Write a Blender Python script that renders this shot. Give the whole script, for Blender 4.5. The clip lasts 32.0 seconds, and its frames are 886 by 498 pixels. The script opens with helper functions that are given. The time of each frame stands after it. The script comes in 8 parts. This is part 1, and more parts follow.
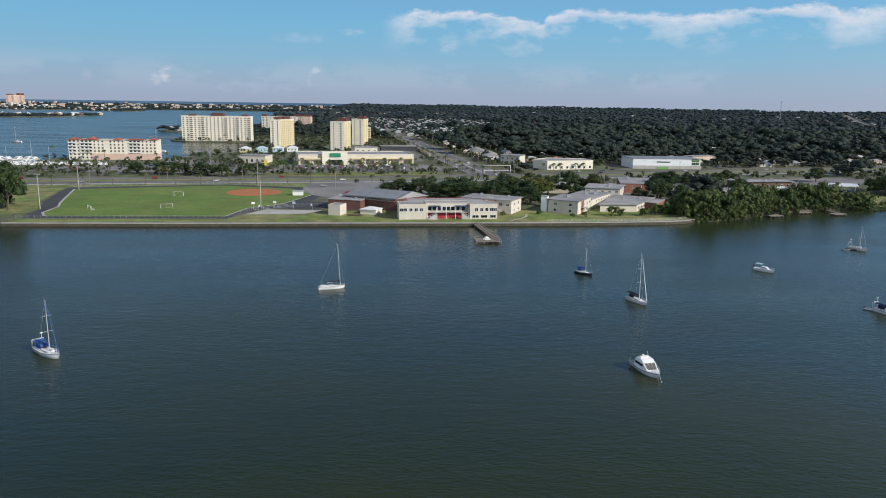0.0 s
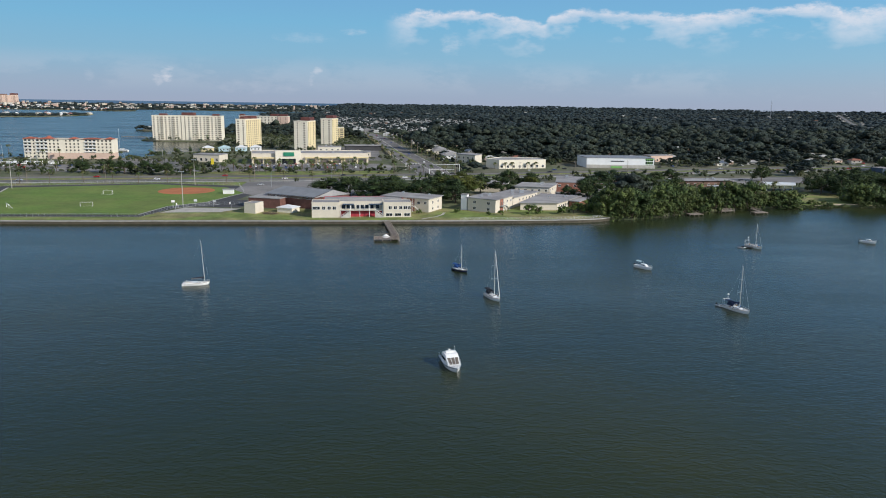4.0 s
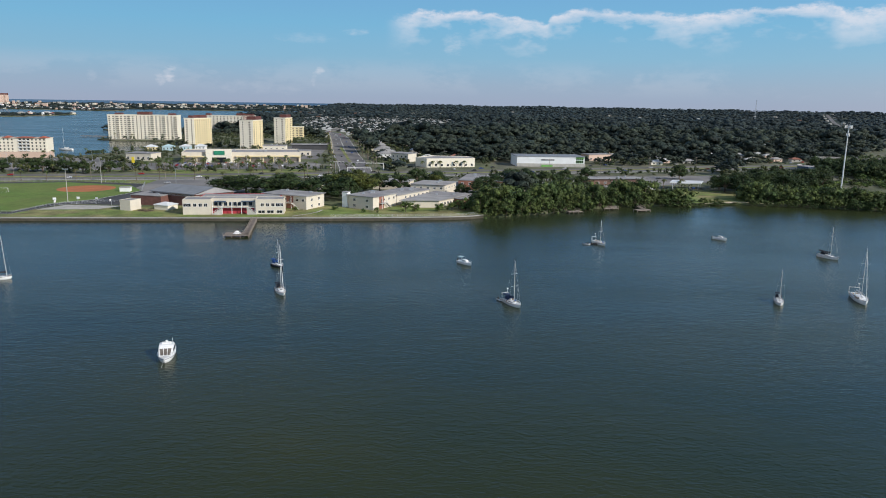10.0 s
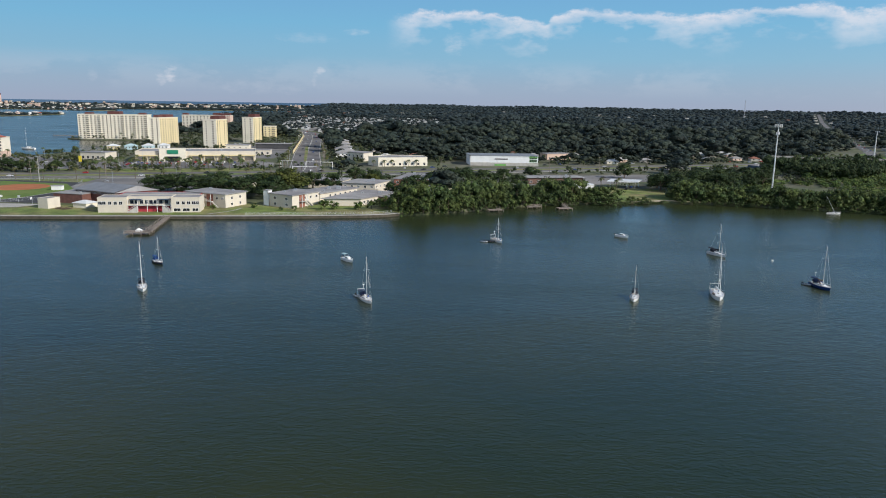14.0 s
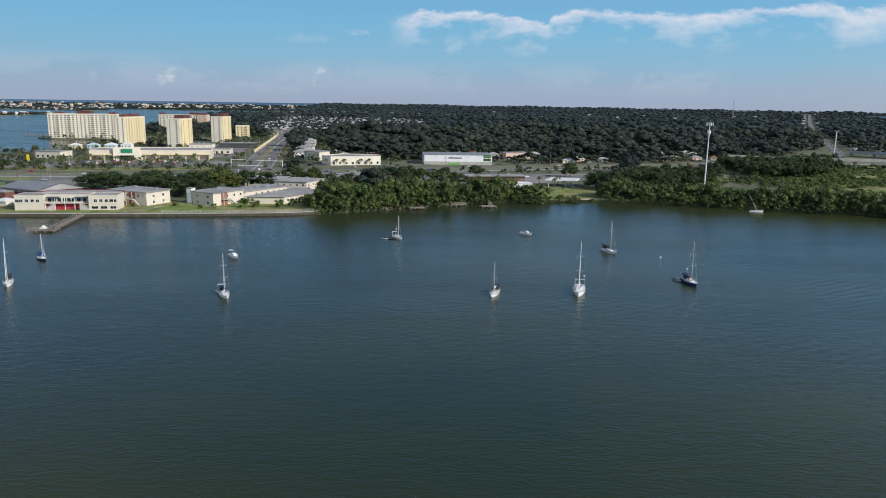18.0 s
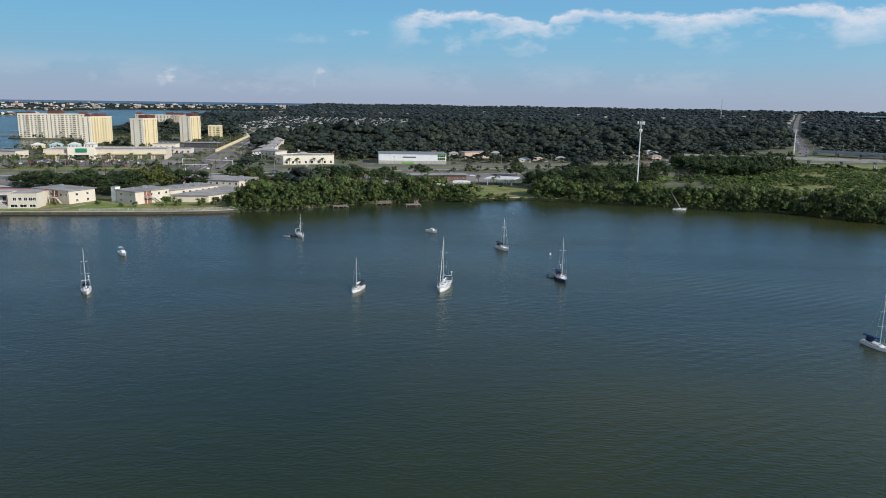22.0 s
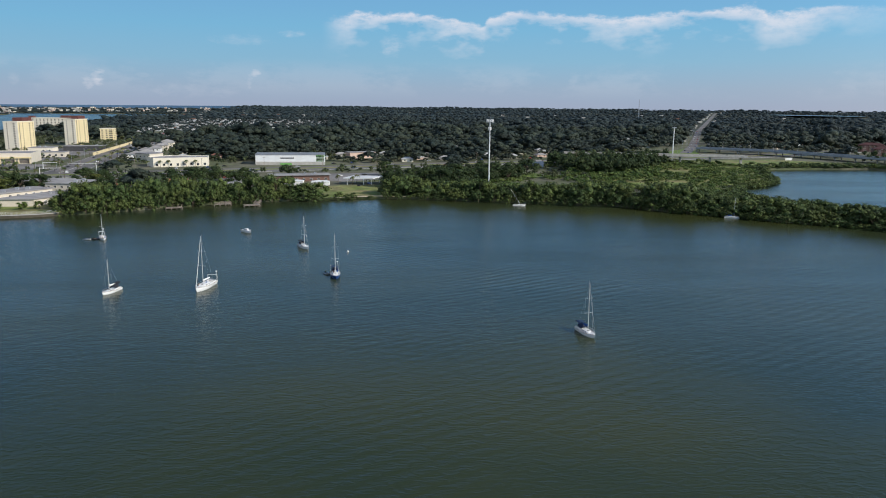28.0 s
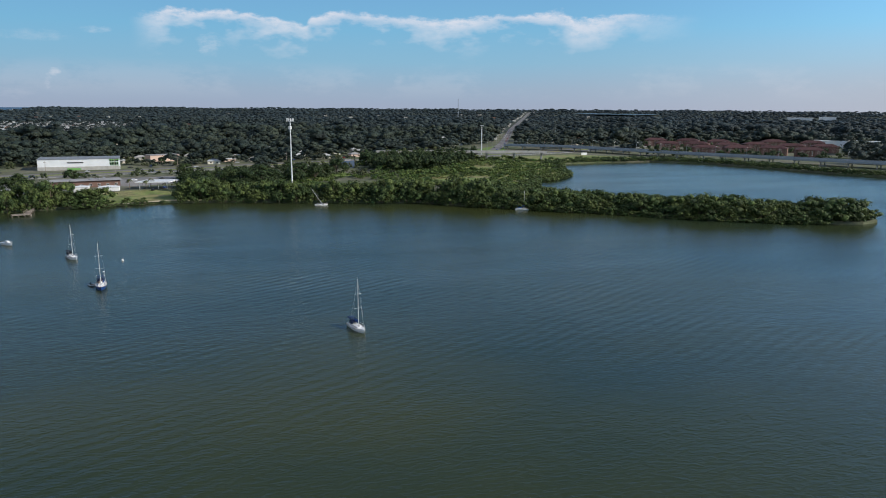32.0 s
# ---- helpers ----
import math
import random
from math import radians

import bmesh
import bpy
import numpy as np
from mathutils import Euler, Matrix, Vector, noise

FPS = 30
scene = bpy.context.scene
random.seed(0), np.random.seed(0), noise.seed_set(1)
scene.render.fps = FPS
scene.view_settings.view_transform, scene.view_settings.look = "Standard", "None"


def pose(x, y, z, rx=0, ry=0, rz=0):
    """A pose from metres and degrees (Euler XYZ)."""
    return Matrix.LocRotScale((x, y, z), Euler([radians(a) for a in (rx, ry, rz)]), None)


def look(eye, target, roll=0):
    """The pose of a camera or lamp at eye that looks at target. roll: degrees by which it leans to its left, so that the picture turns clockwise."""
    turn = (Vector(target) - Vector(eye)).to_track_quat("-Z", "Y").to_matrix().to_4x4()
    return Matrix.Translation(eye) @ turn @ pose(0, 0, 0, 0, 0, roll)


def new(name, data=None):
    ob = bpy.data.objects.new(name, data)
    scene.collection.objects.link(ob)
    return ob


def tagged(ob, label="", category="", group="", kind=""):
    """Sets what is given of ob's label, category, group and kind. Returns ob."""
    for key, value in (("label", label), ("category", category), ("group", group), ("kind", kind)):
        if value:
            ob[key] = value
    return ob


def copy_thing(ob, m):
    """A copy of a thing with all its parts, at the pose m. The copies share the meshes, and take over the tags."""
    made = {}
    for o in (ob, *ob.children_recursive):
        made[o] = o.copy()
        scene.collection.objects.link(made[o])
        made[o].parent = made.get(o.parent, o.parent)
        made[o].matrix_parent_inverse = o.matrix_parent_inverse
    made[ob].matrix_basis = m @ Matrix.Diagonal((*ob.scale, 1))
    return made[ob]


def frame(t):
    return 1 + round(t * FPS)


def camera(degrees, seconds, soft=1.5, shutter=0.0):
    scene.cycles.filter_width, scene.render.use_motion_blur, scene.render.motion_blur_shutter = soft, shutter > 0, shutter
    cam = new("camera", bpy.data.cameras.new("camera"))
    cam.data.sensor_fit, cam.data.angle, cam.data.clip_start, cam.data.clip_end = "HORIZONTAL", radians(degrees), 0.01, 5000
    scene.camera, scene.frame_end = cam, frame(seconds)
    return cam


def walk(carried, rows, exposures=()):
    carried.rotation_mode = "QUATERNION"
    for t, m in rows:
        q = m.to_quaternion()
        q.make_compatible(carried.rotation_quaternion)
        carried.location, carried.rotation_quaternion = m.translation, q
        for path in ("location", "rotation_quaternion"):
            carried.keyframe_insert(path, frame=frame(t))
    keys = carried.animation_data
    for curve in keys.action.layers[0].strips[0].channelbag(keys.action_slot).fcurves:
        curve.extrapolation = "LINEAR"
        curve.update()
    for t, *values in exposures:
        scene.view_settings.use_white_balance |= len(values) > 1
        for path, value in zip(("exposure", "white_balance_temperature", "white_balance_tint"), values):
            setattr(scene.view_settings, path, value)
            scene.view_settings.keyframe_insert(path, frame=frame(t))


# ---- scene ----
cam = camera(63.4, 32.0, soft=1.0)
PATH = [
    (0, (-69.30, 2.93, 61.75), (-68.274, 100.903, 41.745), 0.9),
    (3, (-34.25, 1.40, 61.75), (-33.412, 99.375, 41.745), 0.9),
    (6, (0.75, -0.16, 61.72), (1.417, 97.816, 41.715), 0.9),
    (9, (35.60, -2.00, 61.75), (36.130, 95.977, 41.745), 0.9),
    (13, (82.10, -4.30, 61.75), (82.510, 93.678, 41.745), 0.9),
    (16.5, (122.10, -6.30, 61.6), (122.476, 91.678, 41.595), 0.9),
    (19, (150.30, -7.70, 61.45), (150.676, 90.281, 41.462), 0.9),
    (22, (184.20, -9.90, 61.38), (184.593, 88.085, 41.409), 0.85),
    (23, (195.55, -10.50, 61.3), (196.285, 87.490, 41.363), 0.8),
    (24.5, (212.40, -11.10, 60.95), (214.453, 86.888, 41.099), 0.72),
    (26.5, (232.90, -11.80, 60.5), (236.543, 86.159, 40.734), 0.62),
    (27.5, (240.90, -12.10, 60.35), (246.202, 85.797, 40.653), 0.55),
    (28, (244.30, -12.27, 60.25), (252.777, 85.411, 40.587), 0.5),
    (29, (250.30, -12.90, 60.0), (264.540, 84.119, 40.388), 0.45),
    (30, (255.00, -13.50, 59.75), (275.272, 82.450, 40.190), 0.4),
    (31, (258.70, -14.15, 59.5), (284.828, 80.384, 39.991), 0.35),
    (32, (262.10, -14.80, 59.25), (293.094, 78.263, 39.792), 0.3),
]
walk(cam, [(t, look(eye, target, roll)) for t, eye, target, roll in PATH])

# ---- world, sun ----
SUN = Vector((0.82, -0.50, 0.50)).normalized()
world = bpy.data.worlds.new("sky")
scene.world = world
world.use_nodes = True
wt = world.node_tree
wt.nodes.clear()


def wnode(kind, **inputs):
    n = wt.nodes.new(kind)
    for k, v in inputs.items():
        n.inputs[int(k[1:])].default_value = v
    return n


def wmath(op, a, b=None, clamp=False):
    n = wt.nodes.new("ShaderNodeMath")
    n.operation, n.use_clamp = op, clamp
    for i, v in enumerate((a, b)):
        if v is None:
            continue
        if isinstance(v, (int, float)):
            n.inputs[i].default_value = v
        else:
            wt.links.new(v, n.inputs[i])
    return n.outputs[0]


def wmix(fac, a, b):
    n = wt.nodes.new("ShaderNodeMix")
    n.data_type = "RGBA"
    for sock, v in ((n.inputs[0], fac), (n.inputs[6], a), (n.inputs[7], b)):
        if isinstance(v, (tuple, float, int)):
            sock.default_value = v
        else:
            wt.links.new(v, sock)
    return n.outputs[2]


sky = wt.nodes.new("ShaderNodeTexSky")
sky.sky_type, sky.sun_disc = "NISHITA", False
sky.sun_elevation = math.asin(SUN.z)
sky.sun_rotation = -math.atan2(SUN.x, SUN.y)
sky.altitude, sky.air_density, sky.dust_density, sky.ozone_density = 10, 1.0, 1.2, 2.0
coord = wt.nodes.new("ShaderNodeTexCoord")
sep = wt.nodes.new("ShaderNodeSeparateXYZ")
wt.links.new(coord.outputs["Generated"], sep.inputs[0])
az = wmath("MULTIPLY", wmath("ARCTAN2", sep.outputs[0], sep.outputs[1]), 57.2958)
el = wmath("MULTIPLY", wmath("ARCSINE", sep.outputs[2]), 57.2958)
comb = wt.nodes.new("ShaderNodeCombineXYZ")
wt.links.new(az, comb.inputs[0])
wt.links.new(wmath("MULTIPLY", el, 2.2), comb.inputs[1])


def wnoise(scale, detail, rough, shift=0.0):
    add = wt.nodes.new("ShaderNodeVectorMath")
    add.operation = "ADD"
    add.inputs[1].default_value = (shift, shift * 0.7, shift * 0.3)
    wt.links.new(comb.outputs[0], add.inputs[0])
    n = wt.nodes.new("ShaderNodeTexNoise")
    n.inputs["Scale"].default_value, n.inputs["Detail"].default_value, n.inputs["Roughness"].default_value = scale, detail, rough
    wt.links.new(add.outputs[0], n.inputs["Vector"])
    return n.outputs[0]


def wramp(v, lo, hi):
    n = wt.nodes.new("ShaderNodeMapRange")
    n.interpolation_type = "SMOOTHSTEP"
    wt.links.new(v, n.inputs[0])
    n.inputs[1].default_value, n.inputs[2].default_value = lo, hi
    return n.outputs[0]


def blob(a0, e0, ra, re):
    """A soft round mask in degrees of azimuth and elevation."""
    da = wmath("DIVIDE", wmath("SUBTRACT", az, a0), ra)
    de = wmath("DIVIDE", wmath("SUBTRACT", el, e0), re)
    return wmath("ADD", wmath("MULTIPLY", da, da), wmath("MULTIPLY", de, de))


fine = wnoise(0.9, 8, 0.66)
broad = wnoise(0.13, 3, 0.5, 7.0)
# the long anvil bank: a crisp upper edge that steps from lobe to lobe, torn veils hanging below it
edge = wt.nodes.new("ShaderNodeValToRGB")
EDGE = ((-4.6, 6.30), (-3.4, 6.55), (-1.5, 6.85), (1.6, 7.05), (3.2, 6.95), (5.6, 6.35), (7.9, 5.95), (8.3, 6.70), (11.2, 7.20), (14.4, 6.72), (18.4, 6.68), (23.5, 6.95), (27.4, 7.15), (28.2, 6.45), (32.0, 6.95), (37.0, 6.60))
for i, (a0, e0) in enumerate(EDGE):
    e = edge.color_ramp.elements[i] if i < 2 else edge.color_ramp.elements.new(1.0)
    e.position, e.color = (a0 + 10.0) / 50.0, ((e0 - 4.0) / 5.0,) * 3 + (1.0,)
wt.links.new(wmath("DIVIDE", wmath("ADD", az, 10.0), 50.0, True), edge.inputs[0])
top_edge = wmath("ADD", wmath("MULTIPLY", edge.outputs[0], 5.0), 4.0)
depth = wmath("SUBTRACT", wmath("ADD", top_edge, wmath("ADD", wmath("MULTIPLY", wmath("SUBTRACT", fine, 0.5), 0.75), wmath("MULTIPLY", wmath("SUBTRACT", wnoise(0.45, 3, 0.5, 5.0), 0.5), 0.9))), el)
veil = wnoise(0.20, 4, 0.55, 11.0)
hang = wmath("ADD", 0.95, wmath("MULTIPLY", wramp(veil, 0.34, 0.68), 2.6))
fall = wmath("SUBTRACT", 1.0, wramp(wmath("DIVIDE", wmath("ADD", depth, wmath("MULTIPLY", wmath("SUBTRACT", fine, 0.5), 1.1)), hang), 0.05, 1.0))
span = wmath("MULTIPLY", wramp(az, -4.6, -2.0), wmath("SUBTRACT", 1.0, wramp(az, 29.0, 38.0)))
bank = wmath("MULTIPLY", wmath("MULTIPLY", wramp(depth, -0.05, 0.38), fall), wmath("MULTIPLY", span, wmath("ADD", 0.38, wmath("MULTIPLY", wramp(fine, 0.30, 0.66), 0.50))))
# small cumulus towers and faint streaks
puff = None
for a0, e0, ra, re, amt in ((-20.3, 1.75, 0.62, 0.62, 0.62), (-20.9, 1.45, 0.5, 0.6, 0.45), (-9.4, 2.25, 0.42, 0.35, 0.42), (-9.9, 1.65, 0.32, 0.6, 0.32), (-17.3, 1.95, 0.6, 0.22, 0.16), (-25.4, 1.6, 0.35, 0.45, 0.16), (15.0, 1.9, 0.5, 0.8, 0.14), (-6.7, 5.15, 1.0, 0.24, 0.30), (-10.3, 4.6, 2.4, 0.42, 0.18), (0.9, 4.4, 0.9, 0.9, 0.30), (-13.5, 0.95, 5.0, 0.55, 0.12), (-2.0, 1.5, 5.0, 0.5, 0.12)):
    m = wramp(wmath("SUBTRACT", wmath("ADD", 1.25, wmath("MULTIPLY", wmath("SUBTRACT", fine, 0.5), 4.6)), blob(a0, e0, ra, re)), 0.0, 2.2)
    m = wmath("MULTIPLY", m, amt)
    puff = m if puff is None else wmath("MAXIMUM", puff, m)
low = wmath("MULTIPLY", wmath("MULTIPLY", wramp(wmath("ADD", broad, wmath("MULTIPLY", fine, 0.4)), 0.62, 0.80), wramp(el, 0.2, 1.6)), wmath("SUBTRACT", 1.0, wramp(el, 2.2, 3.6)))
cover = wmath("MAXIMUM", wmath("MAXIMUM", bank, puff), wmath("MULTIPLY", low, 0.10), True)
# a pale blue gradient low over the horizon, clear sky light above it
low_sky = wt.nodes.new("ShaderNodeValToRGB")
for pos, c in ((0.0, (3.95, 4.75, 6.4, 1)), (0.12, (3.6, 4.95, 6.7, 1)), (0.30, (2.65, 5.3, 7.5, 1)), (0.52, (2.05, 5.2, 7.9, 1)), (0.70, (1.9, 4.75, 7.8, 1)), (1.0, (1.7, 3.8, 7.7, 1))):
    e = low_sky.color_ramp.elements[0] if pos == 0.0 else low_sky.color_ramp.elements[-1] if pos == 1.0 else low_sky.color_ramp.elements.new(pos)
    e.position, e.color = pos, c
wt.links.new(wmath("DIVIDE", el, 11.0, True), low_sky.inputs[0])
haze = wmath("MULTIPLY", wmath("SUBTRACT", 1.0, wramp(el, 9.0, 30.0)), 0.9)
hazed = wmix(haze, sky.outputs[0], low_sky.outputs[0])
toward_sun = wmath("ADD", 1.0, wmath("MULTIPLY", wramp(az, 24.0, 85.0), 0.75))
sunward = wt.nodes.new("ShaderNodeVectorMath")
sunward.operation = "SCALE"
wt.links.new(hazed, sunward.inputs[0])
wt.links.new(toward_sun, sunward.inputs["Scale"])
hazed = sunward.outputs[0]
side_glow = wmath("MULTIPLY", wmath("MULTIPLY", wramp(az, 18.0, 66.0), wmath("SUBTRACT", 1.0, wramp(el, 0.0, 7.0))), 0.85)
hazed = wmix(side_glow, hazed, (4.9, 5.05, 5.6, 1.0))
clouded = wmix(wmath("MULTIPLY", cover, 0.85), hazed, (9.6, 9.2, 9.7, 1.0))
back = wt.nodes.new("ShaderNodeBackground")
back.inputs[1].default_value = 0.09
wt.links.new(clouded, back.inputs[0])
wout = wt.nodes.new("ShaderNodeOutputWorld")
wt.links.new(back.outputs[0], wout.inputs[0])

sun_data = bpy.data.lights.new("sun", "SUN")
sun_data.energy, sun_data.angle, sun_data.color = 4.6, radians(0.53), (1.0, 0.95, 0.88)
sun = new("sun", sun_data)
sun.matrix_world = look(SUN * 500, (0, 0, 0))

# ---- materials ----


def mat(name, color, rough=0.8, vary=0.12, scale=0.3, bump=0.0, bump_scale=4.0, metal=0.0, per_object=0.0, per_island=0.0, second=None, second_scale=0.05, spec=0.4, bump_deep=0.1):
    """A surface with two scales of variation, wear and fine relief, in metres."""
    m = bpy.data.materials.new(name)
    m.use_nodes = True
    t = m.node_tree
    b = t.nodes["Principled BSDF"]
    b.inputs["Roughness"].default_value, b.inputs["Metallic"].default_value = rough, metal
    b.inputs["Specular IOR Level"].default_value = spec
    co = t.nodes.new("ShaderNodeTexCoord")
    geo = t.nodes.new("ShaderNodeNewGeometry")
    where = geo.outputs["Position"]

    def noise_at(sc, detail=5):
        n = t.nodes.new("ShaderNodeTexNoise")
        n.inputs["Scale"].default_value, n.inputs["Detail"].default_value = sc, detail
        t.links.new(where, n.inputs["Vector"])
        return n.outputs[0]

    def mixed(fac, a, c, blend="MIX"):
        n = t.nodes.new("ShaderNodeMix")
        n.data_type, n.blend_type = "RGBA", blend
        for sock, v in ((n.inputs[0], fac), (n.inputs[6], a), (n.inputs[7], c)):
            if isinstance(v, (tuple, float, int)):
                sock.default_value = v
            else:
                t.links.new(v, sock)
        return n.outputs[2]

    def contrast(v, lo, hi):
        n = t.nodes.new("ShaderNodeMapRange")
        t.links.new(v, n.inputs[0])
        n.inputs[1].default_value, n.inputs[2].default_value = 0.3, 0.7
        n.inputs[3].default_value, n.inputs[4].default_value = lo, hi
        return n.outputs[0]

    col = (*color, 1.0)
    if second is not None:
        n = t.nodes.new("ShaderNodeMapRange")
        t.links.new(noise_at(second_scale, 4), n.inputs[0])
        n.inputs[1].default_value, n.inputs[2].default_value = 0.42, 0.60
        col = mixed(n.outputs[0], col, (*second, 1.0))
    value = t.nodes.new("ShaderNodeMath")
    value.operation = "MULTIPLY"
    t.links.new(contrast(noise_at(scale), 1 - vary, 1 + vary), value.inputs[0])
    t.links.new(contrast(noise_at(scale * 9, 3), 1 - vary * 0.7, 1 + vary * 0.7), value.inputs[1])
    v = value.outputs[0]
    for amount, sock in ((per_object, None), (per_island, geo.outputs["Random Per Island"])):
        if amount:
            if sock is None:
                sock = t.nodes.new("ShaderNodeObjectInfo").outputs["Random"]
            r = t.nodes.new("ShaderNodeMapRange")
            t.links.new(sock, r.inputs[0])
            r.inputs[3].default_value, r.inputs[4].default_value = 1 - amount, 1 + amount
            x = t.nodes.new("ShaderNodeMath")
            x.operation = "MULTIPLY"
            t.links.new(v, x.inputs[0])
            t.links.new(r.outputs[0], x.inputs[1])
            v = x.outputs[0]
    t.links.new(mixed(1.0, col, v, "MULTIPLY"), b.inputs["Base Color"])
    if bump:
        bp = t.nodes.new("ShaderNodeBump")
        bp.inputs["Strength"].default_value, bp.inputs["Distance"].default_value = bump, bump_deep
        t.links.new(noise_at(bump_scale, 4), bp.inputs["Height"])
        t.links.new(bp.outputs[0], b.inputs["Normal"])
    return m


def water_material():
    m = bpy.data.materials.new("bay_water")
    m.use_nodes = True
    t = m.node_tree
    b = t.nodes["Principled BSDF"]
    b.inputs["IOR"].default_value = 1.33
    geo = t.nodes.new("ShaderNodeNewGeometry")

    def noise_at(sx, sy, detail, rough=0.5, turn=0.0):
        mp = t.nodes.new("ShaderNodeMapping")
        mp.inputs["Scale"].default_value = (sx, sy, 1)
        mp.inputs["Rotation"].default_value = (0, 0, radians(turn))
        t.links.new(geo.outputs["Position"], mp.inputs[0])
        n = t.nodes.new("ShaderNodeTexNoise")
        n.inputs["Scale"].default_value, n.inputs["Detail"].default_value, n.inputs["Roughness"].default_value = 1.0, detail, rough
        t.links.new(mp.outputs[0], n.inputs["Vector"])
        return n.outputs[0]

    # murky shallows: green, with browner patches
    patch = noise_at(0.008, 0.012, 4)
    rp = t.nodes.new("ShaderNodeMapRange")
    t.links.new(patch, rp.inputs[0])
    rp.inputs[1].default_value, rp.inputs[2].default_value = 0.35, 0.65
    mx = t.nodes.new("ShaderNodeMix")
    mx.data_type = "RGBA"
    t.links.new(rp.outputs[0], mx.inputs[0])
    mx.inputs[6].default_value, mx.inputs[7].default_value = (0.018, 0.033, 0.019, 1), (0.037, 0.044, 0.013, 1)
    # uneven light across the bay put into the base colour: dimmer west, brighter east
    water_xyz = t.nodes.new("ShaderNodeSeparateXYZ")
    t.links.new(geo.outputs["Position"], water_xyz.inputs[0])
    light_by_x = t.nodes.new("ShaderNodeMapRange")
    light_by_x.interpolation_type = "SMOOTHSTEP"
    t.links.new(water_xyz.outputs[0], light_by_x.inputs[0])
    light_by_x.inputs[1].default_value, light_by_x.inputs[2].default_value = -150.0, 330.0
    light_by_x.inputs[3].default_value, light_by_x.inputs[4].default_value = 0.80, 1.08
    light_scaled = t.nodes.new("ShaderNodeMix")
    light_scaled.data_type, light_scaled.blend_type = "RGBA", "MULTIPLY"
    light_scaled.inputs[0].default_value = 1.0
    t.links.new(mx.outputs[2], light_scaled.inputs[6])
    t.links.new(light_by_x.outputs[0], light_scaled.inputs[7])
    t.links.new(light_scaled.outputs[2], b.inputs["Base Color"])
    # wind patches change the roughness
    wind = t.nodes.new("ShaderNodeMapRange")
    t.links.new(noise_at(0.006, 0.02, 4, 0.6, 12), wind.inputs[0])
    wind.inputs[1].default_value, wind.inputs[2].default_value = 0.35, 0.65
    wind.inputs[3].default_value, wind.inputs[4].default_value = 0.18, 0.26
    t.links.new(wind.outputs[0], b.inputs["Roughness"])
    # a train of low regular wavelets that comes and goes
    mp = t.nodes.new("ShaderNodeMapping")
    mp.inputs["Rotation"].default_value = (0, 0, radians(62))
    t.links.new(geo.outputs["Position"], mp.inputs[0])
    wave = t.nodes.new("ShaderNodeTexWave")
    wave.wave_type, wave.bands_direction = "BANDS", "X"
    wave.inputs["Scale"].default_value, wave.inputs["Distortion"].default_value = 0.085, 5.0
    wave.inputs["Detail"].default_value, wave.inputs["Detail Scale"].default_value = 2.0, 0.35
    t.links.new(mp.outputs[0], wave.inputs["Vector"])
    fade = t.nodes.new("ShaderNodeMapRange")
    t.links.new(noise_at(0.012, 0.02, 3, 0.5, 30), fade.inputs[0])
    fade.inputs[1].default_value, fade.inputs[2].default_value = 0.42, 0.66
    fade.inputs[3].default_value, fade.inputs[4].default_value = 0.0, 0.50
    train = t.nodes.new("ShaderNodeMath")
    train.operation = "MULTIPLY"
    t.links.new(wave.outputs["Fac"], train.inputs[0])
    t.links.new(fade.outputs[0], train.inputs[1])
    # the swell runs in from the open east side of the bay
    px = t.nodes.new("ShaderNodeSeparateXYZ")
    t.links.new(geo.outputs["Position"], px.inputs[0])
    east = t.nodes.new("ShaderNodeMapRange")
    east.interpolation_type = "SMOOTHSTEP"
    t.links.new(px.outputs[0], east.inputs[0])
    east.inputs[1].default_value, east.inputs[2].default_value = 40.0, 420.0
    east.inputs[3].default_value, east.inputs[4].default_value = 0.08, 1.0
    side = t.nodes.new("ShaderNodeMath")
    side.operation = "MULTIPLY"
    t.links.new(train.outputs[0], side.inputs[0])
    t.links.new(east.outputs[0], side.inputs[1])
    total = side.outputs[0]
    for sx, sy, det, amp, turn in ((0.09, 0.20, 2, 0.30, 20), (0.22, 0.42, 3, 0.65, -14), (0.75, 1.25, 4, 0.66, 8)):
        k = t.nodes.new("ShaderNodeMath")
        k.operation = "MULTIPLY"
        t.links.new(noise_at(sx, sy, det, 0.5, turn), k.inputs[0])
        k.inputs[1].default_value = amp
        if total is None:
            total = k.outputs[0]
        else:
            s = t.nodes.new("ShaderNodeMath")
            t.links.new(total, s.inputs[0])
            t.links.new(k.outputs[0], s.inputs[1])
            total = s.outputs[0]
    bp = t.nodes.new("ShaderNodeBump")
    bp.inputs["Strength"].default_value, bp.inputs["Distance"].default_value = 0.20, 0.5
    # the water lies calmer in the lee of the shore than out on the open bay
    lee = t.nodes.new("ShaderNodeMapRange")
    t.links.new(px.outputs[1], lee.inputs[0])
    lee.inputs[1].default_value, lee.inputs[2].default_value = 60.0, 330.0
    lee.inputs[3].default_value, lee.inputs[4].default_value = 1.8, 1.25
    sea = t.nodes.new("ShaderNodeMath")
    sea.operation = "MULTIPLY"
    t.links.new(total, sea.inputs[0])
    open_bay = t.nodes.new("ShaderNodeMapRange")
    t.links.new(px.outputs[1], open_bay.inputs[0])
    open_bay.inputs[1].default_value, open_bay.inputs[2].default_value = 560.0, 1100.0
    open_bay.inputs[3].default_value, open_bay.inputs[4].default_value = 0.0, 2.6
    most = t.nodes.new("ShaderNodeMath")
    most.operation = "MAXIMUM"
    t.links.new(lee.outputs[0], most.inputs[0])
    t.links.new(open_bay.outputs[0], most.inputs[1])
    t.links.new(most.outputs[0], sea.inputs[1])
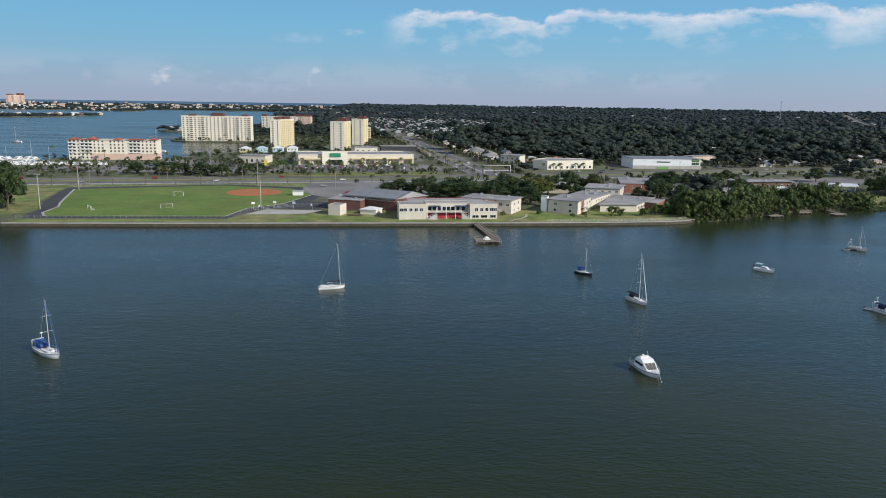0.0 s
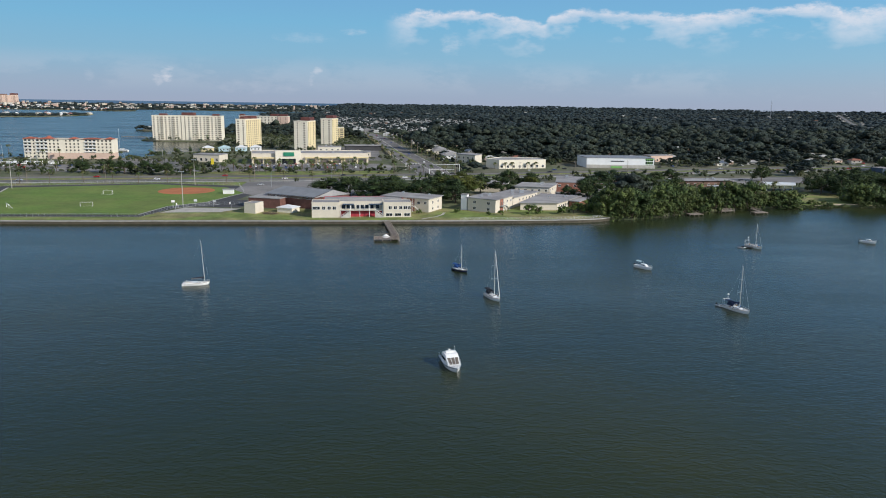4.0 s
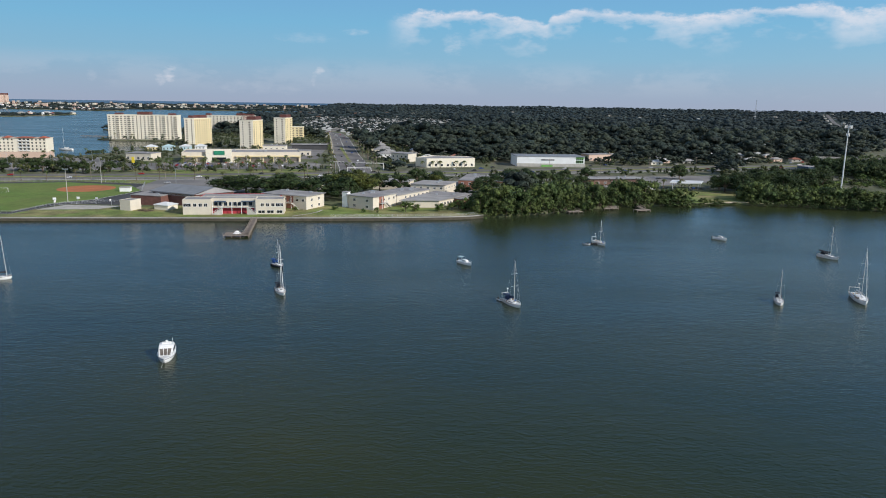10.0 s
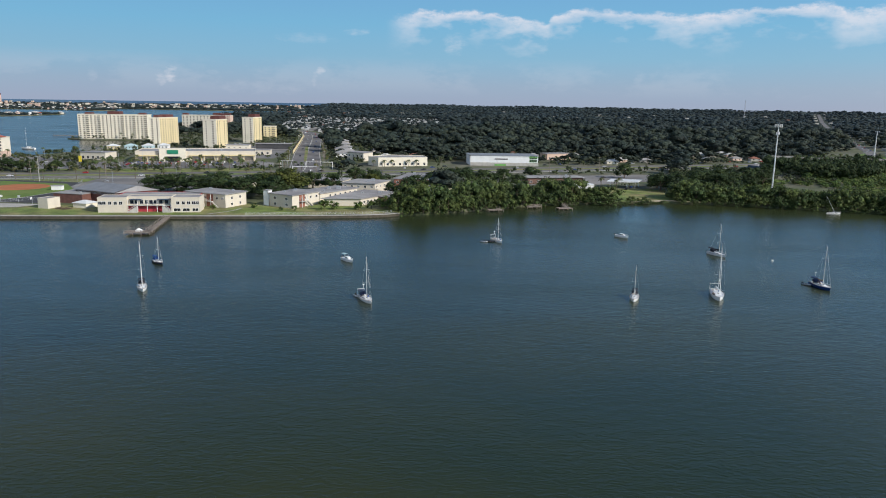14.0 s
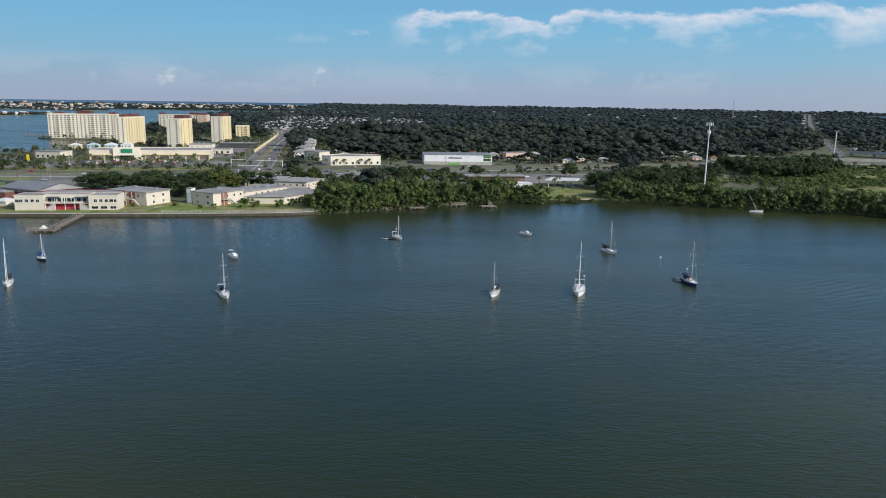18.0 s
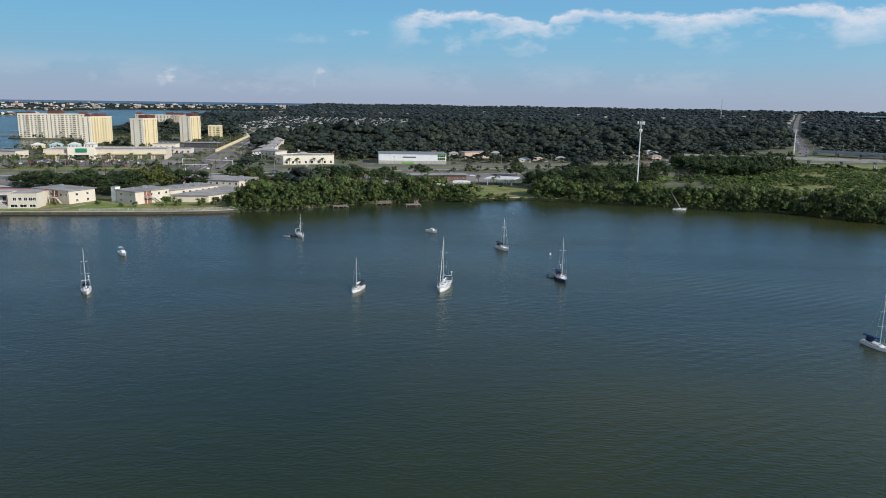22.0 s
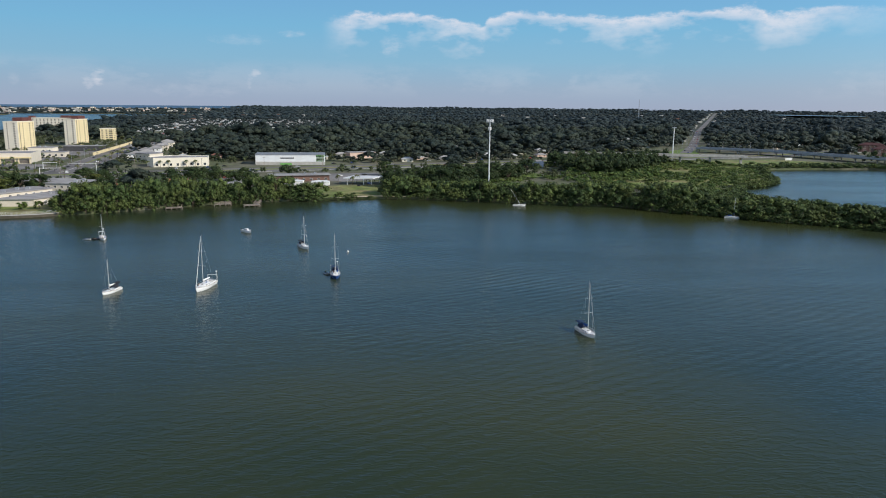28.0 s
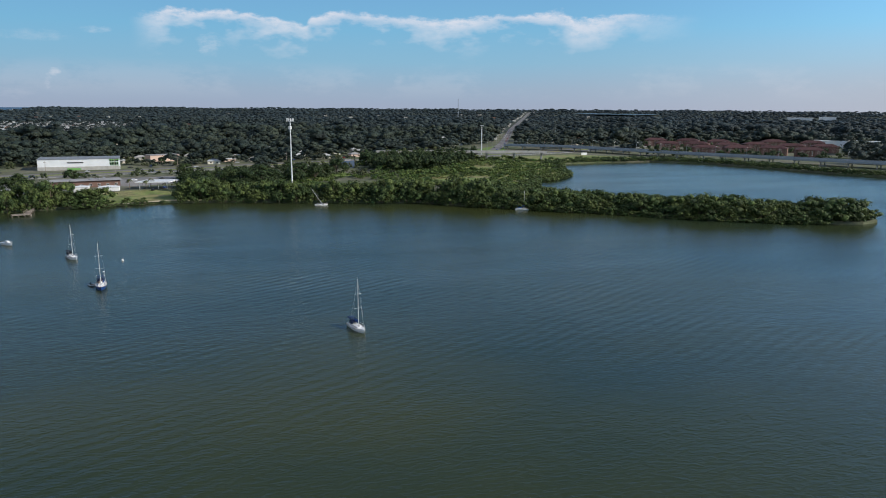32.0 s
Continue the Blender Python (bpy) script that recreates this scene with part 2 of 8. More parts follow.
    t.links.new(sea.outputs[0], bp.inputs["Height"])
    t.links.new(bp.outputs[0], b.inputs["Normal"])
    return m


def leaf_material(name, color, other, per=0.35, island=True, scale=0.06, tuft=0.9, deep=1.0):
    """Foliage: tufts of leaves stand out from the boughs as relief and as lighter and darker sprays."""
    m = mat(name, color, 0.65, 0.42, tuft * 0.5, 1.0, tuft, bump_deep=deep, second=other, second_scale=scale, per_object=0.0 if island else per, per_island=per if island else 0.0, spec=0.25)
    return m


M_WATER = water_material()
M_GRASS = mat("park_grass", (0.15, 0.20, 0.045), 0.9, 0.35, 0.12, 0.4, 3.0, second=(0.23, 0.21, 0.085), second_scale=0.05)
M_SOIL = mat("town_ground", (0.095, 0.11, 0.05), 0.95, 0.3, 0.05, 0.3, 2.0, second=(0.14, 0.135, 0.09), second_scale=0.02)
M_FLOOR = mat("woodland_floor", (0.030, 0.042, 0.026), 0.95, 0.3, 0.02, second=(0.050, 0.055, 0.034), second_scale=0.004)
M_FIELD = mat("field_turf", (0.115, 0.185, 0.030), 0.9, 0.16, 0.05, 0.3, 4.0, second=(0.145, 0.19, 0.04), second_scale=0.03)
M_DIRT = mat("infield_clay", (0.42, 0.15, 0.06), 0.95, 0.12, 0.12)
M_ASPHALT = mat("asphalt", (0.055, 0.055, 0.058), 0.9, 0.2, 0.08, 0.2, 6.0)
M_ROAD = mat("worn_road", (0.20, 0.185, 0.175), 0.9, 0.15, 0.06, 0.2, 6.0, second=(0.12, 0.115, 0.11), second_scale=0.03)
M_LOT = mat("lot_paving", (0.25, 0.235, 0.22), 0.9, 0.2, 0.06, 0.2, 6.0, second=(0.15, 0.145, 0.14), second_scale=0.03)
M_CONC = mat("concrete", (0.42, 0.40, 0.36), 0.85, 0.18, 0.3, 0.2, 5.0)
M_CONC_DARK = mat("wet_concrete", (0.075, 0.065, 0.045), 0.8, 0.3, 0.4, 0.3, 3.0)
M_CREAM = mat("cream_stucco", (0.60, 0.54, 0.44), 0.85, 0.06, 0.2, 0.1, 8.0)
M_WHITE = mat("white_paint", (0.76, 0.75, 0.72), 0.6, 0.06, 0.3, 0.0)
M_GEL = mat("white_gelcoat", (0.78, 0.78, 0.76), 0.25, 0.05, 0.6, 0.0, spec=0.5)
M_YELLOW = mat("yellow_stucco", (0.66, 0.55, 0.32), 0.85, 0.06, 0.1)
M_PALE = mat("pale_stucco", (0.72, 0.66, 0.53), 0.85, 0.06, 0.1)
M_PINK = mat("pink_stucco", (0.58, 0.42, 0.33), 0.85, 0.08, 0.1)
M_REDROOF = mat("red_roof_tile", (0.36, 0.10, 0.06), 0.8, 0.2, 0.3)
M_MAROON = mat("maroon_mansard", (0.105, 0.038, 0.032), 0.8, 0.2, 0.3)
M_BRICK = mat("red_brick", (0.27, 0.12, 0.085), 0.9, 0.2, 0.5, 0.2, 6.0)
M_DARKBRICK = mat("brown_brick", (0.15, 0.070, 0.055), 0.9, 0.2, 0.5, 0.2, 6.0)
M_REDPAINT = mat("red_paint", (0.42, 0.045, 0.06), 0.7, 0.12, 0.4)
M_ROOF = mat("flat_roof_gravel", (0.33, 0.32, 0.31), 0.9, 0.15, 0.15, 0.2, 5.0, second=(0.26, 0.25, 0.25), second_scale=0.06)
M_METALROOF = mat("grey_metal_roof", (0.26, 0.27, 0.28), 0.55, 0.12, 0.2, metal=0.2)
M_SHEETS = mat("white_sheet_metal", (0.70, 0.71, 0.70), 0.5, 0.05, 0.2)
M_GLASS = mat("dark_window_glass", (0.015, 0.018, 0.022), 0.08, 0.1, 0.5, spec=0.6)
M_SHADOWGLASS = mat("shade_and_window_glass", (0.15, 0.13, 0.11), 0.25, 0.2, 0.3, spec=0.5)
M_GREEN = mat("green_cladding", (0.16, 0.36, 0.10), 0.6, 0.08, 0.3)
M_TEAL = mat("teal_sign", (0.02, 0.20, 0.11), 0.5, 0.08, 0.3)
M_BLUEPAINT = mat("blue_paint", (0.04, 0.07, 0.12), 0.6, 0.1, 0.3)
M_SKYPAINT = mat("light_blue_paint", (0.44, 0.58, 0.61), 0.7, 0.08, 0.3)
M_WOOD = mat("weathered_timber", (0.24, 0.20, 0.165), 0.9, 0.25, 0.8, 0.3, 5.0, per_object=0.15)
M_STEEL = mat("galvanised_steel", (0.45, 0.46, 0.47), 0.45, 0.08, 0.6, metal=0.6)
M_ALU = mat("anodised_mast", (0.62, 0.62, 0.60), 0.4, 0.05, 0.6, metal=0.3)
M_DARK = mat("dark_canvas", (0.02, 0.022, 0.03), 0.8, 0.2, 0.8)
M_BLUE = mat("blue_canvas", (0.02, 0.08, 0.26), 0.8, 0.15, 0.8)
M_NAVY = mat("navy_hull", (0.012, 0.02, 0.055), 0.3, 0.1, 0.6)
M_BLUEHULL = mat("blue_hull", (0.014, 0.05, 0.17), 0.3, 0.1, 0.6)
M_TEAK = mat("teak_deck", (0.30, 0.21, 0.13), 0.8, 0.15, 0.8)
M_RUBBER = mat("black_rubber", (0.02, 0.02, 0.02), 0.7, 0.1, 0.5)
M_BARK = mat("bark", (0.12, 0.09, 0.065), 0.95, 0.25, 0.8, 0.4, 4.0)
M_MANG = leaf_material("mangrove_leaves", (0.044, 0.072, 0.020), (0.082, 0.108, 0.028), 0.40, scale=0.09)
M_OAK = leaf_material("oak_leaves", (0.026, 0.046, 0.014), (0.044, 0.066, 0.020), 0.35)
M_OAKY = leaf_material("yellowing_leaves", (0.085, 0.095, 0.020), (0.06, 0.08, 0.018), 0.35)
# woods turn bluer by belt: distance haze put into the leaf colours
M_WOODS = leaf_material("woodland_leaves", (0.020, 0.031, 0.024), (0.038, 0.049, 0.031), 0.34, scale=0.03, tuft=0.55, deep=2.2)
M_FARWOODS = leaf_material("hazed_far_leaves", (0.019, 0.030, 0.029), (0.030, 0.042, 0.038), 0.28, scale=0.008, tuft=0.3, deep=4.0)
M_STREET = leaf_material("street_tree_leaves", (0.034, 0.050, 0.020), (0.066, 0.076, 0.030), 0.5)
# horizon woods, with the strongest haze tint in their base colour
M_HORIZON = leaf_material("hazed_horizon_leaves", (0.020, 0.032, 0.034), (0.029, 0.042, 0.043), 0.35, scale=0.003, tuft=0.15, deep=6.0)
M_SHRUB = leaf_material("shrub_leaves", (0.052, 0.090, 0.018), (0.105, 0.140, 0.034), 0.45, scale=0.05)
M_PALM = leaf_material("palm_fronds", (0.06, 0.09, 0.025), (0.10, 0.10, 0.035), 0.35)
M_LINE = mat("road_paint", (0.70, 0.68, 0.60), 0.8, 0.15, 0.4)
M_SAND = mat("beach_sand", (0.46, 0.39, 0.28), 0.95, 0.15, 0.3)
CAR_PAINTS = [mat(f"car_paint_{n}", c, 0.3, 0.04, 0.5) for n, c in (("white", (0.7, 0.7, 0.7)), ("silver", (0.35, 0.36, 0.37)), ("black", (0.02, 0.02, 0.022)), ("red", (0.3, 0.02, 0.02)), ("blue", (0.03, 0.06, 0.18)))]
M_BROWNWALL = mat("brown_stucco", (0.17, 0.10, 0.075), 0.9, 0.15, 0.2)

# ---- mesh helpers ----


class Geo:
    """Collects vertices and faces, then becomes one mesh."""

    def __init__(self):
        self.v, self.f = [], []

    def add(self, verts, faces):
        n = len(self.v)
        self.v += [tuple(p) for p in verts]
        self.f += [tuple(i + n for i in f) for f in faces]
        return self

    def box(self, x0, y0, z0, x1, y1, z1):
        v = [(x, y, z) for z in (z0, z1) for y in (y0, y1) for x in (x0, x1)]
        return self.add(v, [(0, 2, 3, 1), (4, 5, 7, 6), (0, 1, 5, 4), (2, 6, 7, 3), (0, 4, 6, 2), (1, 3, 7, 5)])

    def prism(self, poly, z0, z1, cap=True, floor=True):
        n = len(poly)
        v = [(x, y, z0) for x, y in poly] + [(x, y, z1) for x, y in poly]
        f = [(i, (i + 1) % n, n + (i + 1) % n, n + i) for i in range(n)]
        if cap:
            f.append(tuple(range(n, 2 * n)))
        if floor:
            f.append(tuple(reversed(range(n))))
        return self.add(v, f)

    def tube(self, points, r0, r1=None, sides=6, cap=True):
        r1 = r0 if r1 is None else r1
        pts = [Vector(p) for p in points]
        rings = []
        for i, p in enumerate(pts):
            d = (pts[min(i + 1, len(pts) - 1)] - pts[max(i - 1, 0)]).normalized()
            a = d.orthogonal().normalized()
            b = d.cross(a)
            r = r0 + (r1 - r0) * i / max(1, len(pts) - 1)
            rings.append([p + r * (math.cos(k * math.tau / sides) * a + math.sin(k * math.tau / sides) * b) for k in range(sides)])
        return self.loft(rings, True, cap)

    def loft(self, rings, closed=True, cap=True):
        s = len(rings[0])
        v = [p for r in rings for p in r]
        f = []
        for i in range(len(rings) - 1):
            for k in range(s if closed else s - 1):
                f.append((i * s + k, i * s + (k + 1) % s, (i + 1) * s + (k + 1) % s, (i + 1) * s + k))
        if cap and closed:
            f += [tuple(reversed(range(s))), tuple(range((len(rings) - 1) * s, len(rings) * s))]
        return self.add(v, f)

    def mesh(self, name, material):
        me = bpy.data.meshes.new(name)
        me.from_pydata(self.v, [], self.f)
        for m in material if isinstance(material, (list, tuple)) else (material,):
            me.materials.append(m)
        me.update()
        return me


def part(name, geo, material, parent, label="", smooth=False, place=None):
    """One mesh object under a thing or a part. geo: a Geo, or a mesh that is shared."""
    me = geo if isinstance(geo, bpy.types.Mesh) else geo.mesh(name, material)
    if smooth:
        me.shade_smooth()
    ob = new(name, me)
    ob.parent = parent
    if place is not None:
        ob.matrix_basis = place
    if label:
        ob["label"] = label
    return ob


def thing(name, label, category, group="", at=None, geo=None, material=None, kind=""):
    ob = new(name, geo.mesh(name, material) if geo is not None else None)
    if at is not None:
        ob.matrix_basis = at
    return tagged(ob, label, category, group, kind)


def setting(name, geo, material, label, category, smooth=False):
    ob = new(name, geo.mesh(name, material) if isinstance(geo, Geo) else geo)
    return tagged(ob, label, category, "", "structure")


def strip(line, width, z):
    """A flat ribbon along a line of plan points."""
    g = Geo()
    pts = [Vector((*p, 0)) for p in line]
    left, right = [], []
    for i, p in enumerate(pts):
        d = (pts[min(i + 1, len(pts) - 1)] - pts[max(i - 1, 0)]).normalized()
        n = Vector((-d.y, d.x, 0)) * width / 2
        left.append((*(p + n).xy, z)), right.append((*(p - n).xy, z))
    k = len(pts)
    g.add(left + right, [(i, k + i, k + i + 1, i + 1) for i in range(k - 1)])
    return g


def inside(x, y, poly):
    hit = False
    n = len(poly)
    for i in range(n):
        (x0, y0), (x1, y1) = poly[i], poly[i - 1]
        if (y0 > y) != (y1 > y) and x < (x1 - x0) * (y - y0) / (y1 - y0) + x0:
            hit = not hit
    return hit


def inside_many(xy, poly):
    """For an array of plan points: which lie inside the polygon."""
    hit = np.zeros(len(xy), bool)
    n = len(poly)
    for i in range(n):
        (x0, y0), (x1, y1) = poly[i], poly[i - 1]
        if y0 == y1:
            continue
        hit ^= ((y0 > xy[:, 1]) != (y1 > xy[:, 1])) & (xy[:, 0] < (x1 - x0) * (xy[:, 1] - y0) / (y1 - y0) + x0)
    return hit


def near_line(xy, line, reach):
    """Which plan points lie within reach of a line of points."""
    hit = np.zeros(len(xy), bool)
    for a, b in zip(line, line[1:]):
        a, b = np.array(a, float), np.array(b, float)
        d = b - a
        k = np.clip(((xy - a) @ d) / (d @ d), 0, 1)
        hit |= np.hypot(*(xy - a - k[:, None] * d).T) < reach
    return hit


# ---- the plan ----
LAND = 1.5
SEAWALL = [(-279, 345.5), (-205, 351), (-129, 358), (-60, 364), (-10, 369), (30, 374.5), (52, 378), (64, 382), (71, 387)]
SHORE_EAST = [(86, 392), (106, 404), (123, 417), (140, 426), (159, 437), (181, 444), (203, 447), (235, 456), (269, 450), (317, 436), (365, 420), (392, 412), (415, 387), (441, 371), (457, 352), (480, 340), (500, 317), (528, 296), (552, 281), (572, 272), (587, 267), (599, 269)]
SPIT_BACK = [(608, 280), (600, 296), (572, 318), (548, 338), (524, 360), (503, 380), (489, 398), (480, 416), (476, 436), (482, 458)]
LAGOON = [(498, 478), (515, 510), (540, 522), (566, 552), (582, 582), (608, 637), (625, 669), (664, 674), (734, 674), (775, 634), (800, 555), (812, 497), (830, 455), (900, 385), (1010, 300), (1300, 160), (1900, -60), (3000, -300)]
BAY_EAST = [(-620, 3150), (-700, 3020), (-760, 2985), (-700, 2880), (-560, 2200), (-480, 1800), (-430, 1500), (-400, 1300), (-420, 1210), (-462, 1150), (-460, 1068), (-431, 1050), (-340, 1046), (-318, 1000), (-318, 930), (-306, 850), (-318, 808), (-335, 745), (-332, 735), (-450, 735), (-452, 690), (-372, 688), (-362, 660), (-410, 652), (-640, 610), (-1200, 560)]
WEST_LAND = [(-3700, 2700), (-2700, 3330), (-1970, 3830), (-1700, 4100), (-1300, 4270), (-900, 4400), (-640, 4440), (-640, 4700), (-1400, 4480), (-2000, 4230), (-2900, 3640), (-3800, 2850)]
HIGHWAY = [(-1100, 420), (-700, 462), (-420, 512), (-285, 541), (-130, 572), (0, 606), (110, 645), (220, 684), (330, 722), (520, 787), (690, 842), (800, 900), (1000, 1010)]
AVENUE = [(-26, 616), (-30, 650), (-62, 830), (-103, 1090), (-124, 1220), (-150, 1345), (-200, 1470)]
NORTH_ROAD = [(640, 900), (717, 1052), (1024, 1718), (1500, 2690), (2000, 3690)]
VIADUCT = [(640, 960), (668, 925), (736, 866), (772, 780), (799, 705), (830, 648), (860, 596), (899, 516), (960, 400), (1050, 260)]

# ---- ground and water ----
OUTER = [(4500, 200), (4200, 2000), (3150, 3500), (1500, 4450), (0, 4700), (-620, 4700)]
WEST_EDGE = [(-1200, 410), (-430, 388), (-316, 380), (-294, 364)]
MAINLAND = SEAWALL + SHORE_EAST + SPIT_BACK + LAGOON + OUTER + BAY_EAST + WEST_EDGE
SPIT_WEST = [(-2600, 2040), (-1340, 2140), (-1235, 2230), (-1225, 2400), (-1250, 2600), (-1300, 2610), (-1400, 2480), (-1600, 2400), (-2600, 2450)]
ISLET = [(-572 + 34 * math.cos(a) * (1 + 0.2 * math.sin(3 * a)), 1402 + 22 * math.sin(a)) for a in np.linspace(0, math.tau, 15)[:-1]]
FAR_SHORE = [(-3100, 2880), (-2500, 3160), (-2093, 3390), (-1780, 3480), (-1500, 3330), (-1440, 3420), (-1600, 3800), (-1800, 4200), (-1888, 4500), (-2600, 4100), (-3150, 3300)]
FAR_KEY = [(-1500, 3980), (-1150, 3900), (-900, 4010), (-800, 4160), (-1100, 4230), (-1450, 4150)]


def rise(x, y):
    r = math.hypot(x - 100, y)
    return LAND + 43.0 * max(0.0, (r - 1700) / 3080) ** 1.8


def build_ground():
    from mathutils import geometry
    g = Geo()
    for poly, LAND in ((MAINLAND, 1.5), (SPIT_WEST, 1.5), (ISLET, 1.5), (FAR_KEY, 1.5), (WEST_LAND, 1.5), (FAR_SHORE, 1.9)):
        pts = [Vector((x, y, 0)) for x, y in poly]
        tris = geometry.tessellate_polygon([pts])
        n = len(poly)
        tris = [t if (pts[t[1]] - pts[t[0]]).cross(pts[t[2]] - pts[t[0]]).z > 0 else t[::-1] for t in tris]
        g.add([(x, y, LAND) for x, y in poly], tris)
        g.add([(x, y, LAND) for x, y in poly] + [(x, y, -1.5) for x, y in poly], [(i, n + i, n + (i + 1) % n, (i + 1) % n) for i in range(n)])
    setting("ground", g, M_SOIL, "low town ground of patchy grass and sand behind the bay", "ground")
    g = Geo()
    # the land lifts gently towards the horizon
    azs, rs = np.radians(np.linspace(-46, 70, 110)), np.linspace(1690, 4780, 40)
    for i in range(len(azs) - 1):
        for k in range(len(rs) - 1):
            q = [(100 + r * math.sin(a), r * math.cos(a)) for a, r in ((azs[i], rs[k]), (azs[i + 1], rs[k]), (azs[i + 1], rs[k + 1]), (azs[i], rs[k + 1]))]
            if all(inside(x, y, MAINLAND) for x, y in q) :
                g.add([(x, y, rise(x, y) - 0.02) for x, y in q], [(0, 3, 2, 1)])
    return setting("ground", g, M_FLOOR, "dark wooded ground rising gently inland", "ground")


ground = build_ground()
wg = Geo()
wg.add([(-4600, -900, 0), (4400, -900, 0), (4400, 2000, 0), (2600, 4000, 0), (0, 4740, 0), (-2400, 4080, 0), (-4300, 2000, 0)], [tuple(range(7))])
water = setting("water", wg, M_WATER, "calm murky green bay water with small ripples", "water")
# distant sea and the low opposite coast, far behind everything
bg = Geo()
ring = [(100 + 4765 * math.sin(radians(a)), 4765 * math.cos(radians(a))) for a in range(-44, -5, 3)]
for (x0, y0), (x1, y1) in zip(ring, ring[1:]):
    bg.add([(x0, y0, -2), (x1, y1, -2), (x1, y1, 44), (x0, y0, 44)], [(0, 1, 2, 3)])
M_FARSEA = mat("open_sea", (0.05, 0.11, 0.19), 0.6, 0.05, 0.001)
setting("backdrop", bg, M_FARSEA, "thin blue line of open sea on the horizon", "sea")

# ---- pavings ----


def slab(name, poly, material, label, category, z=LAND + 0.02):
    g = Geo()
    pts = poly
    g.prism(pts, z - 0.3, z)
    return setting(name, g, material, label, category)


def offset_line(line, d):
    out = []
    for i, p in enumerate(line):
        a, b = line[max(i - 1, 0)], line[min(i + 1, len(line) - 1)]
        dx, dy = b[0] - a[0], b[1] - a[1]
        k = math.hypot(dx, dy)
        out.append((p[0] - dy / k * d, p[1] + dx / k * d))
    return out


setting("road", strip(offset_line(HIGHWAY, 12), 12, LAND + 0.05), M_ROAD, "worn grey carriageway of the divided coastal highway", "road")
setting("road", strip(offset_line(HIGHWAY, -12), 12, LAND + 0.05), M_ROAD, "worn grey carriageway of the divided coastal highway", "road")
setting("pavement", strip(offset_line(HIGHWAY, -23.5), 5, LAND + 0.07), M_CONC, "pale concrete walk beside the highway", "pavement")
setting("grass_verge", strip(HIGHWAY, 10, LAND + 0.03), M_GRASS, "mown grass median of the highway", "grass")
setting("road", strip(AVENUE, 30, LAND + 0.09), M_ROAD, "wide grey avenue leading inland", "road")
setting("road", strip(NORTH_ROAD, 14, 0.0), M_ROAD, "straight inland highway between woods", "road")
road_n = scene.objects["road.003"]
for v in road_n.data.vertices:
    v.co.z = rise(v.co.x, v.co.y) + 0.3
FIELD = [(-270, 368), (-180, 375), (-176, 405), (-160, 425), (-150, 470), (-170, 500), (-222, 512), (-310, 480), (-287, 417), (-280, 401), (-277, 379)]
TRACK = [(-278, 362), (-176, 369), (-170, 402), (-150, 418), (-118, 420), (-112, 432), (-146, 438), (-142, 472), (-164, 508), (-222, 519), (-318, 487), (-315.5, 477), (-309, 454), (-297.5, 418), (-284, 390), (-283, 376)]
slab("running_track", TRACK, M_ASPHALT, "black asphalt path looping round the sports field", "path", LAND + 0.03)
slab("playing_field", FIELD, M_FIELD, "mown green school sports field", "field", LAND + 0.07)
setting("track_kerb", strip([(-270, 368), (-277, 379), (-280, 401), (-287, 417), (-310, 480)], 1.3, LAND + 0.12), M_CONC, "pale concrete kerb between path and field", "kerb")
setting("track_kerb", strip([(-150, 470), (-160, 425), (-176, 405), (-180, 375)], 1.0, LAND + 0.12), M_CONC, "pale concrete kerb between path and field", "kerb")
INFIELD = [(-190.5 + 17.5 * math.cos(a) * (1.0 if math.cos(a) < 0 else 1.05), 477.5 + 18.5 * math.sin(a)) for a in np.linspace(0, math.tau, 29)[:-1]]
slab("infield", INFIELD, M_DIRT, "orange clay infield of a baseball diamond", "infield", LAND + 0.11)
slab("school_lawn", [(-278, 349), (-205, 353), (-129, 360), (-60, 366), (-10, 371.5), (30, 377), (52, 380.5), (70, 388), (84, 395), (72, 440), (45, 440), (20, 440), (-20, 420), (-100, 405), (-176, 383), (-176, 366), (-279, 358.5)], M_GRASS, "grass strip between the sea wall and the school", "lawn", LAND + 0.025)
slab("court", [(-172, 383), (-141, 388), (-133, 401), (-165, 402)], M_CONC, "bare concrete basketball court", "court", LAND + 0.05)
slab("court", [(-166, 407), (-136, 405), (-131, 421), (-150, 424), (-164, 420)], M_ASPHALT, "black asphalt play court", "court", LAND + 0.06)
slab("school_lot", [(-160, 478), (-120, 440), (-70, 470), (-60, 500), (-75, 545), (-120, 555), (-165, 535)], M_LOT, "grey school parking lot", "parking lot", LAND + 0.035)
slab("market_lot", [(-215, 612), (-60, 648), (-70, 700), (-85, 712), (-205, 685), (-250, 670)], M_LOT, "grey shopping centre parking lot", "parking lot", LAND + 0.035)
slab("back_lot", [(-205, 748), (-82, 752), (-98, 905), (-120, 960), (-170, 960), (-200, 880)], M_LOT, "grey paved yards behind the supermarket", "parking lot", LAND + 0.036)
slab("west_lot", [(-420, 600), (-300, 590), (-225, 610), (-258, 690), (-300, 735), (-330, 720), (-335, 660), (-410, 640)], M_LOT, "grey marina parking lot", "parking lot", LAND + 0.035)
slab("verge_lawn", [(-260, 600), (-165, 585), (-60, 615), (-60, 640), (-215, 608)], M_GRASS, "grass verge with young trees by the highway", "lawn", LAND + 0.03)
slab("campus_lot", [(60, 455), (150, 478), (190, 530), (160, 575), (110, 590), (62, 560), (50, 500)], M_LOT, "grey campus paving", "parking lot", LAND + 0.035)
slab("station_lot", [(165, 560), (215, 548), (305, 600), (300, 640), (190, 610)], M_LOT, "grey lot beside the highway", "parking lot", LAND + 0.035)
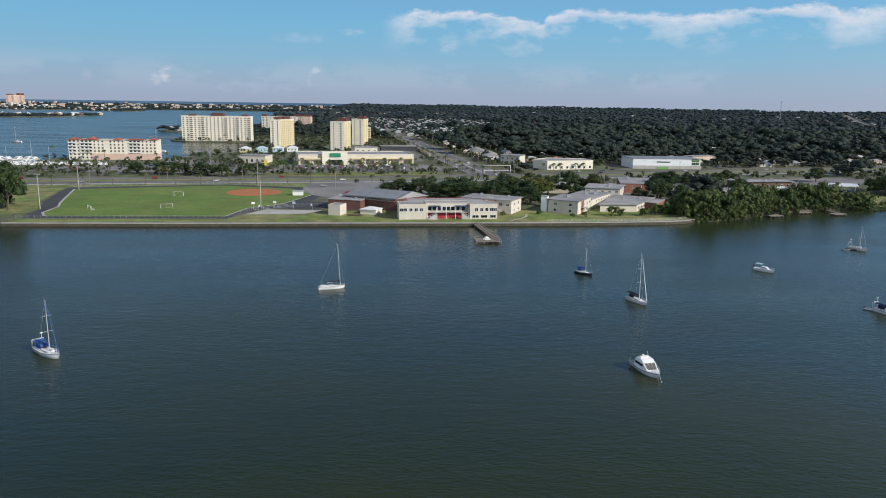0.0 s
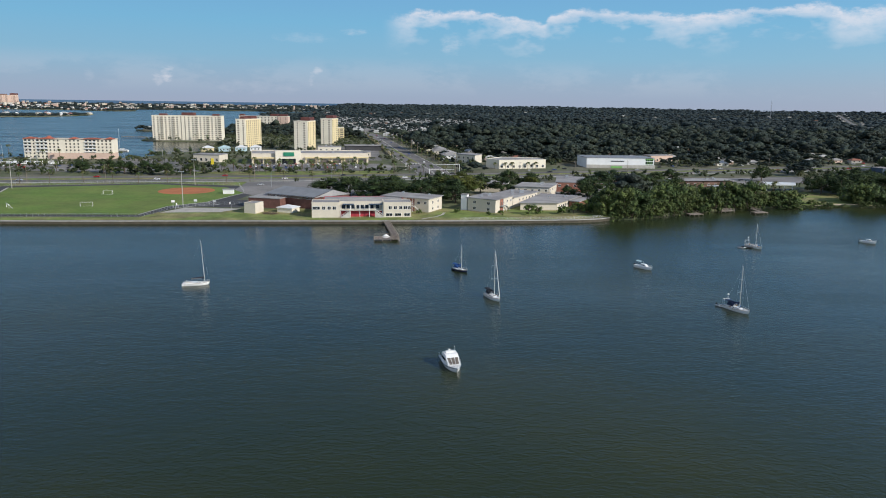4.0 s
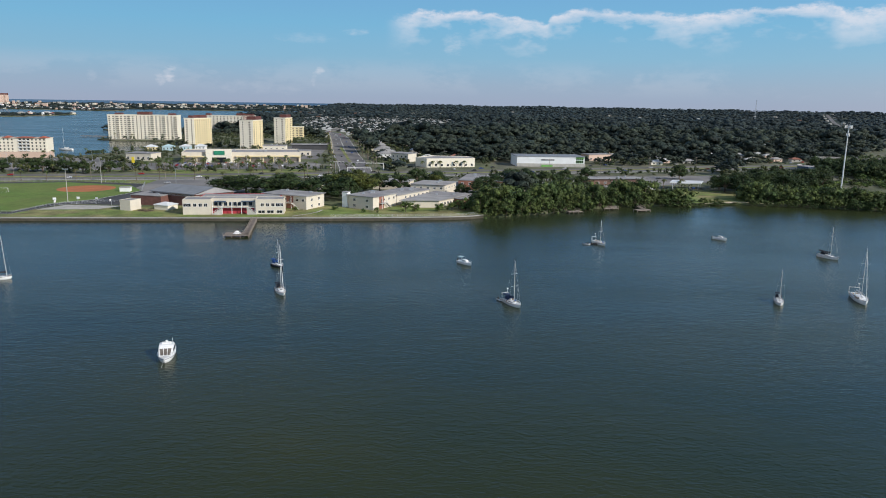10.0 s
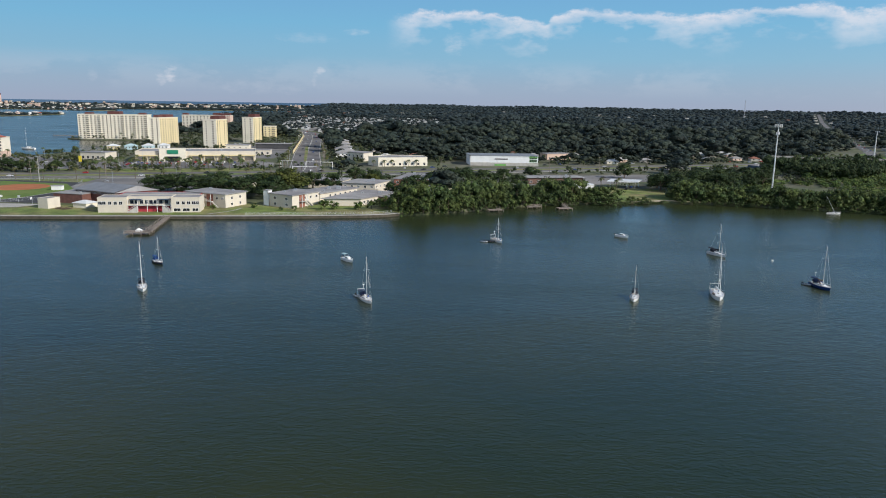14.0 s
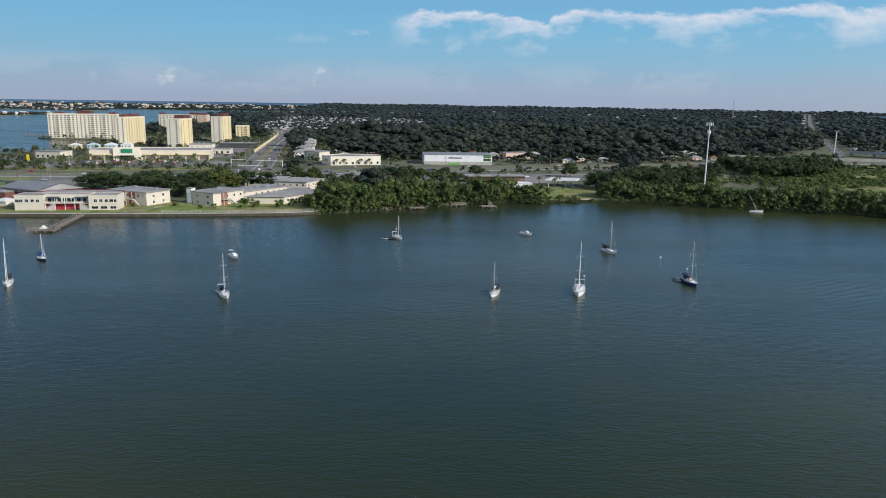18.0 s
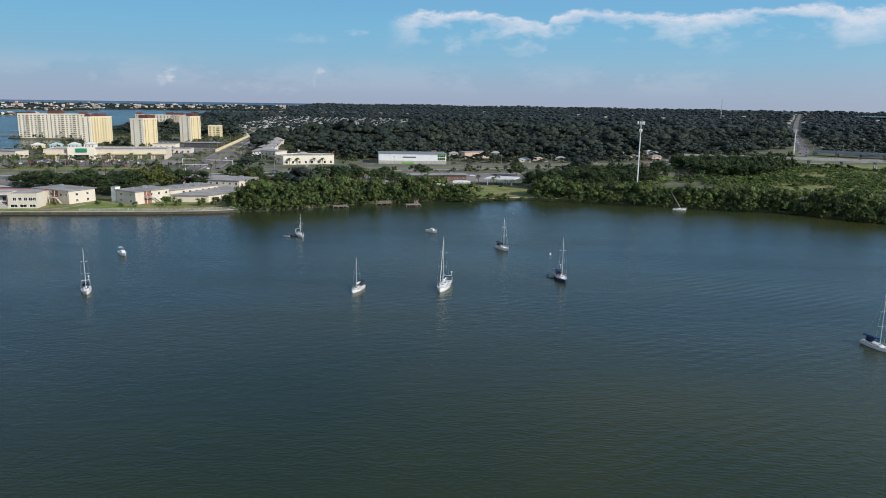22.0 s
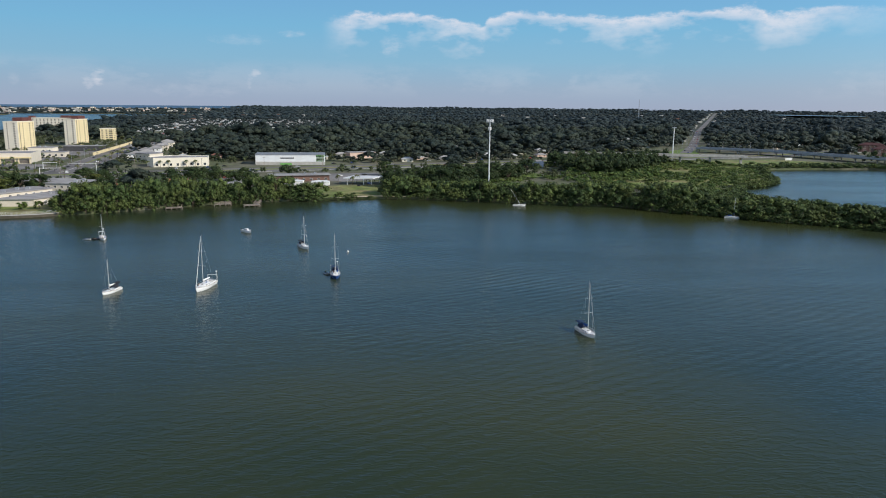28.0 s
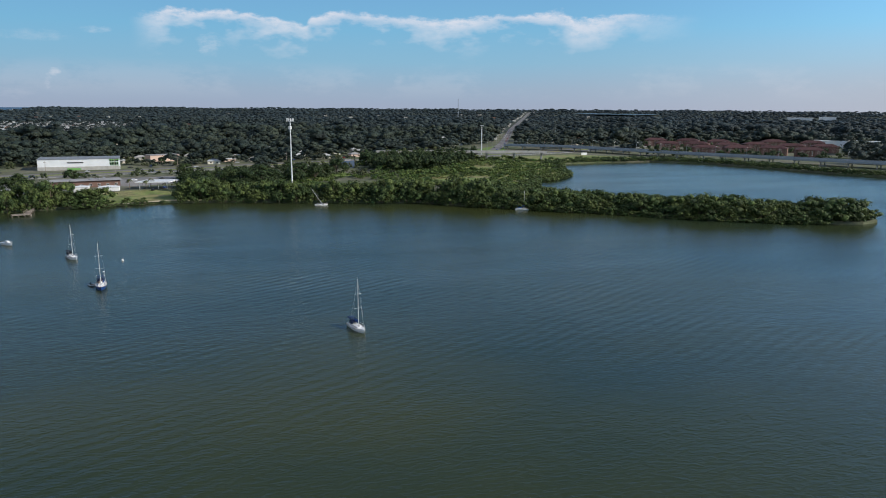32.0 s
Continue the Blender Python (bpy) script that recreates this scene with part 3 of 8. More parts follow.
slab("shore_lawn", [(190, 455), (204, 449), (235, 458), (250, 462), (262, 520), (215, 522), (183, 500)], M_GRASS, "open green lawn running down to the water", "lawn", LAND + 0.03)
slab("shore_lawn", [(300, 580), (330, 570), (385, 590), (380, 625), (330, 620)], M_FIELD, "mown green clearing near the tower", "lawn", LAND + 0.03)
slab("interchange_lawn", [(590, 800), (650, 880), (700, 1020), (650, 960), (600, 880)], M_FIELD, "mown green slope inside the interchange", "lawn", LAND + 0.04)
slab("wild_meadow", [(420, 520), (470, 480), (505, 515), (560, 560), (600, 650), (610, 700), (660, 700), (735, 700), (790, 660), (770, 700), (700, 790), (560, 760), (480, 720), (430, 640)], M_GRASS, "rough green meadow behind the lagoon", "meadow", LAND + 0.03)
slab("beach", [(215, 449), (240, 456.5), (262, 453), (240, 461)], M_SAND, "narrow strip of sand below the lawn", "beach", LAND + 0.06)

slab("west_lawn", [(-340, 396), (-302, 372), (-286, 378), (-286, 391), (-300, 418), (-311, 454), (-320, 488), (-430, 486), (-430, 402)], M_GRASS, "lit grass beside the path under tall trees", "lawn", LAND + 0.028)
slab("field_verge", [(-322, 490), (-222, 521), (-164, 511), (-150, 538), (-285, 513), (-420, 487)], M_GRASS, "grass verge between the field and the highway", "lawn", LAND + 0.032)
# sea wall: piles, panels and a concrete cap
wall_ob = thing("seawall", "long concrete sea wall with a pale cap and stained face", "sea wall", kind="structure")
g = Geo()
line = SEAWALL
a, b = offset_line(line, 0.6), offset_line(line, -0.25)
for i in range(len(line) - 1):
    g.prism([b[i], b[i + 1], a[i + 1], a[i]], LAND - 0.05, LAND + 0.28)
part("cap", g, M_CONC, wall_ob, "pale concrete cap")
panel = Geo().box(0, -0.12, -1.5, 4.9, 0.1, LAND - 0.15).mesh("panel", M_CONC_DARK)
for (x0, y0), (x1, y1) in zip(line, line[1:]):
    d = math.hypot(x1 - x0, y1 - y0)
    n = max(1, round(d / 5))
    for k in range(n):
        p = part("panel", panel, None, wall_ob, place=pose(x0 + (x1 - x0) * k / n, y0 + (y1 - y0) * k / n, 0, 0, 0, math.degrees(math.atan2(y1 - y0, x1 - x0))) @ Matrix.Diagonal((d / n / 4.94, 1, 1, 1)))
setting("lawn_path", strip([(-31, 373), (-28, 377), (-23, 383), (-20, 390), (-19, 397)], 1.3, LAND + 0.1), M_CONC, "curved pale path across the school lawn", "path")
setting("promenade", strip(offset_line(SEAWALL, 2.2), 1.8, LAND + 0.08), M_LOT, "narrow concrete walk along the sea wall", "pavement")

# ---- woods ----
rng = np.random.default_rng(5)


def ico(sub):
    bm = bmesh.new()
    bmesh.ops.create_icosphere(bm, subdivisions=sub, radius=1)
    v, f = np.array([v.co[:] for v in bm.verts]), np.array([[l.index for l in q.verts] for q in bm.faces])
    bm.free()
    return v, f


def clump_template(lumps, sub, leaves, seed, leaf=0.05):
    """A spreading tree crown of unit height and width: a broad dome of boughs, with loose leaf sprays round them."""
    r = np.random.default_rng(seed)
    bv, bf = ico(sub)
    vs, fs, n = [], [], 0
    centres = []
    flat = r.uniform(0.75, 1.1)
    for k in range(lumps):
        a, d = k * 2.399 + r.uniform(-0.5, 0.5), 0.40 * math.sqrt((k + 0.4) / lumps) * r.uniform(0.75, 1.1)
        c = np.array([d * math.cos(a), d * math.sin(a), (0.80 - 1.7 * d * d * flat) * r.uniform(0.82, 1.05)])
        s = r.uniform(0.8, 1.25) * (0.46 / lumps ** 0.42 if lumps > 1 else 0.48)
        v = bv * s * (0.80 if leaves else 1.0) * np.array([1.15, 1.15, 0.85]) * r.uniform(0.72, 1.25, (len(bv), 1)) + c
        v[:, 2] = v[:, 2].clip(0.08, 1.1)
        vs.append(v), fs.append(bf + n)
        n += len(v)
        centres.append((c, s))
    for _ in range(leaves):
        c, s = centres[r.integers(len(centres))]
        d = r.normal(size=3)
        d /= np.linalg.norm(d)
        d[2] = abs(d[2]) * 0.9 - 0.2
        p = c + d * s * r.uniform(0.7, 1.15) * np.array([1.15, 1.15, 0.85])
        u = r.normal(size=3)
        u -= d * (u @ d) * 0.55
        u /= np.linalg.norm(u)
        w = np.cross(u, d)
        w /= np.linalg.norm(w)
        k = leaf * r.uniform(0.7, 1.5)
        vs.append(np.array([p - u * k, p + w * k * 1.3, p + u * k]))
        fs.append(np.array([[n, n + 1, n + 2]]))
        n += 3
    return np.concatenate(vs), np.concatenate(fs)


def scatter_mesh(name, places, templates, material):
    """places: rows of x, y, z, width, height. One joined mesh of crowns."""
    r = np.random.default_rng(len(places))
    allv, allf, n = [], [], 0
    pick = r.integers(0, len(templates), len(places))
    turn = r.uniform(0, math.tau, len(places))
    for k, (tv, tf) in enumerate(templates):
        rows = places[pick == k]
        th = turn[pick == k]
        if not len(rows):
            continue
        c, s = np.cos(th)[:, None], np.sin(th)[:, None]
        x, y = tv[None, :, 0] * rows[:, 3:4], tv[None, :, 1] * rows[:, 3:4]
        v = np.stack([x * c - y * s + rows[:, 0:1], x * s + y * c + rows[:, 1:2], tv[None, :, 2] * rows[:, 4:5] + rows[:, 2:3]], -1)
        f = tf[None] + (np.arange(len(rows)) * len(tv))[:, None, None] + n
        allv.append(v.reshape(-1, 3)), allf.append(f.reshape(-1, 3))
        n += len(rows) * len(tv)
    v, f = np.concatenate(allv), np.concatenate(allf)
    me = bpy.data.meshes.new(name)
    me.vertices.add(len(v)), me.loops.add(3 * len(f)), me.polygons.add(len(f))
    me.vertices.foreach_set("co", v.astype(np.float32).ravel())
    me.loops.foreach_set("vertex_index", f.astype(np.int32).ravel())
    me.polygons.foreach_set("loop_start", np.arange(0, 3 * len(f), 3, dtype=np.int32))
    me.polygons.foreach_set("loop_total", np.full(len(f), 3, dtype=np.int32))
    me.materials.append(material)
    me.update(calc_edges=True)
    return me


def jitter_grid(x0, y0, x1, y1, step, seed):
    r = np.random.default_rng(seed)
    gx, gy = np.meshgrid(np.arange(x0, x1, step), np.arange(y0, y1, step))
    xy = np.stack([gx.ravel(), gy.ravel()], -1)
    return xy + r.uniform(-0.48, 0.48, xy.shape) * step


HOMES = [(-300, 1720), (40, 1720), (130, 2050), (60, 2420), (-420, 2480)]
NEAR_HOMES = [(-175, 1230), (-70, 1190), (20, 1400), (40, 1690), (-290, 1690)]
CLEAR = [FIELD, TRACK,
         [(-340, 340), (84, 340), (84, 480), (60, 600), (-60, 640), (-300, 610), (-440, 590)],
         [(-470, 585), (-200, 585), (-40, 640), (-60, 720), (-80, 800), (-110, 960), (-130, 1100), (-160, 1200), (-480, 1200), (-480, 1000), (-300, 820), (-330, 740), (-470, 740)],
         [(50, 440), (150, 460), (215, 470), (262, 462), (290, 560), (310, 650), (300, 700), (200, 690), (60, 640)],
         [(0, 650), (110, 650), (230, 690), (240, 740), (180, 745), (100, 740), (-12, 790)],
         [(185, 760), (260, 770), (250, 830), (190, 820)],
         [(300, 565), (385, 580), (385, 640), (310, 630)],
         [(400, 505), (480, 470), (560, 550), (625, 670), (740, 672), (810, 640), (760, 760), (700, 870), (690, 1040), (610, 960), (500, 790), (420, 700)],
         [(255, 480), (300, 470), (360, 452), (420, 420), (470, 425), (482, 470), (510, 520), (566, 565), (600, 640), (612, 690), (560, 770), (470, 760), (330, 700), (290, 560), (265, 530)],
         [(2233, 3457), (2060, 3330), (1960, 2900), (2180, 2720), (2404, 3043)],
         [(2683, 2533), (2362, 2195), (2500, 2050), (2725, 2332)],
         [(-12, 790), (28, 760), (10, 900), (-40, 1050), (-70, 1050)],
         HOMES, NEAR_HOMES, [(-480, 640), (-120, 640), (-120, 1060), (-480, 1060)],
         [(625, 669), (775, 634), (800, 555), (830, 455), (900, 385), (1300, 160), (1420, 260), (1010, 420), (930, 560), (870, 650), (800, 800), (736, 866), (640, 760)],
         [(95, 650), (205, 690), (205, 750), (95, 745)],
         [(258 + d * math.sin(radians(a)), -14 + d * math.cos(radians(a))) for d, a in ((880, 33.5), (880, 48.0), (1240, 48.0), (1240, 33.5))]]


def in_view(xy):
    """Drop what the walk never sees: the wedge between its two outer lines of sight, with a margin."""
    x, y = xy.T
    left = x > -69 - 0.66 * y - 60
    right = x < 262 + 1.22 * y + 120
    return left & right


def woods(r0, r1, step, seed):
    xy = jitter_grid(-3000, 380, 4500, r1, step, seed)
    d = np.hypot(xy[:, 0] - 100, xy[:, 1])
    xy = xy[(d > r0) & (d <= r1)]
    xy = xy[in_view(xy)]
    keep = inside_many(xy, MAINLAND)
    for poly in CLEAR:
        keep &= ~inside_many(xy, poly)
    for line, reach in ((HIGHWAY, 26), (AVENUE, 26), (NORTH_ROAD, 20), (VIADUCT, 34), (SEAWALL, 8), (SHORE_EAST, 38), (SPIT_BACK, 20), (LAGOON[:14], 12)):
        keep &= ~near_line(xy, line, reach)
    return xy[keep]


# clearings with houses, streets and yards
street = np.random.default_rng(8)
HOUSES = []
for _ in range(4000):
    if len(HOUSES) >= 178:
        break
    r, a = 600 + 1150 * street.uniform() ** 1.9, radians(-14 + 56 * street.uniform() ** 1.7)
    p = np.array([[100 + r * math.sin(a), r * math.cos(a)]])
    ok = inside_many(p, MAINLAND)[0] and not any(inside_many(p, q)[0] for q in CLEAR)
    ok = ok and not any(near_line(p, l, k)[0] for l, k in ((HIGHWAY, 45), (AVENUE, 40), (NORTH_ROAD, 45), (VIADUCT, 60), (LAGOON[:14], 60), (SHORE_EAST, 130), (SPIT_BACK, 90)))
    if ok and all(math.hypot(p[0, 0] - h[0], p[0, 1] - h[1]) > 24 for h in HOUSES):
        HOUSES.append((p[0, 0], p[0, 1], street.uniform(0, 180)))
house_xy = np.array([h[:2] for h in HOUSES])


def away_from_houses(xy, reach=10.5):
    keep = np.ones(len(xy), bool)
    for hx, hy in house_xy:
        # the yard opens towards the bay
        dx, dy = xy[:, 0] - hx, xy[:, 1] - hy
        keep &= ~((np.abs(dx) < reach) & (dy < reach) & (dy > -reach * 1.9))
    return keep


NEAR = [clump_template(9, 1, 150, 30 + i, 0.05) for i in range(8)]
MID = [clump_template(5, 1, 46, 40 + i, 0.07) for i in range(9)]
FAR = [clump_template(2, 1, 12, 80 + i, 0.10) for i in range(7)]
LAST = [clump_template(1, 1, 4, 90 + i, 0.12) for i in range(6)]


def grow(name, label, r0, r1, step, width, height, templates, material, seed, houses=True, least=0.5, thin=0.5):
    xy = woods(r0, r1, step, seed)
    if houses:
        xy = xy[away_from_houses(xy)]
    patch = np.array([noise.noise((x * 0.006, y * 0.006, 0.3)) + 0.5 * noise.noise((x * 0.03, y * 0.03, 1.3)) for x, y in xy])
    keep = rng.uniform(size=len(xy)) < np.clip(1.02 + patch * 0.9, thin, 1.0)
    xy, patch = xy[keep], patch[keep]
    size = (least + (2.3 - 2 * least) * rng.uniform(size=len(xy)) ** 2.2) * (1.0 + 0.75 * patch).clip(0.45, 1.6)
    rows = np.column_stack([xy, [rise(x, y) - 0.4 for x, y in xy], width * size, height * size * rng.uniform(0.75, 1.3, len(xy))])
    return tagged(new(name, scatter_mesh(name, rows, templates, material)), label, "trees", "", "stuff")


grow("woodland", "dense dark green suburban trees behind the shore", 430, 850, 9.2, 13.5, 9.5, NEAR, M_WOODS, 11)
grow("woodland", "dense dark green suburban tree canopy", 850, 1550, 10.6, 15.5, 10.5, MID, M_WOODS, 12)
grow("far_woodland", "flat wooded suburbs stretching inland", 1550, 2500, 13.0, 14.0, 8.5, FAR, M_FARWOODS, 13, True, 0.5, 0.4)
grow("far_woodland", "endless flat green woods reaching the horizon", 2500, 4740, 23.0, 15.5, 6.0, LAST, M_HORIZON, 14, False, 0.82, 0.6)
# pale roofs and sheds showing between the far trees
rr = np.random.default_rng(23)
g1, g2 = Geo(), Geo()
for _ in range(64):
    d, a_ = rr.uniform(1300, 3600), radians(-12 + 50 * rr.uniform() ** 2)
    x, y = 100 + d * math.sin(a_), d * math.cos(a_)
    if not inside(x, y, MAINLAND) or near_line(np.array([[x, y]]), NORTH_ROAD, 60)[0] or near_line(np.array([[x, y]]), AVENUE, 60)[0]:
        continue
    w, h = rr.uniform(4, 11) * (0.7 + d / 4000), rr.uniform(5.5, 8.0)
    (g1 if rr.uniform() < 0.7 else g2).box(x - w / 2, y - 5, rise(x, y), x + w / 2, y + 5, rise(x, y) + h)
tagged(new("far_roofs", g1.mesh("far_roofs", M_CONC)), "pale roofs and walls showing between distant trees", "buildings", "", "stuff")
tagged(new("far_roofs", g2.mesh("far_roofs", M_BROWNWALL)), "tan roofs and walls showing between distant trees", "buildings", "", "stuff")
gn = Geo()
nr = np.random.default_rng(31)
for (x0, y0), (x1, y1) in zip(NORTH_ROAD[1:], NORTH_ROAD[2:]):
    L = math.hypot(x1 - x0, y1 - y0)
    for s in np.arange(0, L, 70):
        for side in (-1, 1):
            f = (s + nr.uniform(0, 50)) / L
            off = side * nr.uniform(20, 28)
            x, y = x0 + (x1 - x0) * f + (y1 - y0) / L * off, y0 + (y1 - y0) * f - (x1 - x0) / L * off
            if nr.uniform() < 0.45 and inside(x, y, MAINLAND):
                w, h = nr.uniform(6, 13), nr.uniform(3.5, 6)
                gn.box(x - w / 2, y - 6, rise(x, y) - 0.3, x + w / 2, y + 6, rise(x, y) + h)
tagged(new("far_shops", gn.mesh("far_shops", M_CONC)), "pale shop blocks lining the straight inland highway", "buildings", "", "stuff")
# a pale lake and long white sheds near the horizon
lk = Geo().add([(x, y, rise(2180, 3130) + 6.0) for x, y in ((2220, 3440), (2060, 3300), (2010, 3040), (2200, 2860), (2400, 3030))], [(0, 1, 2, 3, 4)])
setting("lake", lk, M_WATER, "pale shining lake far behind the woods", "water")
for x, y, w, h in ((2480, 2245, 90, 9), (2570, 2200, 60, 12)):
    shd = thing("far_shed", "long white industrial shed near the horizon", "shed", "sheds near the horizon", at=pose(x, y, rise(x, y), 0, 0, -46))
    part("wall", Geo().box(-w / 2, -15, -1, w / 2, 15, h), M_SHEETS, shd)
    part("roof", Geo().box(-w / 2 - 1, -16, h + 0.01, w / 2 + 1, 16, h + 1), M_WHITE, shd)
# wooded opposite coasts
def coast_rise(d):
    return LAND + 26.0 * max(0.0, (d - 4280) / 440) ** 0.9


gc = Geo()
azs, rs = np.radians(np.linspace(-37, -7, 40)), np.linspace(4280, 4720, 8)
for i in range(len(azs) - 1):
    for k in range(len(rs) - 1):
        gc.add([(100 + r * math.sin(a), r * math.cos(a), coast_rise(r)) for a, r in ((azs[i], rs[k]), (azs[i + 1], rs[k]), (azs[i + 1], rs[k + 1]), (azs[i], rs[k + 1]))], [(0, 3, 2, 1)])
setting("ground", gc, M_FLOOR, "low wooded barrier island across the bay", "ground")
fc = np.random.default_rng(44)
rows, shells, caps = [], {m: Geo() for m in (M_CONC, M_PALE, M_PINK)}, Geo()
for _ in range(1500):
    d, a = fc.uniform(4290, 4715), radians(fc.uniform(-37, -7))
    x, y, z = 100 + d * math.sin(a), d * math.cos(a), coast_rise(d)
    rows.append((x, y, z - 1, fc.uniform(14, 30), fc.uniform(5, 9)))
for _ in range(300):
    d, a = fc.uniform(4290, 4700), radians(-37 + 30 * fc.uniform() ** 1.25)
    x, y, z = 100 + d * math.sin(a), d * math.cos(a), coast_rise(d)
    w, h = fc.uniform(5, 14), fc.uniform(4, 8) + 11 * fc.uniform() ** 6
    m = (M_CONC, M_PALE, M_PINK)[int(fc.uniform() * 3)]
    shells[m].box(x - w / 2, y - 6, z - 1, x + w / 2, y + 6, z + h)
    caps.box(x - w / 2 - 0.5, y - 6.5, z + h + 0.01, x + w / 2 + 0.5, y + 6.5, z + h + 1.2)
for m, word in ((M_CONC, "grey"), (M_PALE, "cream"), (M_PINK, "pinkish")):
    tagged(new("coast_blocks", shells[m].mesh("coast_blocks", m)), f"{word} beach blocks crowding the barrier island", "buildings", "", "stuff")
tagged(new("coast_roofs", caps.mesh("coast_roofs", M_CONC)), "pale flat roofs of the beach blocks", "roofs", "", "stuff")
for poly, step, seed, h0, h1 in ((WEST_LAND, 22, 3, 8, 16), (FAR_SHORE, 17, 8, 6, 11), (SPIT_WEST, 20, 4, 4, 9), (FAR_KEY, 24, 6, 9, 15), (ISLET, 8, 7, 6, 12)):
    x, y = np.array(poly).T
    q = jitter_grid(max(x.min(), -3200), y.min(), x.max(), min(y.max(), 4700), step, seed)
    q = q[inside_many(q, poly) & (rng.uniform(size=len(q)) < 0.8)]
    rows += [(a, b, LAND - 1, step * rng.uniform(0.9, 1.4), rng.uniform(h0, h1)) for a, b in q]
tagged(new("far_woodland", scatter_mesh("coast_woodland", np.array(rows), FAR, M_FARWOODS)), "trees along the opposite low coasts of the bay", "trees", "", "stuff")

# ---- buildings ----


def ccw(poly):
    s = sum(poly[i - 1][0] * poly[i][1] - poly[i][0] * poly[i - 1][1] for i in range(len(poly)))
    return list(poly) if s > 0 else list(reversed(poly))


def shrink(poly, d):
    """Moves every side of a convex plan inwards by d (outwards if negative)."""
    out = []
    n = len(poly)
    for i in range(n):
        p, a, b = Vector(poly[i]), Vector(poly[i - 1]), Vector(poly[(i + 1) % n])
        u, v = (p - a).normalized(), (b - p).normalized()
        n0, n1 = Vector((-u.y, u.x)), Vector((-v.y, v.x))
        m = (n0 + n1).normalized()
        out.append(tuple(p + m * (d / max(0.3, m.dot(n0)))))
    return out


def on_edge(poly, i, f, z, out=0.0):
    """The pose at a fraction of side i, with x along the wall and y into it."""
    (x0, y0), (x1, y1) = poly[i], poly[(i + 1) % len(poly)]
    dx, dy = x1 - x0, y1 - y0
    k = math.hypot(dx, dy)
    return pose(x0 + dx * f + dy / k * out, y0 + dy * f - dx / k * out, z, 0, 0, math.degrees(math.atan2(dy, dx)))


def edge_len(poly, i):
    (x0, y0), (x1, y1) = poly[i], poly[(i + 1) % len(poly)]
    return math.hypot(x1 - x0, y1 - y0)


WIN = {}


def window(parent, place, w, h, frame_mat=None, glass=None, name="window", deep=True):
    """A window: a frame proud of the wall with a pane set in it."""
    key = (w, h, frame_mat, glass)
    if key not in WIN:
        t = 0.12
        fr = Geo()
        fr.box(-w / 2 - t, -0.10, -t, w / 2 + t, 0.05, 0).box(-w / 2 - t, -0.07, h, w / 2 + t, 0.05, h + t)
        fr.box(-w / 2 - t, -0.07, 0, -w / 2, 0.05, h).box(w / 2, -0.07, 0, w / 2 + t, 0.05, h)
        if w > 1.3:
            fr.box(-0.04, -0.06, 0, 0.04, 0.05, h)
        pn = Geo().box(-w / 2, -0.03, 0, w / 2, 0.04, h)
        WIN[key] = fr.mesh("frame", frame_mat or M_WHITE), pn.mesh("pane", glass or M_GLASS)
    fr, pn = WIN[key]
    ob = part(name, fr, None, parent, place=place)
    if deep:
        part("pane", pn, None, ob)
    return ob


def flat_building(name, label, poly, top, wall, roof=None, category="building", base=LAND, rows=(), over=0.4, parapet=0.0, trim=None, units=0, seed=1):
    """A flat-roofed block. rows: (side, count, sill height above ground, width, height[, start, end])."""
    poly = ccw(poly)
    ob = thing(name, label, category)
    part("wall", Geo().prism(poly, base - 0.5, top), wall, ob)
    roof_poly = shrink(poly, -over) if over else poly
    if parapet:
        g = Geo()
        inner = shrink(poly, 0.35)
        n = len(poly)
        outer = shrink(poly, -0.05)
        for i in range(n):
            k = (i + 1) % n
            g.prism([outer[i], outer[k], inner[k], inner[i]], top + 0.004, top + parapet)
        part("parapet", g, trim or wall, ob)
        part("roof", Geo().prism(shrink(poly, 0.36), top - 0.1, top + 0.15), roof or M_ROOF, ob, "flat grey gravel roof")
    else:
        part("roof", Geo().prism(roof_poly, top + 0.004, top + 0.35), roof or M_ROOF, ob, "flat grey roof slab")
    for row in rows:
        side, count, sill, w, h = row[:5]
        f0, f1 = row[5:7] if len(row) > 6 else (0.0, 1.0)
        for k in range(count):
            window(ob, on_edge(poly, side, f0 + (f1 - f0) * (k + 0.5) / count, base + sill), w, h)
    r = np.random.default_rng(seed)
    cx, cy = np.mean(poly, 0)
    for k in range(units):
        p = poly[r.integers(len(poly))]
        f = r.uniform(0.1, 0.6)
        x, y, s = cx + (p[0] - cx) * f, cy + (p[1] - cy) * f, r.uniform(0.6, 1.3)
        g = Geo().box(x - s, y - s * 0.8, top + 0.1, x + s, y + s * 0.8, top + 0.5 + s).box(x - s * 0.7, y - s * 0.6, top + 0.5 + s, x + s * 0.7, y + s * 0.6, top + 0.62 + s)
        part("air_unit", g, M_STEEL, ob, "grey rooftop air conditioner")
    return ob


def rect(x, y, w, d, turn):
    """A plan rectangle with its front left corner at x, y; front side along turn degrees."""
    c, s = math.cos(radians(turn)), math.sin(radians(turn))
    return [(x, y), (x + w * c, y + w * s), (x + w * c - d * s, y + w * s + d * c), (x - d * s, y + d * c)]


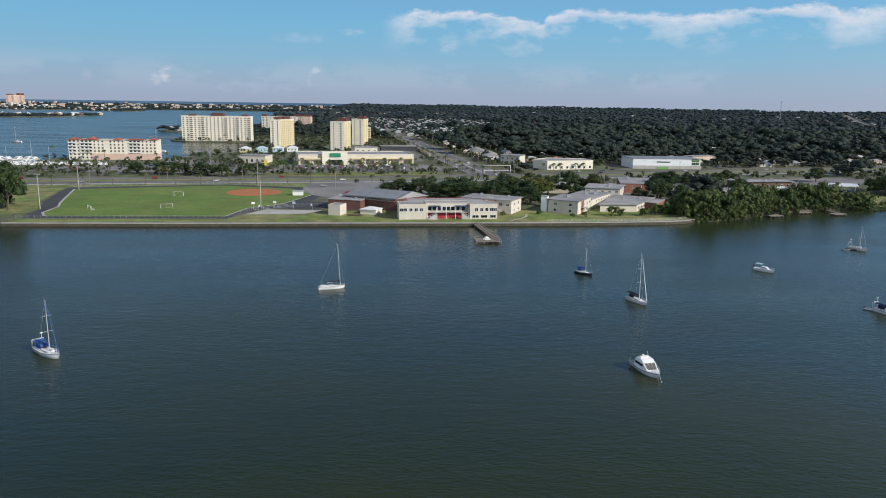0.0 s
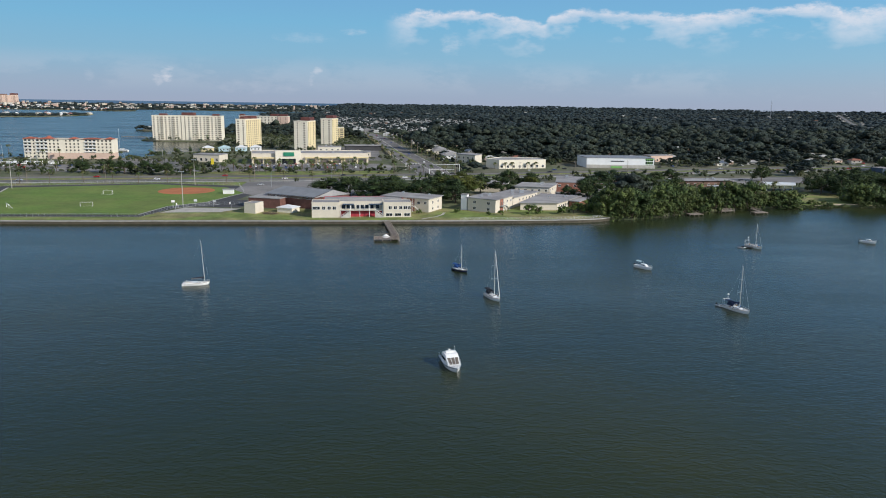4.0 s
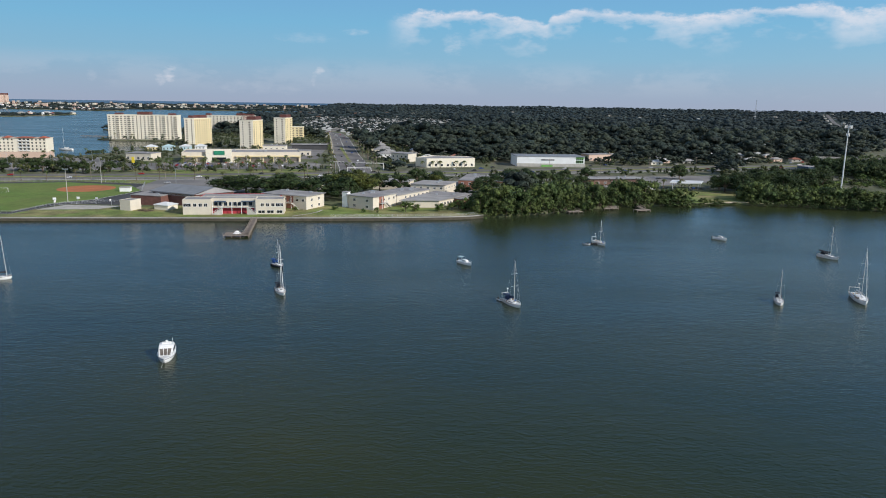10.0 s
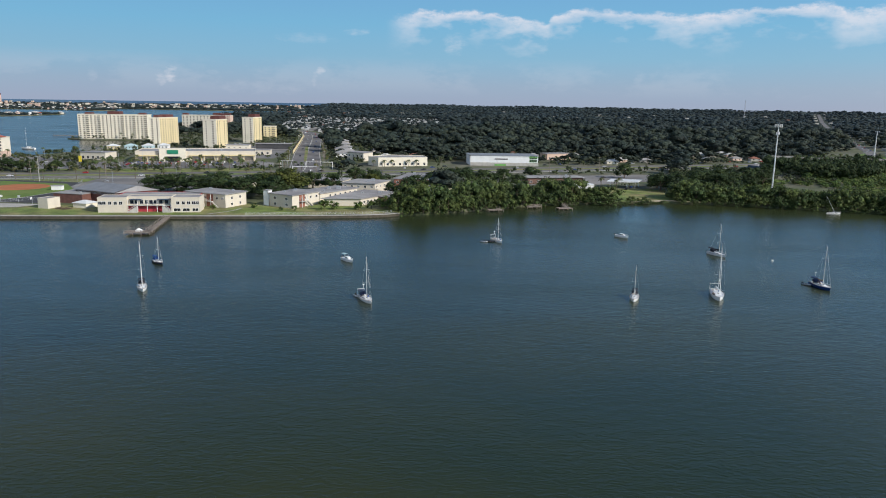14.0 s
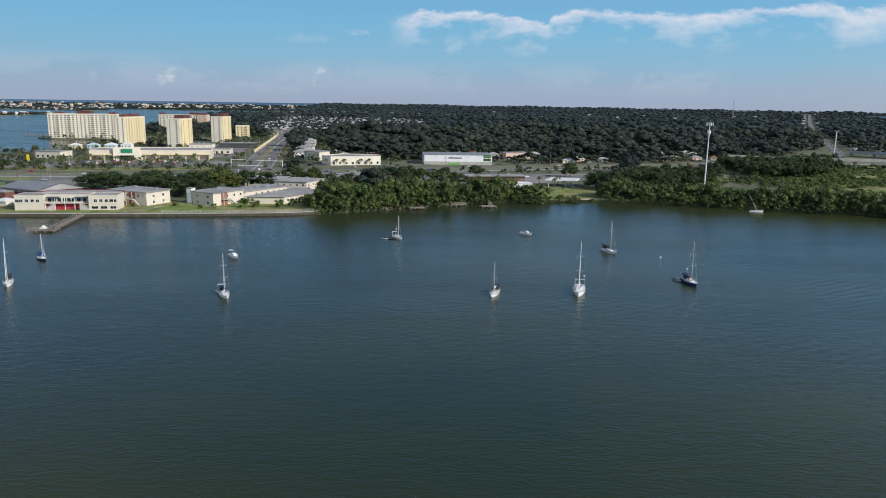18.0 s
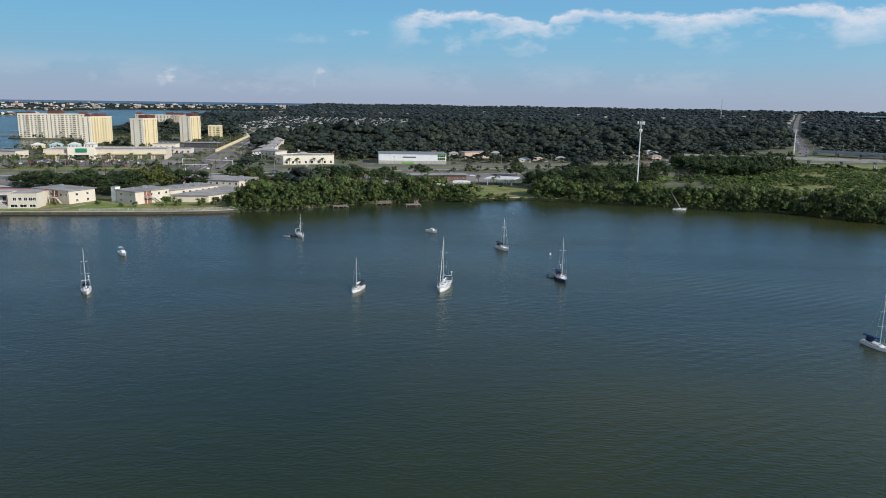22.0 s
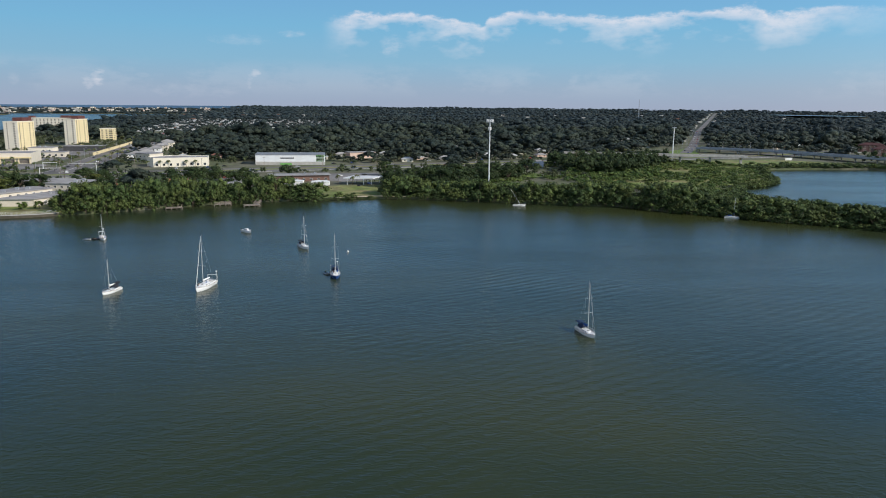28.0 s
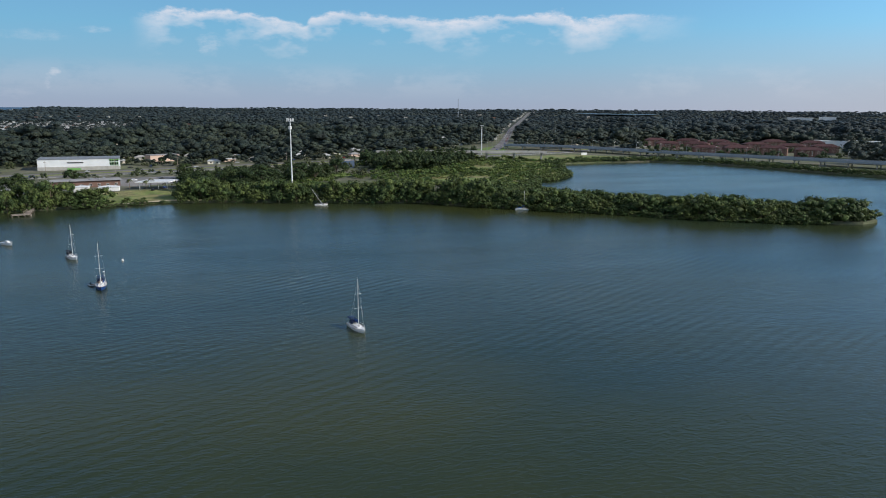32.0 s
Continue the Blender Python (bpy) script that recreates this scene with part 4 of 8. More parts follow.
def hip_roof(poly, z0, z1, over=0.6):
    """A hipped roof over a four-sided plan."""
    p = shrink(ccw(poly), -over)
    a, b, c, d = [Vector(q) for q in p]
    if (b - a).length < (c - b).length:
        a, b, c, d = b, c, d, a
    m0, m1 = (a + d) / 2, (b + c) / 2
    u = (m1 - m0).normalized() * (d - a).length / 2
    r0, r1 = m0 + u, m1 - u
    if (r1 - r0).dot(u) <= 0:
        r0 = r1 = (m0 + m1) / 2
    v = [(*q, z0) for q in (a, b, c, d)] + [(*r0, z1), (*r1, z1)] + [(*q, z0 - 0.25) for q in (a, b, c, d)]
    return Geo().add(v, [(0, 1, 5, 4), (1, 2, 5), (2, 3, 4, 5), (3, 0, 4), (6, 7, 1, 0), (7, 8, 2, 1), (8, 9, 3, 2), (9, 6, 0, 3), (9, 8, 7, 6)])


# condominium slabs and towers: floors of windows and balconies
BAL = {}


def condo(name, label, poly, floors, wall, pattern, storey=2.85, side_pattern=None, side_wall=None, top_label="maroon mansard penthouse", penthouse=()):
    """pattern: a letter a bay on the front: w window, n narrow window, b balcony, s slot of dark stair windows, . plain."""
    poly = ccw(poly)
    top = LAND + floors * storey + 0.9
    ob = thing(name, label, "apartment building")
    part("wall", Geo().prism(poly, LAND - 0.5, top), wall, ob)
    part("roof", Geo().prism(shrink(poly, -0.35), top + 0.004, top + 0.7), M_PALE, ob, "pale roof parapet")
    if side_wall:
        i = 1
        (x0, y0), (x1, y1) = poly[1], poly[2]
        dx, dy = x1 - x0, y1 - y0
        k = math.hypot(dx, dy)
        nx, ny = dy / k, -dx / k
        q = [(x0 + nx * 0.25 + dx * 0.02, y0 + ny * 0.25 + dy * 0.02), (x0 + nx * 0.25 + dx * 0.98, y0 + ny * 0.25 + dy * 0.98), (x0 + dx * 0.98, y0 + dy * 0.98), (x0 + dx * 0.02, y0 + dy * 0.02)]
        part("side_wall", Geo().prism(q, LAND - 0.4, top - 0.3), side_wall, ob, "yellow painted end wall")
    for side, pat in ((0, pattern), (1, side_pattern)):
        if not pat:
            continue
        L = edge_len(poly, side)
        bay = L / len(pat)
        out = 0.25 if side == 1 and side_wall else 0.0
        for k, ch in enumerate(pat):
            if ch == ".":
                continue
            for f in range(floors):
                z = LAND + f * storey
                place = on_edge(poly, side, (k + 0.5) / len(pat), z, out)
                if ch in "wns":
                    w = {"w": min(2.4, bay * 0.62), "n": min(1.2, bay * 0.4), "s": min(1.4, bay * 0.5)}[ch]
                    key = (round(w, 1), ch)
                    if key not in BAL:
                        hh = 1.5 if ch != "s" else 2.1
                        BAL[key] = Geo().box(-w / 2, -0.06, 0, w / 2, 0.04, hh).mesh("window", M_SHADOWGLASS)
                    part("window", BAL[key], None, ob, place=place @ pose(0, 0, 0.8))
                else:
                    w = round(bay * 0.84, 1)
                    if (w, wall) not in BAL:
                        gp = Geo().box(-w / 2, -1.1, -0.1, w / 2, 0.02, 0.06).box(-w / 2, -1.1, 0.06, w / 2, -0.98, 1.0).box(-w / 2, -0.98, 0.06, -w / 2 + 0.1, 0.02, 1.0).box(w / 2 - 0.1, -0.98, 0.06, w / 2, 0.02, 1.0)
                        # the dark pane behind the parapet stands in for the recess's shade
                        BAL[(w, wall)] = gp.mesh("balcony", wall), Geo().box(-w / 2 + 0.15, -0.05, 0.1, w / 2 - 0.15, 0.03, 2.3).mesh("pane", M_SHADOWGLASS)
                    bm_, pm_ = BAL[(w, wall)]
                    bo = part("balcony", bm_, None, ob, place=place)
                    part("pane", pm_, None, bo)
    for f0, f1, d0, d1, h in penthouse:
        a, b, c, d = [Vector(q) for q in poly[:4]]
        def at(u, v):
            return tuple((a + (b - a) * u) * (1 - v) + (d + (c - d) * u) * v)
        q = ccw([at(f0, d0), at(f1, d0), at(f1, d1), at(f0, d1)])
        top_q = shrink(q, 0.5)
        n = len(q)
        g = Geo().add([(*p, top + 0.7) for p in q] + [(*p, top + 0.7 + h) for p in top_q], [(i, (i + 1) % n, n + (i + 1) % n, n + i) for i in range(n)] + [tuple(range(n, 2 * n))])
        part("penthouse", g, M_MAROON, ob, top_label)
    return ob


condo("condominium", "long pale twelve storey condominium slab on the bay shore", [(-442, 1066), (-344, 1077), (-346, 1098), (-444, 1087)], 12, M_PALE, "wwbwwbwsswwbwwbwwb", penthouse=((0.09, 0.19, 0.2, 0.8, 2.4), (0.42, 0.60, 0.1, 0.9, 4.2), (0.86, 0.95, 0.2, 0.8, 2.4)))
condo("condominium", "pale condominium tower with a yellow end wall and maroon roof tops", [(-282, 930), (-270, 931.5), (-259, 968), (-271, 966.5)], 12, M_PALE, "ws", side_pattern="nwsnwwnn", side_wall=M_YELLOW, penthouse=((0.3, 0.8, 0.05, 0.3, 3.2), (0.15, 0.85, 0.45, 0.85, 3.6)))
condo("condominium", "yellow condominium tower with maroon roof top beside the shops", [(-199, 885), (-182, 883), (-178, 916), (-195, 918)], 12, M_PALE, "nw", side_pattern="sn.wn", side_wall=M_YELLOW, penthouse=((0.3, 1.0, 0.3, 0.9, 4.2),))
condo("condominium", "cream condominium tower with maroon roof top", [(-189.5, 1027), (-173.5, 1025), (-169.5, 1057), (-185.5, 1059)], 12, M_PALE, "nw", side_pattern="sn.wn", side_wall=M_YELLOW, penthouse=((0.35, 1.0, 0.25, 0.85, 4.2),))
condo("condominium", "pinkish condominium wing behind the towers", [(-327, 1377), (-308, 1376), (-308, 1396), (-327, 1397)], 10, M_PINK, "nn", penthouse=((0.1, 0.9, 0.2, 0.8, 3.4),))
condo("condominium", "banded pale condominium wing behind the towers", [(-402, 1384), (-328, 1378), (-328, 1398), (-402, 1404)], 10, M_PALE, "wwwwwwwwwww", penthouse=((0.0, 0.12, 0.2, 0.8, 3.0), (0.8, 1.0, 0.2, 0.8, 4.0)))
condo("condominium", "low yellow apartment block among trees", [(-194, 1166), (-176, 1170), (-178, 1190), (-196, 1186)], 6, M_YELLOW, "wwb", side_pattern="ww", side_wall=M_YELLOW)

# hotel by the marina
hotel = thing("hotel", "cream and pink waterfront hotel with red tiled roof caps", "hotel")
HP = ccw(rect(-429, 711, 83, 17, 6.5))
part("wall", Geo().prism(HP, LAND - 0.5, 20.5), M_PALE, hotel)
part("base_wall", Geo().prism(shrink(rect(-407, 713.3, 61, 14.8, 6.5), -0.35)[:4], LAND - 0.4, 7.4), M_PINK, hotel, "dusty pink lower storeys")
part("roof", Geo().prism(shrink(HP, -0.4), 20.5 + 0.004, 21.1), M_CREAM, hotel)
for f0, f1, z in ((0.0, 0.13, 1.6), (0.16, 0.34, 0.9), (0.24, 0.30, 2.6), (0.52, 0.59, 1.7), (0.66, 0.86, 1.0), (0.92, 1.0, 1.6)):
    a, b = Vector(HP[0]), Vector(HP[1])
    n = Vector((-(b - a).y, (b - a).x)).normalized()
    p, q = a + (b - a) * f0, a + (b - a) * f1
    part("roof_cap", hip_roof([tuple(p - n * 0.6), tuple(q - n * 0.6), tuple(q + n * 9), tuple(p + n * 9)], 21.2, 21.2 + z, 0.5), M_REDROOF, hotel, "red tiled roof cap")
for floor in range(6):
    for k in range(22):
        ch = "bbwbbbwww.wssw.bbbwwww"[k]
        if ch == ".":
            continue
        place = on_edge(HP, 0, (k + 0.5) / 22, LAND + 0.6 + floor * 3.15, 0.4 if floor < 2 and k > 5 else 0.0)
        if ch == "b" and floor > 1:
            w = 3.0
            if ("hotel", w) not in BAL:
                # dark panes also carry the shade of the hotel's balcony openings
                BAL[("hotel", w)] = Geo().box(-w / 2, -1.2, -0.1, w / 2, 0.0, 0.06).box(-w / 2, -1.2, 0.06, w / 2, -1.1, 0.95).mesh("balcony", M_WHITE), Geo().box(-w / 2 + 0.35, -0.05, 0.1, w / 2 - 0.35, 0.03, 2.35).mesh("pane", M_GLASS)
            bo = part("balcony", BAL[("hotel", w)][0], None, hotel, place=place)
            part("pane", BAL[("hotel", w)][1], None, bo)
        else:
            window(hotel, place @ pose(0, 0, 0.7), 1.4, 1.6, M_CREAM, M_GLASS)

# school by the sea wall
SP = [(-88.6, 373), (-36.8, 380), (-40.5, 407), (-92.3, 400)]
school = thing("school", "cream two storey school block with a red entrance terrace", "school")
A, B = Vector(SP[0]), Vector(SP[1])
U = (B - A).normalized()
N = Vector((-U.y, U.x))


def sp(u, v):
    p = A + U * u + N * v
    return (p.x, p.y)


L = (B - A).length
part("wall", Geo().prism([sp(0, 0), sp(14.5, 0), sp(14.5, 12), sp(0, 12)], LAND - 0.5, 9.3), M_CREAM, school, "cream west wing wall")
part("wall", Geo().prism([sp(37.5, 0), sp(L, 0), sp(L, 12), sp(37.5, 12)], LAND - 0.5, 9.3), M_CREAM, school, "cream east wing wall")
part("wall", Geo().prism([sp(14.5, 3.2), sp(37.5, 3.2), sp(37.5, 12), sp(14.5, 12)], LAND - 0.5, 9.5), M_CREAM, school, "recessed cream middle wall")
part("wall", Geo().prism([sp(6, 12.004), sp(L - 3, 12.004), sp(L - 3, 30), sp(6, 30)], LAND - 0.5, 8.6), M_CREAM, school)
for u0, u1, v0, v1, z in ((0, 14.5, 0, 12, 9.3), (37.5, L, 0, 12, 9.3), (14.5, 37.5, 3.2, 12, 9.5), (6, L - 3, 12.4, 30, 8.6)):
    part("roof", Geo().prism(shrink([sp(u0, v0), sp(u1, v0), sp(u1, v1), sp(u0, v1)], 0.3), z + 0.004, z + 0.2), M_ROOF, school, "flat grey roof")
    g = Geo()
    o, i_ = shrink([sp(u0, v0), sp(u1, v0), sp(u1, v1), sp(u0, v1)], -0.08), shrink([sp(u0, v0), sp(u1, v0), sp(u1, v1), sp(u0, v1)], 0.28)
    for k in range(4):
        g.prism([o[k], o[(k + 1) % 4], i_[(k + 1) % 4], i_[k]], z - 0.05, z + 0.35)
    part("roof_edge", g, M_REDPAINT if v0 > 10 else M_CREAM, school, "thin painted roof edge")
part("lower_wall", Geo().prism([sp(14.6, 2.95), sp(37.4, 2.95), sp(37.4, 3.19), sp(14.6, 3.19)], LAND - 0.4, 4.9), M_REDPAINT, school, "red painted lower wall")
part("terrace", Geo().prism([sp(14.6, 0.6), sp(37.4, 0.6), sp(37.4, 2.9), sp(14.6, 2.9)], 4.95, 5.15), M_CONC, school, "concrete terrace slab")
for u in (15, 20, 25, 30, 37):
    part("column", Geo().tube([(*sp(u, 0.9), LAND), (*sp(u, 0.9), 8.2)], 0.16, sides=8), M_WHITE, school)
part("canopy", Geo().prism([sp(16, 0.3), sp(22, 0.3), sp(22, 3.1), sp(16, 3.1)], 8.2, 8.45), M_BLUEPAINT, school, "blue flat entrance canopy")
part("canopy", Geo().prism([sp(30, 0.3), sp(37, 0.3), sp(37, 3.1), sp(30, 3.1)], 8.2, 8.45), M_BLUEPAINT, school, "blue flat entrance canopy")
for u0, d in ((20, -1), (33, 1)):
    g, r = Geo(), Geo()
    for k in range(12):
        u = u0 + d * k * 0.42
        g.prism(ccw([sp(u, -0.9), sp(u + d * 0.42, -0.9), sp(u + d * 0.42, 0.55), sp(u, 0.55)]), LAND, 4.95 - k * 0.28)
    for v in (-0.9, 0.5):
        r.tube([(*sp(u0, v), 5.9), (*sp(u0 + d * 5, v), 2.6)], 0.05, sides=5)
        for k in range(5):
            r.tube([(*sp(u0 + d * k * 1.2, v), 4.9 - k * 0.8), (*sp(u0 + d * k * 1.2, v), 5.9 - k * 0.8)], 0.04, sides=5)
    st = part("stair", g, M_CONC, school, "concrete outside stair")
    part("railing", r, M_WHITE, st, "white stair railing")
for u, w in ((1.3, 1.8), (3.2, 1.8), (6.2, 1.6), (9.0, 1.6), (11.7, 1.6)):
    p = sp(u, 0)
    window(school, pose(*p, 5.8, 0, 0, math.degrees(math.atan2(U.y, U.x))), w, 1.6)
for u, w in ((41, 1.6), (43.8, 1.6), (46.6, 1.6), (49.2, 2.0), (51.2, 1.4)):
    window(school, pose(*sp(u, 0), 5.8, 0, 0, math.degrees(math.atan2(U.y, U.x))), w, 1.6)
for u, w in ((40.5, 3.4), (45.2, 3.4), (50, 3.0)):
    window(school, pose(*sp(u, 0), 2.2, 0, 0, math.degrees(math.atan2(U.y, U.x))), w, 1.4)
for u in (16.5, 19, 21.5, 24.2, 26.4, 28.8, 31.5, 34.5):
    window(school, pose(*sp(u, 3.2), 5.9, 0, 0, math.degrees(math.atan2(U.y, U.x))), 1.5, 1.7, M_BLUEPAINT)

# gymnasium with a low grey metal roof, brick walls
gym = thing("gymnasium", "brick gymnasium with a broad grey metal gable roof", "gymnasium")
GP = ccw([(-122, 417), (-92, 402), (-75, 420), (-105, 435)])
part("wall", Geo().prism(GP, LAND - 0.5, 8.6), M_DARKBRICK, gym)
a, b, c, d = [Vector(p) for p in shrink(GP, -0.8)]
r0, r1 = (a + d) / 2, (b + c) / 2
v = [(*a, 8.7), (*b, 8.7), (*c, 8.7), (*d, 8.7), (*r0, 11.8), (*r1, 11.8), (*a, 8.3), (*b, 8.3), (*c, 8.3), (*d, 8.3)]
part("roof", Geo().add(v, [(0, 1, 5, 4), (2, 3, 4, 5), (6, 7, 1, 0), (8, 9, 3, 2), (9, 8, 7, 6)]), M_METALROOF, gym, "grey standing seam roof")
for p, q, r in ((b, c, r1), (d, a, r0)):
    part("gable", Geo().add([(*p, 8.3), (*q, 8.3), (*r, 11.75)], [(0, 1, 2)]), M_ROOF, gym, "grey sheet metal gable")
for k in range(16):
    window(gym, on_edge(GP, 0, (k + 0.5) / 16, 7.0), 1.2, 0.9)
flat_building("brick_annex", "low dark brick annex beside the gymnasium", [(-131, 409), (-112, 404), (-108, 420), (-127, 425)], 6.9, M_DARKBRICK, over=0.3, units=2)
flat_building("storage_block", "blank cream storage block on the grass", [(-127.3, 385.6), (-120.8, 383.6), (-118.4, 392), (-125, 394)], 6.9, M_CREAM, over=0.0, parapet=0.3)
shed = thing("shed", "small pale shed with a white gable roof", "shed")
part("wall", Geo().prism(ccw(rect(-110.6, 390.5, 9.2, 8, -20)), LAND - 0.4, 4.2), M_PALE, shed)
part("roof", hip_roof(rect(-110.6, 390.5, 9.2, 8, -20), 4.25, 5.6, 0.5), M_SHEETS, shed, "white metal roof")
flat_building("field_hut", "small white hut beside the ball field", rect(-162, 464, 6.5, 4, 6), 4.2, M_WHITE, over=0.3, category="hut")

# campus halls
flat_building("campus_hall", "cream two storey classroom hall with a flat grey roof", [(-27.8, 396.7), (-20.4, 412.8), (-47, 425), (-54.5, 409)], 9.0, M_CREAM, rows=((0, 2, 1.0, 1.4, 1.4, 0.1, 0.9), (0, 2, 4.5, 1.4, 1.4, 0.1, 0.9), (3, 5, 4.5, 1.5, 1.3, 0.3, 1.0)), over=0.9, units=2)
flat_building("campus_hall", "cream two storey classroom hall with outside stairs", [(-5.6, 407.8), (9.5, 398.2), (21.2, 419.4), (6.1, 429)], 8.8, M_CREAM, rows=((0, 2, 1.0, 1.6, 1.4), (0, 2, 4.4, 1.6, 1.4), (1, 3, 4.4, 1.2, 1.3, 0.35, 1.0)), over=0.9, units=2, seed=3)
flat_building("campus_hall", "long cream classroom wing with a flat grey roof", [(6.2, 429.2), (21.4, 419.6), (40, 452), (24.8, 461)], 7.4, M_CREAM, over=0.9, rows=((1, 6, 3.4, 1.5, 1.2, 0.2, 1.0),), units=3, seed=4)
flat_building("campus_hall", "low cream classroom hall with red brick bays", [(25, 411.5), (46.5, 413), (66, 446), (44, 456)], 5.6, M_CREAM, over=1.0, rows=((1, 5, 1.2, 1.6, 1.4, 0.05, 0.5),), units=2, seed=5)
flat_building("campus_hall", "red brick end bay of the low hall", [(56, 428), (66.6, 446), (72, 442.8), (61.4, 424.8)], 4.9, M_BRICK, over=0.4)
flat_building("campus_hall", "cream two storey hall at the back of the campus", [(28, 470), (50, 466), (58, 488), (36, 494)], 8.6, M_CREAM, over=0.8, rows=((0, 5, 4.4, 1.4, 1.3), (1, 4, 4.4, 1.4, 1.3)), units=2, seed=6)
flat_building("campus_hall", "red brick classroom block with a flat grey roof", [(60, 504), (92, 500), (100, 540), (68, 548)], 8.0, M_BRICK, over=0.3, rows=((0, 6, 3.6, 1.6, 1.4),), units=3, seed=7)
flat_building("campus_hall", "low cream block with a flat white roof", [(-62, 474), (-40, 470), (-34, 494), (-56, 498)], 6.0, M_CREAM, over=1.0, rows=((0, 5, 2.0, 1.5, 1.3),), seed=8)
flat_building("campus_hall", "low cream block with a flat roof under the oaks", [(0, 500), (24, 496), (28, 514), (4, 518)], 7.0, M_CREAM, over=1.0, rows=((0, 5, 3.0, 1.5, 1.3),), seed=9)
flat_building("campus_hall", "low pale block with a flat roof behind the mangroves", [(82, 470), (104, 476), (98, 498), (76, 492)], 6.0, M_PALE, over=0.8, seed=10, units=1)
flat_building("campus_hall", "long low block with a pale flat roof behind the mangroves", [(112, 480), (150, 492), (145, 508), (107, 496)], 5.5, M_PALE, over=0.8, seed=11, units=2)
flat_building("stair_tower", "small white stair tower beside the hall", [(-9.5, 409.6), (-6.2, 408.2), (-4.9, 411.4), (-8.2, 412.8)], 10.2, M_WHITE, over=0.2)
# motel: the dark of its shaded front is put into the brown wall
flat_building("motel", "long low building with a grey roof and red end wall", [(160, 545), (204, 552), (201, 566), (157, 559)], 6.2, M_BROWNWALL, over=1.4, rows=((0, 8, 1.0, 1.6, 1.4),), seed=12, units=3)
for x, y, w, d, h in ((178, 519, 9, 8, 4.2), (193, 520, 13, 7, 3.6)):
    tr = thing("trailer", "white portable office with a rounded roof", "trailer", "trailers by the lawn")
    part("body", Geo().prism(ccw(rect(x, y, w, d, 0)), LAND, LAND + h - 0.8), M_WHITE, tr)
    part("roof", hip_roof(rect(x, y, w, d, 0), LAND + h - 0.8, LAND + h, 0.2), M_SHEETS, tr, "white curved roof")
canopy = thing("canopy", "white flat canopy on steel posts over a forecourt", "canopy")
CP = ccw([(216, 524), (238, 521), (246, 538), (223, 541)])
part("roof", Geo().prism(CP, 6.2, 6.9), M_SHEETS, canopy, "white canopy roof")
for x, y in shrink(CP, 2.0) + [(231, 524), (234, 536)]:
    part("post", Geo().tube([(x, y, LAND - 0.2), (x, y, 6.25)], 0.2, sides=8), M_WHITE, canopy)

# outside stairs and brick bays on the two classroom halls
for hall, q, side, f0 in ((scene.objects["campus_hall"], ccw([(-27.8, 396.7), (-20.4, 412.8), (-47, 425), (-54.5, 409)]), 3, 0.62), (scene.objects["campus_hall.001"], ccw([(-5.6, 407.8), (9.5, 398.2), (21.2, 419.4), (6.1, 429)]), 1, 0.35)):
    place = on_edge(q, side, f0, LAND)
    part("brick_bay", Geo().box(-2.4, -0.08, 0, 2.4, 0.05, 7.2), M_BRICK, hall, "red brick stair bay", place=place)
    part("door", Geo().box(-0.6, -0.14, 3.4, 0.6, -0.07, 5.5), M_SHADOWGLASS, hall, place=place)
    part("landing", Geo().box(-2.6, -2.4, 3.15, 2.6, -0.06, 3.35), M_CONC, hall, "concrete stair landing", place=place)
    stp = Geo()
    for k in range(11):
        stp.box(2.6 + k * 0.42, -2.3, 3.0 - k * 0.29, 3.04 + k * 0.42, -1.0, 3.2 - k * 0.29)
    stair = part("stair", stp, M_CONC, hall, "open concrete outside stair", place=place)
    rl = Geo().tube([(-2.5, -2.35, 4.3), (2.6, -2.35, 4.3), (7.2, -2.35, 1.1)], 0.05, sides=5)
    for k in range(7):
        rl.tube([(-2.5 + k * 0.85, -2.35, 3.3), (-2.5 + k * 0.85, -2.35, 4.3)], 0.04, sides=4)
    part("railing", rl, M_WHITE, stair, "white stair railing")
    for x in (-2.4, 2.4):
        part("column", Geo().tube([(x, -2.2, 0), (x, -2.2, 7.4)], 0.12, sides=7), M_WHITE, hall, place=place)

# supermarket and shops
sm = flat_building("supermarket", "long cream supermarket with a grey roof and green sign portal", ccw(rect(-201, 689, 112, 46, 14)), 10.6, M_CREAM, parapet=0.9, over=0, units=5, seed=21, category="shop")
portal = ccw(rect(-178.5, 690.6, 24, 6, 14))
part("portal", Geo().prism(portal, LAND - 0.3, 14.2), M_PALE, sm, "pale entrance portal")
part("sign", Geo().prism(ccw(rect(-171.0, 691.6, 10, 0.6, 14)), 9.2, 12.8), M_TEAL, sm, "dark green sign panel")
part("entrance", Geo().prism(ccw(rect(-172.6, 691.4, 13, 0.5, 14)), LAND, 6.6), M_GLASS, sm, "dark glazed entrance")
for k in range(9):
    if k in (2, 3):
        continue
    q = on_edge(ccw(rect(-201, 689, 112, 46, 14)), 0, (k + 0.5) / 9, LAND)
    part("arcade", Geo().box(-5, -2.2, 0, -4.4, -1.6, 5.2).box(4.4, -2.2, 0, 5, -1.6, 5.2).box(-6.2, -2.4, 5.2, 6.2, 0, 6.4), M_YELLOW, sm, place=q)
    part("shop_window", Geo().box(-4.4, -0.12, 0.4, 4.4, 0.04, 3.6), M_SHADOWGLASS, sm, place=q)
flat_building("restaurant", "cream restaurant with arched openings", rect(-262, 706, 27, 18, -10), 8.6, M_CREAM, over=0.6, rows=((0, 5, 1.0, 2.2, 2.6),), units=1, category="restaurant")
